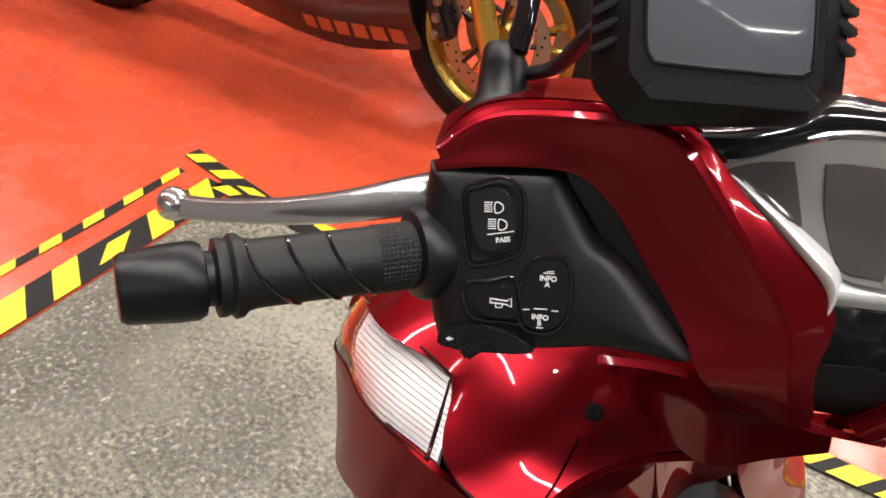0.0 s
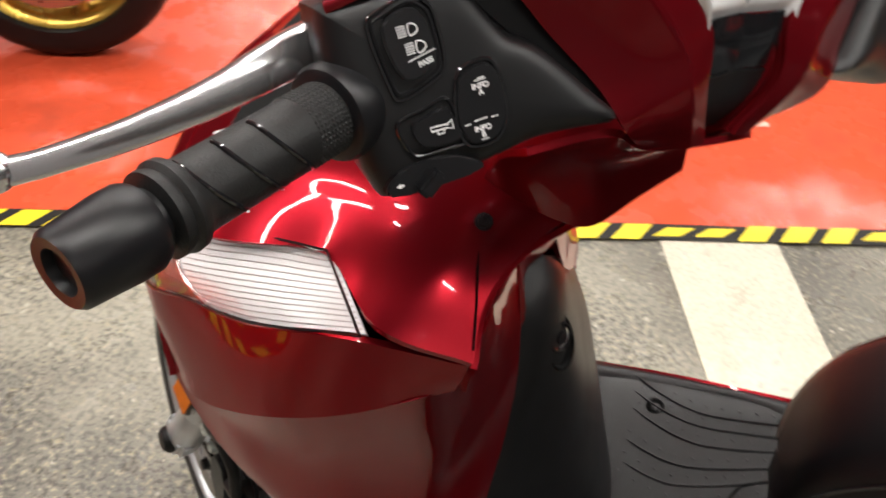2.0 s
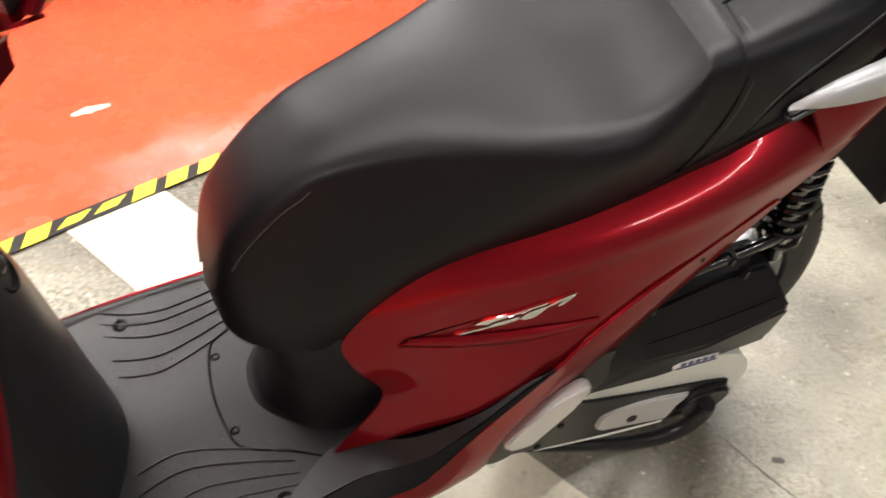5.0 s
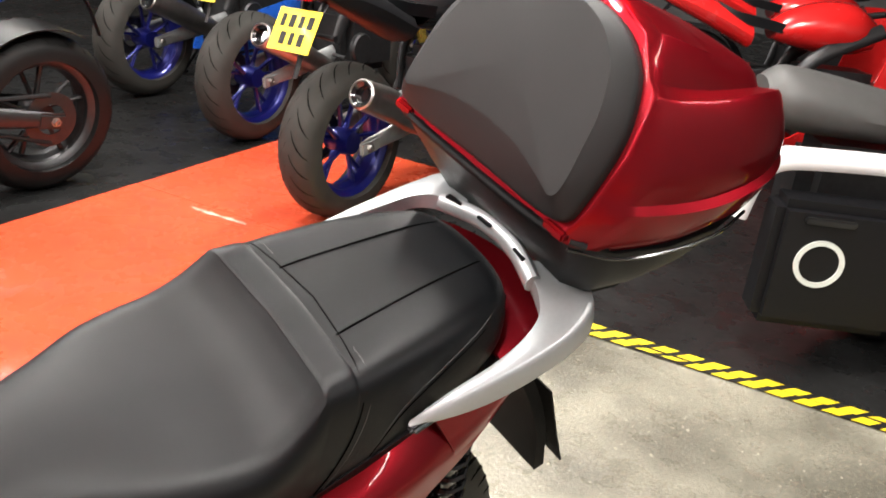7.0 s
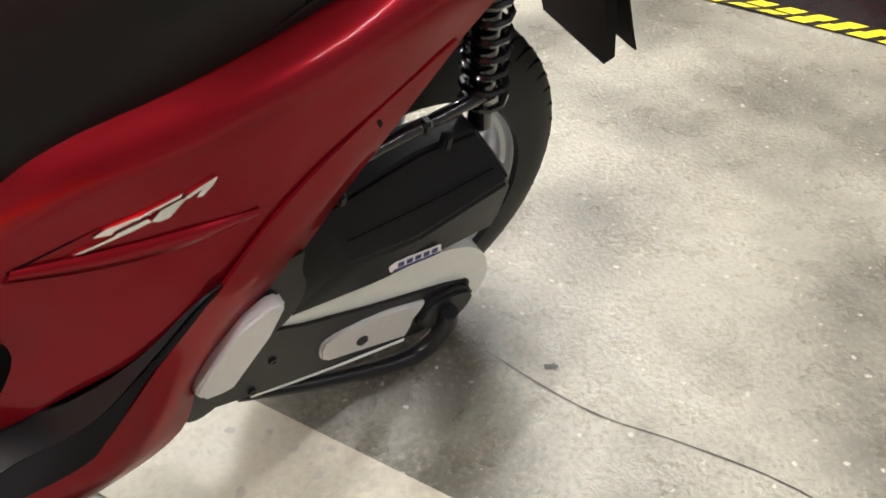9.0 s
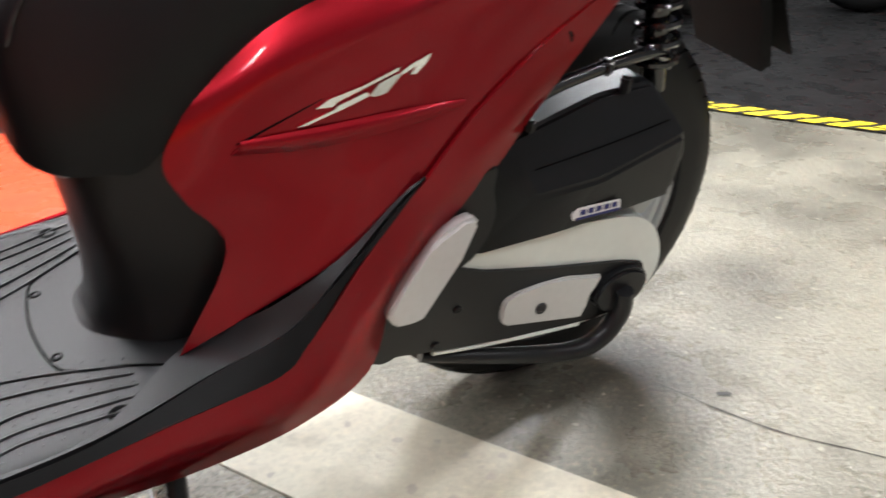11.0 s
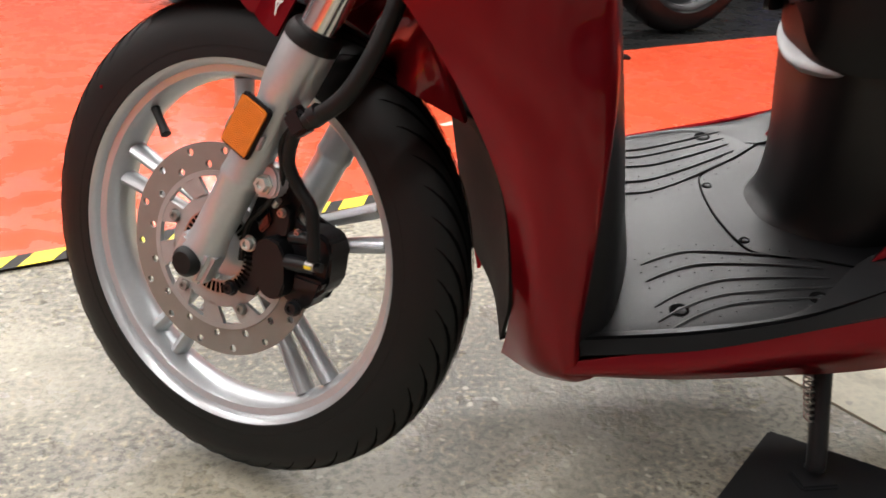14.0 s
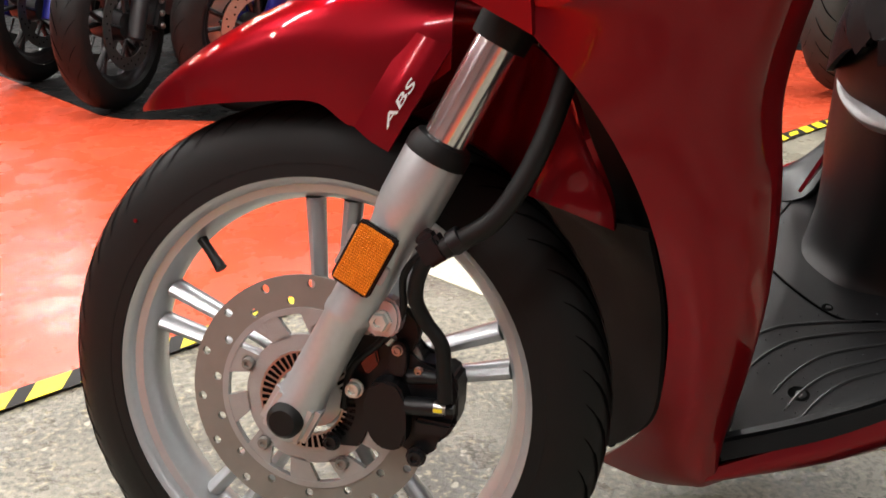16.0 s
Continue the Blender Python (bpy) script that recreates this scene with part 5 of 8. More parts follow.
TAIL = [[(1.250, -0.165, 0.858), (1.330, -0.152, 0.885), (1.415, -0.128, 0.905), (1.455, -0.07, 0.915), (1.465, 0, 0.918), (1.455, 0.07, 0.915), (1.415, 0.128, 0.905), (1.330, 0.152, 0.885), (1.250, 0.165, 0.858)],
        [(1.290, -0.172, 0.800), (1.350, -0.160, 0.835), (1.430, -0.135, 0.868), (1.475, -0.075, 0.885), (1.485, 0, 0.888), (1.475, 0.075, 0.885), (1.430, 0.135, 0.868), (1.350, 0.160, 0.835), (1.290, 0.172, 0.800)],
        [(1.320, -0.160, 0.755), (1.375, -0.148, 0.800), (1.435, -0.120, 0.840), (1.470, -0.07, 0.855), (1.478, 0, 0.858), (1.470, 0.07, 0.855), (1.435, 0.120, 0.840), (1.375, 0.148, 0.800), (1.320, 0.160, 0.755)]]
part("tail_panel", patch(TAIL, 5, 5, 0.005), RED, scooter, "dark red tail panel")
TAILTOP = [[(1.345, -0.108, 0.905), (1.385, -0.085, 0.922), (1.402, 0.0, 0.930), (1.385, 0.085, 0.922), (1.345, 0.108, 0.905)], [(1.350, -0.150, 0.906), (1.415, -0.122, 0.935), (1.452, 0.0, 0.950), (1.415, 0.122, 0.935), (1.350, 0.150, 0.906)]]
part("tail_top", patch(TAILTOP, 5, 3, 0.004), RED, scooter, "dark red tail top under the carrier", Matrix.Translation((0, -0.02, 0)))
part("screw_recess", lathe([(0.0, -0.0012), (0.0090, -0.0012), (0.0110, -0.0006), (0.0115, 0.003), (0.0, 0.003)], 24, "Y"), LINER, side_panel, "dark screw recess in the side panel", Matrix.Translation((1.170, -0.1922, 0.655)) @ Matrix.Rotation(radians(7), 4, "X"))
# flank between the lamp surround and the leg shield's edge
HIP = [
    [(0.404, -0.178, 0.888), (0.396, -0.135, 0.890), (0.406, -0.088, 0.891), (0.434, -0.045, 0.889)],
    [(0.397, -0.172, 0.862), (0.390, -0.132, 0.862), (0.394, -0.088, 0.862), (0.406, -0.045, 0.862)],
    [(0.391, -0.165, 0.829), (0.387, -0.130, 0.830), (0.388, -0.088, 0.831), (0.389, -0.030, 0.832)],
]
part("leg_shield_flank", patch(HIP, 6, 5, 0.005), RED, scooter, "dark red inner flank of the leg shield")
part("leg_shield_flank", patch(HIP, 6, 5, 0.005, mirror=True), RED, scooter, "dark red inner flank of the leg shield")

# sills
SILL = [
    [(0.386, -0.207, 0.255), (0.520, -0.217, 0.278), (0.644, -0.219, 0.300), (0.740, -0.220, 0.318), (0.835, -0.223, 0.341), (0.872, -0.224, 0.382), (0.919, -0.224, 0.452), (0.966, -0.222, 0.512), (0.996, -0.219, 0.541)],
    [(0.380, -0.209, 0.243), (0.520, -0.226, 0.254), (0.650, -0.227, 0.264), (0.750, -0.227, 0.275), (0.850, -0.227, 0.295), (0.905, -0.226, 0.335), (0.950, -0.224, 0.412), (0.996, -0.219, 0.490), (1.045, -0.213, 0.533)],
    [(0.386, -0.195, 0.228), (0.520, -0.205, 0.222), (0.650, -0.204, 0.219), (0.750, -0.204, 0.220), (0.860, -0.204, 0.238), (0.945, -0.206, 0.290), (0.972, -0.208, 0.400), (1.028, -0.206, 0.466), (1.092, -0.200, 0.524)],
]
_tree = tree_of(side_panel)


def tuck(x, y, z, lift):
    loc, _, _, _ = _tree.find_nearest(Vector((x, y, z)))
    return (loc.x, loc.y - lift, loc.z)


for row_, more in zip(SILL, (((1.055, -0.212, 0.600), (1.140, -0.200, 0.660), (1.268, -0.174, 0.722)), ((1.098, -0.205, 0.578), (1.172, -0.193, 0.645), (1.271, -0.173, 0.718)), ((1.136, -0.192, 0.570), (1.200, -0.184, 0.636), (1.276, -0.172, 0.716)))):
    row_ += [tuck(*q, lift) for q, lift in zip(more, (0.0002, -0.0020, -0.0030))]
part("sill", patch(SILL, 6, 5, 0.005), RED, scooter, "dark red lower sill")
part("sill", patch(SILL, 6, 5, 0.005, mirror=True), RED, scooter, "dark red lower sill")
TRIM = [
    [(0.398, -0.186, 0.2690), (0.520, -0.200, 0.2850), (0.644, -0.203, 0.3040), (0.757, -0.138, 0.330), (0.840, -0.188, 0.400), (0.912, -0.211, 0.460), (0.960, -0.216, 0.508), (0.994, -0.220, 0.542)],
    [(0.396, -0.196, 0.2725), (0.520, -0.209, 0.2865), (0.644, -0.212, 0.306), (0.770, -0.195, 0.333), (0.850, -0.212, 0.382), (0.908, -0.221, 0.448), (0.962, -0.221, 0.508), (0.995, -0.221, 0.541)],
    [(0.396, -0.210, 0.263), (0.520, -0.221, 0.274), (0.644, -0.223, 0.296), (0.740, -0.224, 0.314), (0.835, -0.226, 0.339), (0.872, -0.227, 0.380), (0.919, -0.226, 0.450), (0.995, -0.222, 0.540)],
]
part("board_flank", patch(TRIM[:2], 6, 4, 0.005), MATT, scooter, "grey plastic flank of the footboard")
part("edge_trim", patch(TRIM[1:], 6, 4, 0.005), LINER, scooter, "matt black edge trim of the footboard")
part("edge_trim", patch([[(x, y, z - 0.006) for x, y, z in r] for r in TRIM], 6, 4, 0.005, mirror=True), MATT, scooter, "matt black edge trim of the footboard")
part("belly", patch([[(0.40, -0.20, 0.232), (0.42, 0, 0.225), (0.40, 0.20, 0.232)], [(0.60, -0.20, 0.230), (0.60, 0, 0.215), (0.60, 0.20, 0.230)], [(0.80, -0.20, 0.242), (0.80, 0, 0.215), (0.80, 0.20, 0.242)], [(0.96, -0.19, 0.32), (0.96, 0, 0.23), (0.96, 0.19, 0.32)]], 5, 4, 0.006), BLACK, scooter, "black underside")

# rear wheel and drive
RWC = Matrix.Translation((1.335, 0, 0.312))
wheel(scooter, RWC, 0.303, 0.130, 0.209, SILVER, disc=False)
AIR = {"A": (1.076, -0.200, 0.403), "B": (1.195, -0.206, 0.410), "C": (1.375, -0.200, 0.421), "D": (1.398, -0.186, 0.474), "E": (1.150, -0.214, 0.476), "F": (1.240, -0.219, 0.484), "G": (1.368, -0.212, 0.516), "H": (1.125, -0.180, 0.540), "I": (1.252, -0.172, 0.571), "J": (1.335, -0.170, 0.574), "K": (1.390, -0.174, 0.500), "L": (1.088, -0.190, 0.500)}
bm = bmesh.new()
av = {k: bm.verts.new(q) for k, q in AIR.items()}
for f in ("ABFE", "BCGF", "CDG", "DKG", "EFIH", "FGJI", "GKJ", "AEL", "EHL"):
    bm.faces.new([av[k] for k in f])
rim_ = "ABCDKJIHL"
back_ = [bm.verts.new((AIR[k][0], -0.120, AIR[k][2])) for k in rim_]
for i in range(len(rim_)):
    bm.faces.new([av[rim_[i]], back_[i], back_[(i + 1) % len(rim_)], av[rim_[(i + 1) % len(rim_)]]])
bm.faces.new(back_)
bmesh.ops.bevel(bm, geom=list(bm.edges), offset=0.005, segments=2, affect="EDGES", clamp_overlap=True)
air = part("air_cleaner_cover", bm, COVERBLACK, scooter, "satin black facetted air cleaner cover", None, 25)
part("cover_seam", tube([(1.150, -0.2035, 0.508), (1.250, -0.2035, 0.521), (1.345, -0.2000, 0.535)], 0.0008, 5, 3), GROOVE, air)
part("cover_clip", box(0.012, 0.014, 0.022, 0.003, Matrix.Translation((1.285, -0.176, 0.580))), BLACK, air)
part("cover_clip", box(0.012, 0.014, 0.016, 0.003, Matrix.Translation((1.150, -0.180, 0.552))), BLACK, air)
part("breather_hose", tube([(1.075, -0.175, 0.520), (1.110, -0.172, 0.556), (1.18, -0.165, 0.584), (1.27, -0.160, 0.600), (1.345, -0.150, 0.602), (1.375, -0.14, 0.585)], 0.0085, 10), GLOSSBLACK, scooter, "glossy black breather hose")
part("hose_clip", box(0.014, 0.018, 0.020, 0.004, Matrix.Translation((1.262, -0.163, 0.600))), DARKMETAL, scooter, "dark hose clip")
sticker = part("sticker", side_plate([(1.211, 0.430), (1.284, 0.430), (1.281, 0.445), (1.214, 0.447), (1.207, 0.440)], -0.2125, 0.002, 0.0005), PRINT, air, "small silver and blue sticker")
part("sticker_print", side_plate([(1.214, 0.4305), (1.282, 0.4305), (1.2815, 0.4335), (1.214, 0.4335)], -0.2135, 0.001, 0.0), BLUE, sticker)
for k in range(5):
    x = 1.220 + 0.012 * k
    part("sticker_print", side_plate([(x, 0.4365), (x + 0.008, 0.4365), (x + 0.0075, 0.4435), (x - 0.0005, 0.4435)], -0.2136, 0.001, 0.0), BLUE, sticker)
part("crankcase_cover", side_plate(smooth_outline([(1.060, 0.392), (1.085, 0.410), (1.130, 0.416), (1.203, 0.412), (1.300, 0.404), (1.345, 0.392), (1.376, 0.364), (1.392, 0.325), (1.390, 0.295), (1.372, 0.262), (1.33, 0.245), (1.20, 0.25), (1.10, 0.30)]), -0.196, 0.10, 0.016), PALE, scooter, "pale grey-green painted crankcase cover")
part("cover_web", side_plate([(1.330, 0.385), (1.372, 0.372), (1.405, 0.410), (1.398, 0.440), (1.372, 0.430)], -0.168, 0.03, 0.005), CAST, scooter, "cast alloy web of the crankcase")
drive = part("drive_cover", side_plate([(0.946, 0.350), (0.960, 0.372), (1.000, 0.402), (1.045, 0.402), (1.067, 0.393), (1.104, 0.379), (1.200, 0.357), (1.321, 0.334), (1.360, 0.322), (1.366, 0.306), (1.345, 0.264), (1.320, 0.250), (1.290, 0.249), (1.151, 0.262), (1.059, 0.275), (0.985, 0.286), (0.958, 0.298), (0.944, 0.318)], -0.2015, 0.05, 0.0035), BLACK, scooter, "black lower drive cover")
part("cover_rim", tube([(1.040, -0.198, 0.2735), (1.10, -0.199, 0.2645), (1.18, -0.200, 0.2555), (1.265, -0.200, 0.2475)], 0.0032, 8), PALE, drive, "pale lower rim of the cover")
for x, z in ((1.066, 0.335), (1.040, 0.288)):
    part("cover_bolt", bolt((x, -0.2018, z), (0, -1, 0), 0.0055, 0.003), BLACK, drive)
emb = part("cover_plate", side_plate([(1.129, 0.316), (1.133, 0.330), (1.155, 0.337), (1.190, 0.339), (1.228, 0.338), (1.286, 0.325), (1.280, 0.311), (1.264, 0.298), (1.270, 0.283), (1.262, 0.263), (1.141, 0.287), (1.131, 0.298)], -0.207, 0.012, 0.003), SATIN, scooter, "silver cover plate with one bolt hole")
part("cover_bolt", bolt((1.190, -0.2065, 0.302), (0, -1, 0), 0.0085, 0.003), DARKMETAL, emb)
part("bracket_cover", side_plate(smooth_outline([(0.936, 0.340), (0.933, 0.372), (0.944, 0.394), (0.978, 0.434), (1.012, 0.474), (1.050, 0.504), (1.082, 0.524), (1.094, 0.524), (1.090, 0.500), (1.100, 0.460), (1.075, 0.410), (1.045, 0.392), (1.00, 0.31), (0.965, 0.290), (0.943, 0.308)], 3), -0.209, 0.05, 0.008), MATT, scooter, "matt black pivot cover")
part("passenger_peg", side_plate([(0.958, 0.377), (0.980, 0.412), (1.006, 0.449), (1.015, 0.462), (1.046, 0.480), (1.061, 0.479), (1.066, 0.469), (1.046, 0.428), (1.006, 0.357), (0.990, 0.354), (0.969, 0.356)], -0.228, 0.020, 0.004), SATIN, scooter, "silver folded passenger footrest")
for s_ in (-1, 1):
    sh = part("shock_absorber", tube([(1.37, s_ * 0.135, 0.545), (1.36, s_ * 0.135, 0.60), (1.325, s_ * 0.135, 0.80)], 0.016, 14), GLOSSBLACK, scooter, "black rear shock absorber")
    coil = []
    for k in range(9 * 10 + 1):
        t = k / 90
        a = t * 2 * math.pi * 9
        coil.append((1.368 - 0.042 * t + 0.026 * math.cos(a), s_ * 0.135 + 0.026 * math.sin(a), 0.570 + 0.22 * t))
    part("spring", tube(coil, 0.0048, 6, 0), GLOSSBLACK, sh, "black coil spring")
part("swingarm_block", box(0.20, 0.14, 0.14, 0.02, Matrix.Translation((1.20, -0.11, 0.36))), DARKMETAL, scooter, "dark engine block")
part("frame_tube", tube([(0.80, -0.10, 0.45), (1.0, -0.11, 0.60), (1.2, -0.12, 0.72), (1.38, -0.10, 0.84)], 0.016, 10), GLOSSBLACK, scooter, "black frame tube")
part("engine", box(0.34, 0.20, 0.22, 0.03, Matrix.Translation((1.05, 0.0, 0.36))), DARKMETAL, scooter, "dark engine case")
part("inner_fender", patch([[(1.02, -0.085, 0.62), (1.02, 0.085, 0.62)], [(1.15, -0.09, 0.70), (1.15, 0.09, 0.70)], [(1.30, -0.09, 0.76), (1.30, 0.09, 0.76)], [(1.45, -0.085, 0.76), (1.45, 0.085, 0.76)]], 5, 5, 0.01), LINER, scooter, "black inner rear mudguard")
part("centre_stand", tube([(1.03, -0.185, 0.262), (1.147, -0.203, 0.236), (1.25, -0.210, 0.212), (1.298, -0.213, 0.222), (1.322, -0.216, 0.262), (1.318, -0.220, 0.30)], [0.008, 0.011, 0.013, 0.014, 0.014, 0.012], 10), BLACK, scooter, "folded black centre stand")
part("stand_tab", side_plate(smooth_outline([(1.290, 0.318), (1.328, 0.327), (1.360, 0.312), (1.358, 0.285), (1.335, 0.264), (1.300, 0.268), (1.274, 0.288)], 3), -0.214, 0.03, 0.007), BLACK, scooter, "")
ss = part("side_stand", tube([(0.735, -0.135, 0.245), (0.725, -0.180, 0.180), (0.716, -0.235, 0.105), (0.714, -0.243, 0.088)], [0.013, 0.012, 0.012, 0.012], 12), BLACK, scooter, "black side stand")
part("stand_foot", box(0.05, 0.036, 0.008, 0.003, Matrix.Translation((0.712, -0.252, 0.078)) @ Matrix.Rotation(radians(-12.6), 4, "X")), BLACK, ss)
coil = []
for k in range(14 * 8 + 1):
    t = k / 112
    a = t * 2 * math.pi * 14
    coil.append((0.706 + 0.006 * math.cos(a), -0.150 - 0.060 * t + 0.006 * math.sin(a), 0.225 - 0.085 * t))
part("stand_spring", tube(coil, 0.0016, 5, 0), STEEL, ss, "coiled steel return spring")

# plate holder
part("plate_holder", patch([[(1.44, -0.07, 0.80), (1.44, 0.07, 0.80)], [(1.52, -0.075, 0.74), (1.52, 0.075, 0.74)], [(1.59, -0.08, 0.63), (1.59, 0.08, 0.63)], [(1.65, -0.07, 0.50), (1.65, 0.07, 0.50)]], 4, 5, 0.02), LINER, scooter, "black rear mudguard and plate holder")
part("number_plate", patch([[(1.575, -0.09, 0.72), (1.575, 0.09, 0.72)], [(1.64, -0.09, 0.60), (1.64, 0.09, 0.60)], [(1.68, -0.09, 0.53), (1.68, 0.09, 0.53)]], 4, 3, 0.003), LINER, scooter, "dark back of the plate")

# grab rail: a flat-topped fin along each side, joined by a bridge under the top box
# inner top, outer top, outer bottom, inner bottom of each section
RAIL = [((1.200, 0.158, 0.884), (1.197, 0.160, 0.883), (1.197, 0.161, 0.881), (1.199, 0.159, 0.881)),
        ((1.245, 0.158, 0.912), (1.238, 0.170, 0.908), (1.240, 0.174, 0.888), (1.245, 0.160, 0.890)),
        ((1.305, 0.156, 0.934), (1.298, 0.174, 0.929), (1.300, 0.179, 0.896), (1.305, 0.157, 0.904)),
        ((1.352, 0.148, 0.953), (1.356, 0.175, 0.948), (1.364, 0.180, 0.915), (1.356, 0.148, 0.930)),
        ((1.382, 0.134, 0.972), (1.412, 0.170, 0.969), (1.424, 0.176, 0.940), (1.390, 0.134, 0.950)),
        ((1.395, 0.105, 0.990), (1.450, 0.151, 0.990), (1.460, 0.156, 0.958), (1.402, 0.105, 0.966)),
        ((1.408, 0.062, 0.997), (1.470, 0.100, 0.995), (1.476, 0.100, 0.965), (1.412, 0.062, 0.976))]
for s_ in (-1, 1):
    rings = []
    for it, ot, ob_, ib in RAIL:
        it, ot, ob_, ib = (Vector((q[0], s_ * q[1], q[2])) for q in (it, ot, ob_, ib))
        out_ = Vector((0.0, s_, 0.0))
        rings.append([it, it.lerp(ot, 0.5) + Vector((0, 0, 0.003)), ot.lerp(it, 0.12) + Vector((0, 0, 0.001)), ot, ot.lerp(ob_, 0.15) + out_ * 0.002, ot.lerp(ob_, 0.6) + out_ * 0.003, ob_, ob_.lerp(ib, 0.2) - Vector((0, 0, 0.002)), ib, ib.lerp(it, 0.5)])
    part("grab_rail", loft(rings, 6), SILVER, scooter, "silver painted grab rail", SHEAR, 45)
part("grab_rail_bridge", tube([(1.400, -0.095, 0.985), (1.416, -0.045, 0.992), (1.421, 0, 0.994), (1.416, 0.045, 0.992), (1.400, 0.095, 0.985)], 0.0135, 10, 5, squash=((0, 0, 1), 0.7)), SILVER, scooter, "silver carrier bridge", SHEAR)
# black blocks laid on the bridge give the darkness of its slots
for y in (-0.055, 0.02, 0.075):
    part("carrier_notch", box(0.009, 0.026, 0.004, 0.001, Matrix.Translation((1.413 - 1.6 * y * y, y, 0.9995)) @ Matrix.Rotation(radians(230 * y), 4, "Z")), BLACK, scooter, "black block added for the dark of a bridge slot", SHEAR)
part("rail_print", box(0.006, 0.020, 0.001, 0.0, Matrix.Translation((1.372, 0.062, 0.975)) @ Matrix.Rotation(radians(-30), 4, "Y")), PRINT, scooter, "small white sticker", SHEAR)

# top box
topbox = thing("top_box", LEAN, "dark red top box with black backrest pad behind the seat", "top box")
BX = []
# x at the seam, slope of the section, seam z, and half the section: width, height over the seam
for x, k, zs, half in (
        (1.340, 0.36, 1.120, ((0.146, -0.012), (0.152, 0.002), (0.158, 0.028), (0.159, 0.090), (0.145, 0.146), (0.094, 0.190), (0.048, 0.205), (0, 0.209))),
        (1.343, 0.36, 1.119, ((0.154, -0.018), (0.162, 0.000), (0.168, 0.028), (0.169, 0.090), (0.153, 0.151), (0.100, 0.197), (0.050, 0.212), (0, 0.216))),
        (1.376, 0.33, 1.118, ((0.178, -0.020), (0.188, 0.000), (0.196, 0.034), (0.190, 0.086), (0.163, 0.150), (0.108, 0.197), (0.053, 0.210), (0, 0.213))),
        (1.460, 0.22, 1.123, ((0.196, -0.020), (0.207, 0.000), (0.216, 0.036), (0.206, 0.086), (0.172, 0.148), (0.118, 0.178), (0.058, 0.190), (0, 0.193))),
        (1.540, 0.10, 1.136, ((0.198, -0.018), (0.210, 0.000), (0.219, 0.036), (0.208, 0.080), (0.172, 0.138), (0.118, 0.152), (0.058, 0.160), (0, 0.163))),
        (1.605, 0.02, 1.151, ((0.186, -0.016), (0.198, 0.000), (0.207, 0.034), (0.195, 0.070), (0.160, 0.118), (0.108, 0.128), (0.055, 0.133), (0, 0.135))),
        (1.648, -0.05, 1.165, ((0.160, -0.014), (0.170, 0.000), (0.178, 0.030), (0.166, 0.058), (0.136, 0.090), (0.092, 0.098), (0.048, 0.102), (0, 0.103))),
        (1.680, -0.10, 1.180, ((0.112, -0.010), (0.120, 0.000), (0.126, 0.022), (0.118, 0.040), (0.096, 0.058), (0.064, 0.063), (0.034, 0.065), (0, 0.066)))):
    h = []
    for i, (y, dz) in enumerate(half):
        h.append((x + k * dz, -y, zs + dz))
        if 1 < i < 5:
            y2, dz2 = half[i + 1]
            for f, dy, up in ((), (), ((0.16, -0.007, 0.0), (0.5, -0.002, 0.0)), ((0.5, 0.004, 0.0), (0.94, 0.003, 0.0)), ((0.30, -0.010, -0.012), (0.62, -0.004, -0.004)))[i]:
                e = min(1.0, (x - 1.33) / 0.06)
                h.append((x + k * (dz + f * (dz2 - dz)), -(y + f * (y2 - y) + dy * e), zs + dz + f * (dz2 - dz) + up * e))
    BX.append(h + [(px, -py, pz) for px, py, pz in h[-2::-1]])
lid = part("lid", loft(BX, 4), RED, topbox, "dark red lid", SHEAR, 32)
# lower shell: a bowl from the narrow foot up to the seam
TOPL = [(1.335, 0, 1.100), (1.337, 0.110, 1.100), (1.346, 0.156, 1.099), (1.392, 0.188, 1.099), (1.46, 0.203, 1.104), (1.54, 0.206, 1.118), (1.60, 0.194, 1.134), (1.645, 0.166, 1.150), (1.672, 0.118, 1.166), (1.680, 0, 1.172)]
FOOT = [(1.436, 0, 0.990), (1.432, 0.070, 0.990), (1.430, 0.112, 0.988), (1.448, 0.136, 0.987), (1.50, 0.140, 0.990), (1.54, 0.135, 0.996), (1.568, 0.115, 1.000), (1.582, 0.085, 1.004), (1.590, 0.045, 1.006), (1.592, 0, 1.006)]
LS = []
for f, g in ((0.0, 0.0), (0.02, 0.06), (0.34, 0.24), (0.62, 0.47), (0.84, 0.73), (0.97, 0.93), (1.0, 0.99), (0.97, 1.0)):
    h = []
    for p, q in zip(FOOT, TOPL):
        front = max(0.0, min(1.0, (1.47 - q[0]) / 0.11)) if q[1] < 0.17 else 0.0
        fx = f * (1 - front) + g * front
        h.append((p[0] + (q[0] - p[0]) * fx, -(p[1] + (q[1] - p[1]) * f), p[2] + (q[2] - p[2]) * g))
    LS.append(h + [(px, -py, pz) for px, py, pz in h[-2:0:-1]])
part("shell_lip", tube([(1.385, -0.181, 1.1005), (1.345, -0.152, 1.1025), (1.333, -0.105, 1.1040), (1.331, 0.0, 1.1040), (1.333, 0.105, 1.1040), (1.345, 0.152, 1.1025), (1.385, 0.181, 1.1005)], 0.0055, 8, 5), SHELLBLACK, topbox, "black lip of the lower shell", SHEAR)
part("lower_shell", loft(LS, 3), SHELLBLACK, topbox, "black plastic lower shell", SHEAR)
# backrest pad: face with a bevelled rim, lying on the lid's sloping front
PV, PN = Vector((0.3417, 0, 0.9398)), Vector((-0.9398, 0, 0.3417))


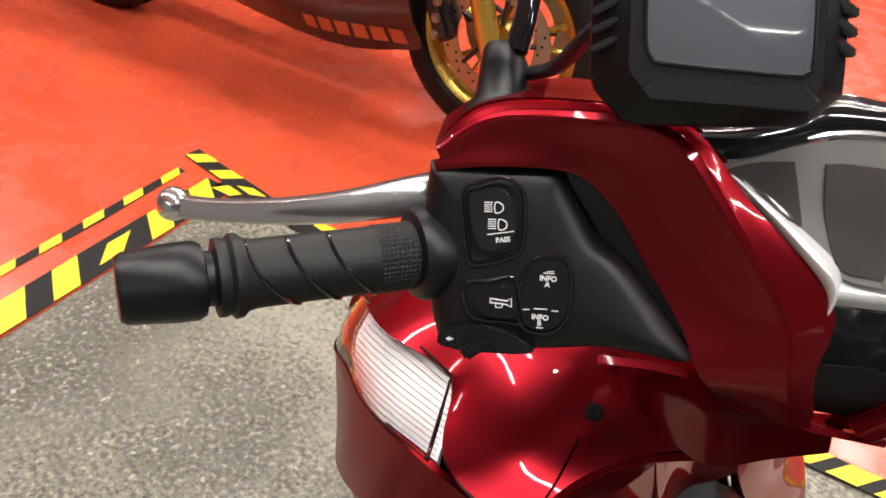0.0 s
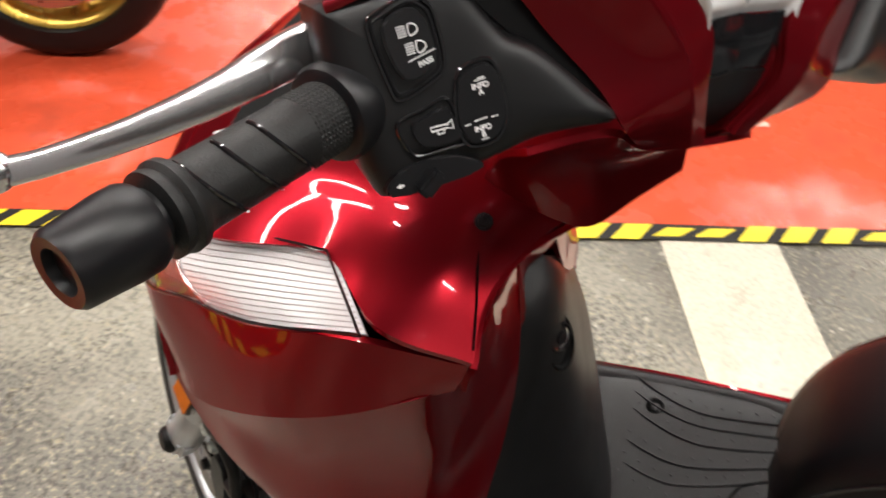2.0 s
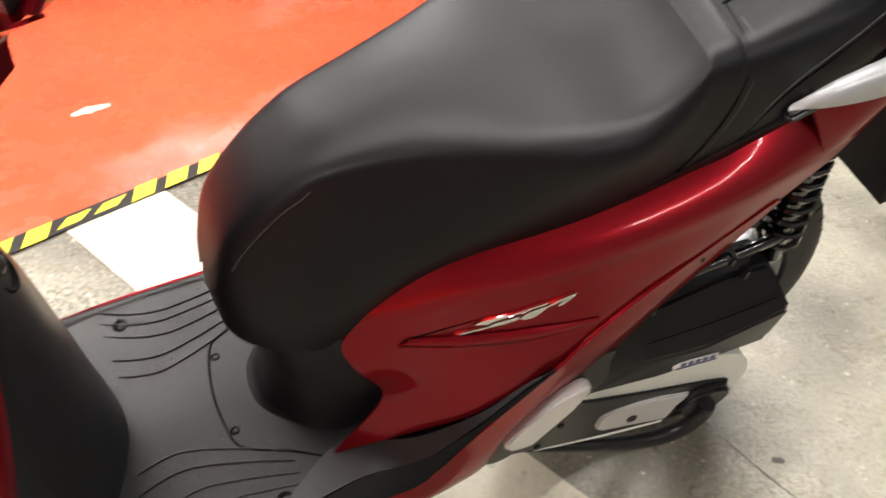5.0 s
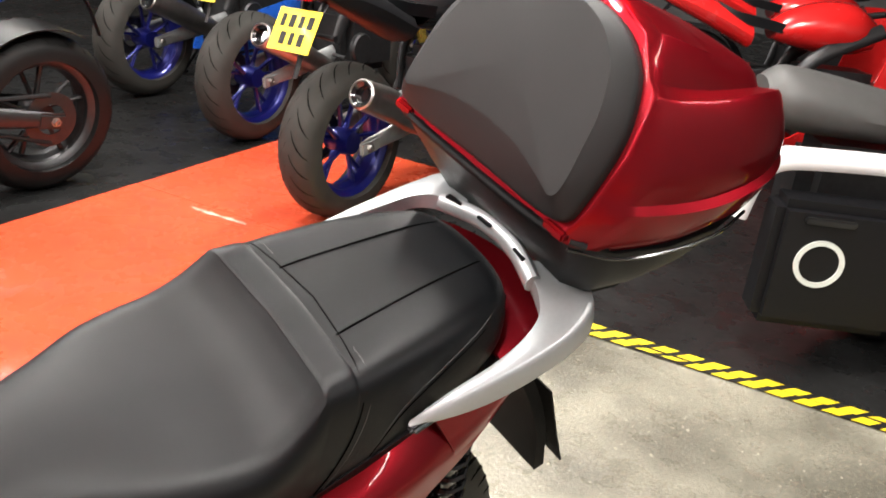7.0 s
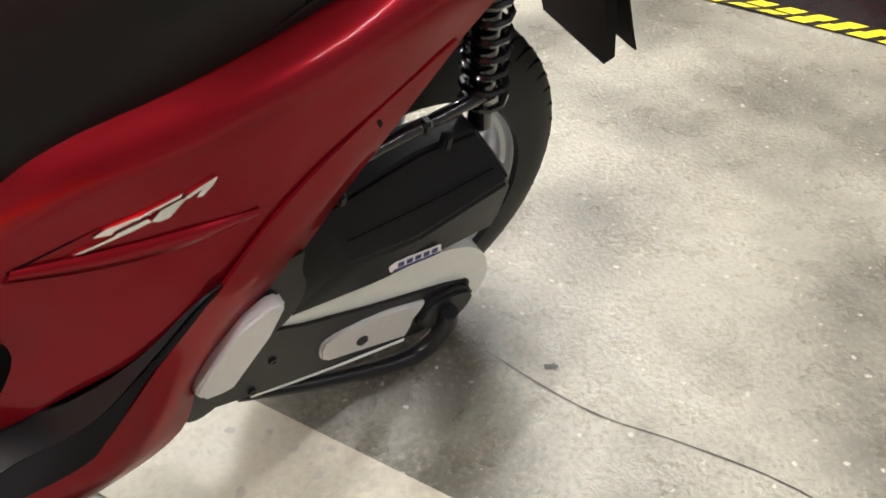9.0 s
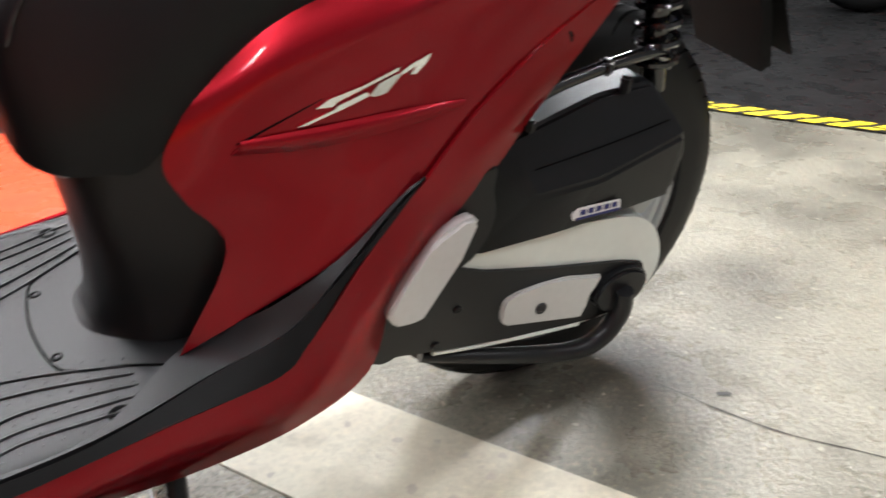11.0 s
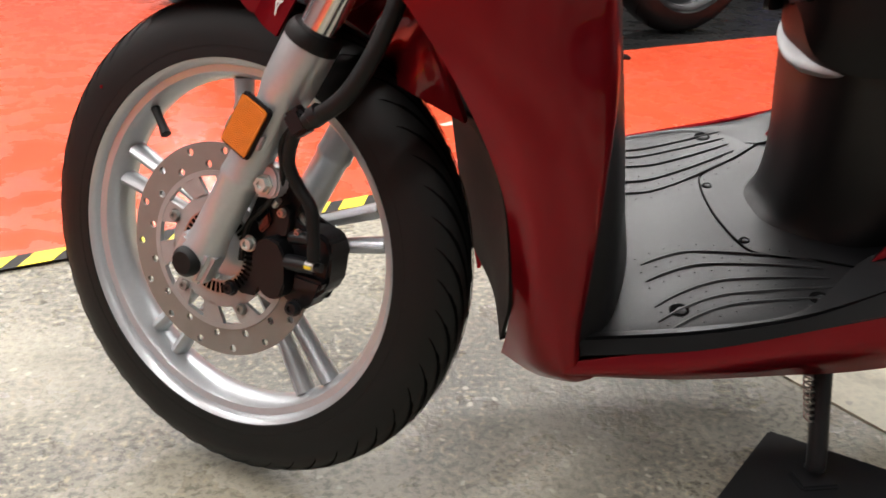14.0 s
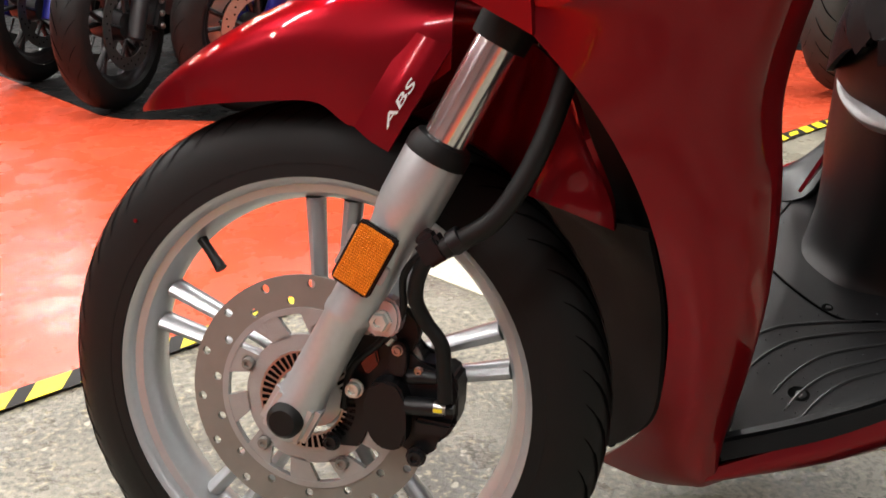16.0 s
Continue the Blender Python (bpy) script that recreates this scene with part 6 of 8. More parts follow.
def on_pad(y, v, out):
    return Vector((1.335, 0, 1.12)) + PV * v + PN * out + Vector((0, y, 0))


PADO = [(0, 0.216), (0.047, 0.213), (0.088, 0.201), (0.126, 0.172), (0.151, 0.125), (0.158, 0.080), (0.157, 0.034), (0.150, 0.004), (0.115, -0.004), (0.06, -0.004), (0, -0.003)]
PADI = [(0, 0.206), (0.038, 0.203), (0.072, 0.191), (0.104, 0.163), (0.124, 0.120), (0.131, 0.080), (0.136, 0.036), (0.126, 0.023), (0.095, 0.034), (0.05, 0.046), (0, 0.050)]
rings = []
for f, out in ((0.0, -0.012), (0.0, 0.004), (0.10, 0.010), (0.55, 0.020), (0.90, 0.026), (1.0, 0.027)):
    h = crom([on_pad(-(a + (c - a) * f), b + (d - b) * f, out) for (a, b), (c, d) in zip(PADO, PADI)], 3)
    rings.append(h + [Vector((q.x, -q.y, q.z)) for q in h[-2:0:-1]])
for f, out in ((0.72, 0.0285), (0.40, 0.0300), (0.12, 0.0305)):
    h = crom([on_pad(-c * f, 0.118 + (d - 0.118) * f, out) for c, d in PADI], 3)
    rings.append(h + [Vector((q.x, -q.y, q.z)) for q in h[-2:0:-1]])
part("backrest_pad", loft(rings, 2), PADVINYL, topbox, "padded black vinyl backrest", SHEAR, 50)
part("lid_seam", tube([(x - 0.002, -w * 1.005, zs - 0.024) for x, w, zs in ((1.345, 0.160, 1.118), (1.39, 0.192, 1.118), (1.46, 0.206, 1.124), (1.54, 0.209, 1.136), (1.60, 0.197, 1.150))], 0.0022, 6), GLOSSBLACK, lid, "", SHEAR)
for s_ in (-1, 1):
    part("hinge", box(0.014, 0.034, 0.012, 0.003, Matrix.Translation((1.338, s_ * 0.142, 1.108))), RED, topbox, "dark red hinge block", SHEAR)
    part("hinge_pin", tube([(1.336, s_ * 0.100, 1.106), (1.335, s_ * 0.118, 1.106), (1.335, s_ * 0.124, 1.106)], 0.0035, 8), BLACK, topbox, "black hinge pin", SHEAR)
    part("hinge_pin", tube([(1.344, s_ * 0.160, 1.104), (1.352, s_ * 0.170, 1.104), (1.356, s_ * 0.174, 1.104)], 0.0045, 8), BLACK, topbox, "black hinge pin", SHEAR)

# ---- handlebar: a to the rider's right, b up the face, d towards the rider ----
_u, _v, _n = Vector((0.718, 0.6954, 0.0302)), Vector((-0.3924, 0.3685, 0.8428)), Vector((0.575, -0.6169, 0.5374))
KM = Matrix.Translation((0.3856, -0.1642, 1.0754)) @ Matrix((_u, _v, _n)).transposed().to_4x4()
# mirror plane of the steered bar
_fn = (FRONT.to_3x3() @ Vector((0, 1, 0))).normalized()
_fo = FRONT.translation + _fn * 0.026
_mir = Matrix.Identity(3)
for i in range(3):
    for j in range(3):
        _mir[i][j] -= 2 * _fn[i] * _fn[j]
MIRROR = Matrix.Translation(_fo) @ _mir.to_4x4() @ Matrix.Translation(-_fo)
RIGHT = MIRROR @ KM


def seen_from_front(a0, b0, d):
    """Slides a point of the face plane to depth d along the rider's line of sight."""
    return (a0 + (0.063 - a0) * d / 0.416, b0 + (0.1075 - b0) * d / 0.416, d)


def kline(pts):
    return [seen_from_front(*p) for p in pts]


BACK = [(-0.026, 0.078, -0.030), (0.000, 0.092, -0.055), (0.040, 0.094, -0.060), (0.078, 0.075, -0.045), (0.099, 0.041, -0.040), (0.134, 0.002, -0.045), (0.130, -0.029, -0.050), (0.132, -0.052, -0.062)]
OUTER = [(-0.0285, 0.067, -0.008), (-0.006, 0.0845, -0.006), (0.040, 0.0850, 0.000), (0.0800, 0.0760, 0.004), (0.1050, 0.0460, -0.006), (0.1425, 0.0047, -0.022), (0.1370, -0.029, -0.026), (0.1385, -0.052, -0.045)]
INNER_ = [(-0.0310, 0.0595, -0.006), (0.000, 0.0605, -0.003), (0.0330, 0.0585, -0.006), (0.0520, 0.0420, -0.010), (0.0640, 0.0210, -0.013), (0.0810, -0.009, -0.015), (0.0910, -0.0325, -0.017), (0.1070, -0.0430, -0.040)]


def between(r0, r1, t):
    return [tuple(Vector(p).lerp(Vector(q), t)) for p, q in zip(r0, r1)]


EDGE_ = [(-0.0290, 0.0645, -0.004), (-0.004, 0.0800, -0.001), (0.040, 0.0808, 0.005), (0.0735, 0.0735, 0.009), (0.0965, 0.0425, 0.002), (0.1240, -0.004, -0.012), (0.1270, -0.031, -0.019), (0.1310, -0.052, -0.042)]
HOLLOW = [(p[0], p[1], p[2] - 0.001) for p in between(EDGE_, INNER_, 0.5)]
COWL = [kline(r) for r in (BACK, between(BACK, OUTER, 0.93), OUTER, between(OUTER, EDGE_, 0.88), EDGE_, between(EDGE_, INNER_, 0.07), HOLLOW, between(EDGE_, INNER_, 0.93), INNER_)]
LOWER = [kline([(0.0450, -0.0270, -0.022), (0.0720, -0.0290, -0.020), (0.0900, -0.0335, -0.019), (0.1070, -0.0440, -0.036), (0.1385, -0.0525, -0.046), (0.172, -0.058, -0.060)]),
         [(0.048, -0.050, -0.078), (0.070, -0.058, -0.078), (0.090, -0.066, -0.080), (0.108, -0.078, -0.086), (0.142, -0.082, -0.092), (0.172, -0.083, -0.096)],
         [(0.050, -0.075, -0.125), (0.068, -0.098, -0.128), (0.090, -0.120, -0.130), (0.110, -0.131, -0.130), (0.1415, -0.121, -0.125), (0.172, -0.113, -0.122)]]
part("handlebar_cowl", patch(COWL, 5, 4, 0.004), RED, scooter, "dark red handlebar cowl", KM)
part("handlebar_cowl_low", patch(LOWER, 5, 5, 0.004), RED, scooter, "dark red lower handlebar cover", KM)
part("handlebar_cowl", patch(COWL, 5, 4, 0.004), RED, scooter, "dark red handlebar cowl", RIGHT)
# front of the handlebar cover, facing away from the rider
HFRONT = [[(-0.012, 0.078, -0.042), (0.02, 0.093, -0.058), (0.07, 0.097, -0.065), (0.13, 0.07, -0.07), (0.20, 0.07, -0.07)],
          [(0.000, 0.045, -0.060), (0.035, 0.050, -0.085), (0.08, 0.05, -0.100), (0.13, 0.04, -0.115), (0.20, 0.04, -0.125)],
          [(0.035, -0.03, -0.060), (0.06, -0.04, -0.085), (0.09, -0.05, -0.105), (0.13, -0.06, -0.120), (0.20, -0.06, -0.135)]]
part("handlebar_front", patch(HFRONT, 5, 5, 0.004), RED, scooter, "dark red front of the handlebar cover", KM)

HOUSE = [(-0.0335, 0.0600), (-0.004, 0.0610), (0.0225, 0.0580), (0.0300, 0.0480), (0.0420, 0.0262), (0.0560, 0.0152), (0.0780, -0.0146), (0.0880, -0.0310), (0.0660, -0.0285), (0.0450, -0.0262), (0.0180, -0.0288), (-0.0240, -0.0296), (-0.0335, -0.0250), (-0.0395, 0.0100), (-0.0402, 0.0304), (-0.0370, 0.0560)]
RECESS = [(0.0225, 0.0590), (0.0430, 0.0560), (0.0640, 0.0230), (0.0820, -0.0080), (0.0920, -0.0330), (0.0770, -0.0150), (0.0550, 0.0150), (0.0420, 0.0262), (0.0300, 0.0480)]


def face(outline, d, depth, bevel=0.0, seg=2):
    return prism(outline, depth, bevel, seg, Matrix.Translation((0, 0, d)))


def dome(outline, centre, steps):
    """A cushion over an outline: each step gives the outline's scale about the centre and its depth."""
    fine = smooth_outline(outline, 3)
    return loft([[(centre[0] + (x - centre[0]) * k, centre[1] + (y - centre[1]) * k, d) for x, y in fine] for k, d in steps])


def seen(outline, d):
    return [seen_from_front(x, y, d) for x, y in outline]


def ring_line(outline, d, r, per=4):
    pts = crom([(x, y, d) for x, y in outline], per, closed=True)
    return tube(pts + [pts[0], pts[1]], r, 6, 0)


for M_, sw in ((KM, True), (RIGHT, False)):
    house = part("switch_housing", dome(HOUSE, (0.008, 0.012), ((0.97, -0.058), (1.0, -0.016), (0.995, -0.011), (0.975, -0.0070), (0.93, -0.0034), (0.86, -0.0010), (0.76, 0.0008), (0.62, 0.0016), (0.40, 0.0020))), HOUSEBLACK, scooter, "matt black switch housing", M_)
    part("housing_recess", face(RECESS, -0.016, 0.020, 0.002), BLACK, house, "", M_)
    gd = Vector((-0.1160, -0.0045, 0.0805)).normalized()
    g0 = Vector((-0.0400, 0.0150, -0.010))
    gm = M_ @ Matrix.Translation(g0) @ gd.to_track_quat("Z", "Y").to_matrix().to_4x4()
    part("grip_collar", lathe([(0.0, -0.034), (0.012, -0.034), (0.0195, -0.016), (0.0222, -0.004), (0.0226, 0.002), (0.0212, 0.0055), (0.0185, 0.0065), (0.0, 0.0065)], 36, "Z"), BLACK, house, "", gm)
    prof = [(0.0, 0.0), (0.0160, 0.0), (0.0160, 0.026), (0.0158, 0.030), (0.0158, 0.082), (0.0166, 0.086), (0.0190, 0.0885), (0.0193, 0.092), (0.0170, 0.094), (0.0180, 0.0965), (0.0178, 0.0990), (0.012, 0.1005), (0.0, 0.1005)]
    grip = part("handlebar_grip", lathe(prof, 40, "Z"), GRIPRUB, scooter, "black rubber handlebar grip", gm)
    for k in range(3):
        gr = []
        for j in range(13):
            t = j / 12
            ang = radians(-95 + 190 * t)
            z = 0.022 + 0.019 * k + 0.026 * (0.5 - 0.5 * math.cos(math.pi * min(1, t * 1.15)))
            gr.append((0.0159 * math.cos(ang), 0.0159 * math.sin(ang), z))
        turn = Matrix.Rotation(radians(70 if sw else 110), 4, "Z")
        part("grip_groove", tube(gr, 0.0011, 6, 2), GLOSSBLACK, grip, "", gm @ turn)
    kn = bmesh.new()
    for i in range(44):
        for j in range(11):
            a0, z0 = 2 * math.pi * i / 44, 0.004 + 0.0021 * j
            q = [kn.verts.new((0.0160 * math.cos(a0 + s1 * 0.055), 0.0160 * math.sin(a0 + s1 * 0.055), z0 + s2 * 0.0008)) for s1, s2 in ((-1, -1), (1, -1), (1, 1), (-1, 1))]
            tp = kn.verts.new((0.0166 * math.cos(a0), 0.0166 * math.sin(a0), z0))
            for w_ in range(4):
                kn.faces.new([q[w_], q[(w_ + 1) % 4], tp])
    tagged(part("grip_knurl", kn, GRIPRUB, grip, "", gm), kind="stuff")
    part("bar_end", lathe([(0.0, 0.1000), (0.0125, 0.1000), (0.0125, 0.1035), (0.0162, 0.1045), (0.0178, 0.108), (0.0178, 0.116), (0.0158, 0.138), (0.0140, 0.1405), (0.0095, 0.140), (0.0085, 0.136), (0.0, 0.136)], 36, "Z"), BLACK, grip, "black bar end weight", gm)
    lev = [(-0.030, 0.0400, -0.048, 0.0105, 0.0100), (-0.046, 0.0390, -0.043, 0.0105, 0.0100), (-0.066, 0.0362, -0.037, 0.0095, 0.0085), (-0.090, 0.0322, -0.034, 0.0082, 0.0072), (-0.125, 0.0290, -0.033, 0.0068, 0.0060), (-0.160, 0.0285, -0.033, 0.0060, 0.0055), (-0.178, 0.0297, -0.033, 0.0062, 0.0055)]
    secs = []
    for a_, b_, d_, hh, hd in lev:
        secs.append([(a_, b_ + hh * p, d_ + hd * q) for p, q in ((1, 0.55), (0.8, 0.92), (0.4, 1), (-0.5, 1), (-0.85, 0.85), (-1, 0.4), (-1, -0.5), (-0.7, -1), (0.6, -1), (1, -0.6))])
    lever = part("brake_lever", loft(secs, 5), POLISHED, scooter, "polished alloy brake lever", M_, 35)
    ball = bmesh.new()
    bmesh.ops.create_uvsphere(ball, u_segments=20, v_segments=12, radius=0.0094)
    part("lever_ball", ball, POLISHED, lever, "", M_ @ Matrix.Translation((-0.183, 0.0312, -0.033)))
    part("lever_pivot", box(0.026, 0.030, 0.030, 0.006, Matrix.Translation((-0.022, 0.038, -0.052))), BLACK, lever, "", M_)

# switches
BEAM = [(-0.0187, 0.0465), (-0.012, 0.0515), (0.0010, 0.0540), (0.0085, 0.0490), (0.0105, 0.0420), (0.0095, 0.0220), (0.0020, 0.0165), (-0.0130, 0.0130), (-0.0165, 0.020)]
sw1 = part("beam_switch", face(smooth_outline([(-0.0135, 0.0455), (0.0030, 0.0488), (0.0060, 0.0260), (-0.0100, 0.0212)], 3), 0.0055, 0.006, 0.001), GLOSSBLACK, scooter, "glossy black beam rocker switch", KM)
part("switch_surround", ring_line(BEAM, 0.0022, 0.0010), GLOSSBLACK, sw1, "", KM)
part("switch_surround", ring_line([(x * 0.86 - 0.0006, 0.034 + (y - 0.034) * 0.88) for x, y in BEAM], 0.0024, 0.0008), BLACK, sw1, "", KM)
INFO = [(0.0107, 0.0095), (0.0158, 0.0179), (0.0287, 0.0185), (0.0323, 0.0068), (0.0306, -0.0094), (0.0230, -0.0172), (0.0111, -0.0160), (0.0080, -0.006)]
sw2 = part("info_switch", face(smooth_outline([(x * 0.93 + 0.0014, y * 0.92) for x, y in INFO], 3), 0.0042, 0.004, 0.0008), BLACK, scooter, "black info switch with white print", KM)
part("switch_surround", ring_line(INFO, 0.0024, 0.0011), GLOSSBLACK, sw2, "", KM)
HORN = [(-0.0172, 0.0043), (-0.006, 0.0062), (0.0058, 0.0082), (0.0088, -0.0020), (0.0115, -0.0132), (0.0, -0.0135), (-0.0131, -0.0122), (-0.0175, -0.004)]
sw3 = part("horn_button", face(smooth_outline([(x * 0.72 + 0.0006, y * 0.72 - 0.001) for x, y in HORN], 3), 0.0052, 0.006, 0.001), BLACK, scooter, "black horn button with white print", KM)
part("switch_surround", ring_line(HORN, 0.0024, 0.0010), GLOSSBLACK, sw3, "", KM)
sw4 = part("turn_switch", box(0.013, 0.007, 0.016, 0.0015, Matrix.Translation((-0.0115, -0.0245, 0.004)) @ Matrix.Rotation(radians(35), 4, "Z")), BLACK, scooter, "black turn signal slider", KM)
part("turn_pod", face(smooth_outline([(-0.030, -0.0265), (-0.024, -0.0170), (-0.002, -0.0160), (0.016, -0.0265), (0.0, -0.0285)], 3), 0.0035, 0.02, 0.001), BLACK, sw4, "", KM)


def lettering(body, size, m, mat, parent, name="print", bold=0.0):
    cu = bpy.data.curves.new("text", "FONT")
    cu.body, cu.size, cu.align_x, cu.align_y, cu.extrude, cu.offset = body, size, "CENTER", "CENTER", 0.0002, bold
    ob = new("text", cu)
    me = bpy.data.meshes.new_from_object(ob.evaluated_get(bpy.context.evaluated_depsgraph_get()))
    bpy.data.objects.remove(ob)
    me.materials.clear()
    me.transform(m)
    me.materials.append(mat)
    tx = new(name, me)
    tx.parent = parent
    return tx


def mark(outline, d, parent):
    part("print_mark", face(outline, d, 0.0004), PRINT, parent, "", KM)


def K2(a, b, d, turn=0.0):
    return KM @ Matrix.Translation((a, b, d)) @ Matrix.Rotation(radians(turn), 4, "Z")


lettering("INFO", 0.0034, K2(0.0218, 0.0088, 0.0046, -3), PRINT, sw2, bold=0.0001)
lettering("A", 0.0034, K2(0.0214, 0.0060, 0.0046, -3), PRINT, sw2, bold=0.0001)
lettering("INFO", 0.0034, K2(0.0184, -0.0096, 0.0046, -3), PRINT, sw2, bold=0.0001)
lettering("B", 0.0034, K2(0.0181, -0.0124, 0.0046, -3), PRINT, sw2, bold=0.0001)
lettering("PASS", 0.0032, K2(0.0010, 0.0262, 0.0059, 8), PRINT, sw1, bold=0.0001)
for a, b, w in ((0.0222, 0.0112, 0.0052), (0.0228, 0.0120, 0.0032), (0.0183, -0.0148, 0.0034), (0.0120, -0.0064, 0.0030), (0.0250, -0.0064, 0.0030), (0.0185, -0.0058, 0.0060)):
    mark([(a - w / 2, b), (a + w / 2, b), (a + w / 2, b + 0.0004), (a - w / 2, b + 0.0004)], 0.0046, sw2)
mark([(-0.0062, 0.0282), (0.0062, 0.0302), (0.0062, 0.0306), (-0.0062, 0.0286)], 0.0059, sw1)
for (a, b) in ((-0.0035, 0.0410), (-0.0018, 0.0332)):
    lens_ = [(a + 0.0012 + 0.0034 * math.cos(t) * (1.0 if math.cos(t) > 0 else 0.2), b + 0.0025 * math.sin(t)) for t in [2 * math.pi * k / 20 for k in range(20)]]
    part("print_mark", tube([(x, y, 0.0059) for x, y in lens_] + [(lens_[0][0], lens_[0][1], 0.0059)], 0.00032, 5, 0), PRINT, sw1, "", KM)
    for k in range(5):
        y = b + 0.0021 - 0.00105 * k
        mark([(a - 0.0042, y), (a - 0.0004, y), (a - 0.0004, y + 0.0004), (a - 0.0042, y + 0.0004)], 0.0059, sw1)
horn_ = [(-0.0046, -0.0036), (-0.0046, -0.0016), (-0.0020, -0.0018), (0.0030, -0.0024), (0.0052, -0.0010), (0.0052, -0.0052), (0.0030, -0.0040), (-0.0020, -0.0036)]
part("print_mark", tube([(x, y, 0.0056) for x, y in horn_ + horn_[:1]], 0.00032, 5, 0), PRINT, sw3, "", KM)
part("print_mark", tube([(x, y, 0.0056) for x, y in ((-0.0020, -0.0036), (-0.0022, -0.0056), (0.0006, -0.0056), (0.0012, -0.0040))], 0.00032, 5, 0), PRINT, sw3, "", KM)
mark([(-0.0262, -0.0226), (-0.0240, -0.0214), (-0.0240, -0.0222), (-0.0225, -0.0222), (-0.0225, -0.0230), (-0.0240, -0.0230), (-0.0240, -0.0238)], 0.0042, sw4)

# mirror stem boot, with the arm of the display
BOOT = Matrix.Translation(seen_from_front(-0.001, 0.0835, -0.028))
part("mirror_boot", lathe([(0.0, -0.004), (0.0185, -0.004), (0.0190, 0.0), (0.0130, 0.008), (0.0110, 0.022), (0.0098, 0.030), (0.0075, 0.033), (0.0, 0.033)], 28, "Z"), MATT, scooter, "black rubber mirror boot", KM @ BOOT @ Matrix.Rotation(radians(-90), 4, "X") @ Matrix.Rotation(radians(-8), 4, "X"))
part("mirror_stem", tube([seen_from_front(0.005, 0.110, -0.028), seen_from_front(0.010, 0.130, -0.034), seen_from_front(0.014, 0.165, -0.05)], 0.0058, 12), GLOSSBLACK, scooter, "glossy black mirror stem", KM)
part("mirror_boot", lathe([(0.0, -0.004), (0.0185, -0.004), (0.0190, 0.0), (0.0130, 0.008), (0.0098, 0.030), (0.0, 0.033)], 28, "Z"), MATT, scooter, "black rubber mirror boot", RIGHT @ BOOT @ Matrix.Rotation(radians(-98), 4, "X"))
disp = thing("display_unit", LEAN @ KM, "rugged black display unit with grey screen on a bracket", "display")
CASE = [(0.0370, 0.1006), (0.0392, 0.0933), (0.0518, 0.0800), (0.0591, 0.0784), (0.1222, 0.0778), (0.1277, 0.0793), (0.1412, 0.0916), (0.1416, 0.1006), (0.1407, 0.1500), (0.1280, 0.1680), (0.0550, 0.1680), (0.0370, 0.1500)]
FACE = [(0.0533, 0.1042), (0.0545, 0.0998), (0.0605, 0.0932), (0.0640, 0.0908), (0.1265, 0.0872), (0.1305, 0.0885), (0.1340, 0.0955), (0.1342, 0.1000), (0.1325, 0.1480), (0.1270, 0.1550), (0.0600, 0.1550), (0.0533, 0.1480)]
body_ = part("case", loft([seen([(0.089 + (x - 0.089) * 0.92, 0.123 + (y - 0.123) * 0.92) for x, y in CASE], 0.010), seen(CASE, 0.018), seen(CASE, 0.033), seen([(0.089 + (x - 0.089) * 0.985, 0.123 + (y - 0.123) * 0.985) for x, y in CASE], 0.036), seen(FACE, 0.0445), seen([(0.089 + (x - 0.089) * 0.985, 0.123 + (y - 0.123) * 0.985) for x, y in FACE], 0.0455)]), MATT, disp, "", None, 25)
SCR = smooth_outline([(0.0606, 0.1380), (0.0609, 0.1140), (0.0640, 0.1068), (0.0700, 0.1046), (0.1195, 0.0998), (0.1262, 0.1004), (0.1290, 0.1060), (0.1282, 0.1380), (0.1250, 0.1480), (0.0640, 0.1480)], 4)
part("screen", loft([seen(SCR, 0.0440), seen(SCR, 0.0463), seen([(0.094 + (x - 0.094) * 0.985, 0.122 + (y - 0.122) * 0.985) for x, y in SCR], 0.0466)]), SCREEN, body_, "grey reflecting screen")
part("screen_rim", tube(seen(SCR, 0.0462) + seen(SCR[:2], 0.0462), 0.0009, 6, 0), BLACK, body_)
part("lower_lip", loft([seen(o, d) for o, d in (([(0.0590, 0.0939), (0.0636, 0.0985), (0.1265, 0.0962), (0.1332, 0.0892), (0.1295, 0.0845), (0.0634, 0.0892)], 0.0450), ([(0.0602, 0.0939), (0.0640, 0.0976), (0.1262, 0.0953), (0.1320, 0.0892), (0.1290, 0.0853), (0.0638, 0.0898)], 0.0478))]), HOUSEBLACK, body_)
for k in range(4):
    part("cooling_rib", box(0.014, 0.0030, 0.004, 0.0008, Matrix.Translation((0.0462, 0.113 + 0.0072 * k, 0.040)) @ Matrix.Rotation(radians(25), 4, "Z")), BLACK, body_)
    part("cooling_rib", box(0.010, 0.0040, 0.006, 0.0010, Matrix.Translation((0.1335, 0.111 + 0.0072 * k, 0.036)) @ Matrix.Rotation(radians(-38), 4, "Z")), BLACK, body_)
part("bracket", tube([(0.008, 0.100, -0.034), (0.022, 0.104, -0.022), (0.040, 0.120, 0.0), (0.060, 0.130, 0.014)], 0.006, 10, 4, squash=((0, 0, 1), 0.6)), DARKMETAL, disp, "dark metal mounting arm")

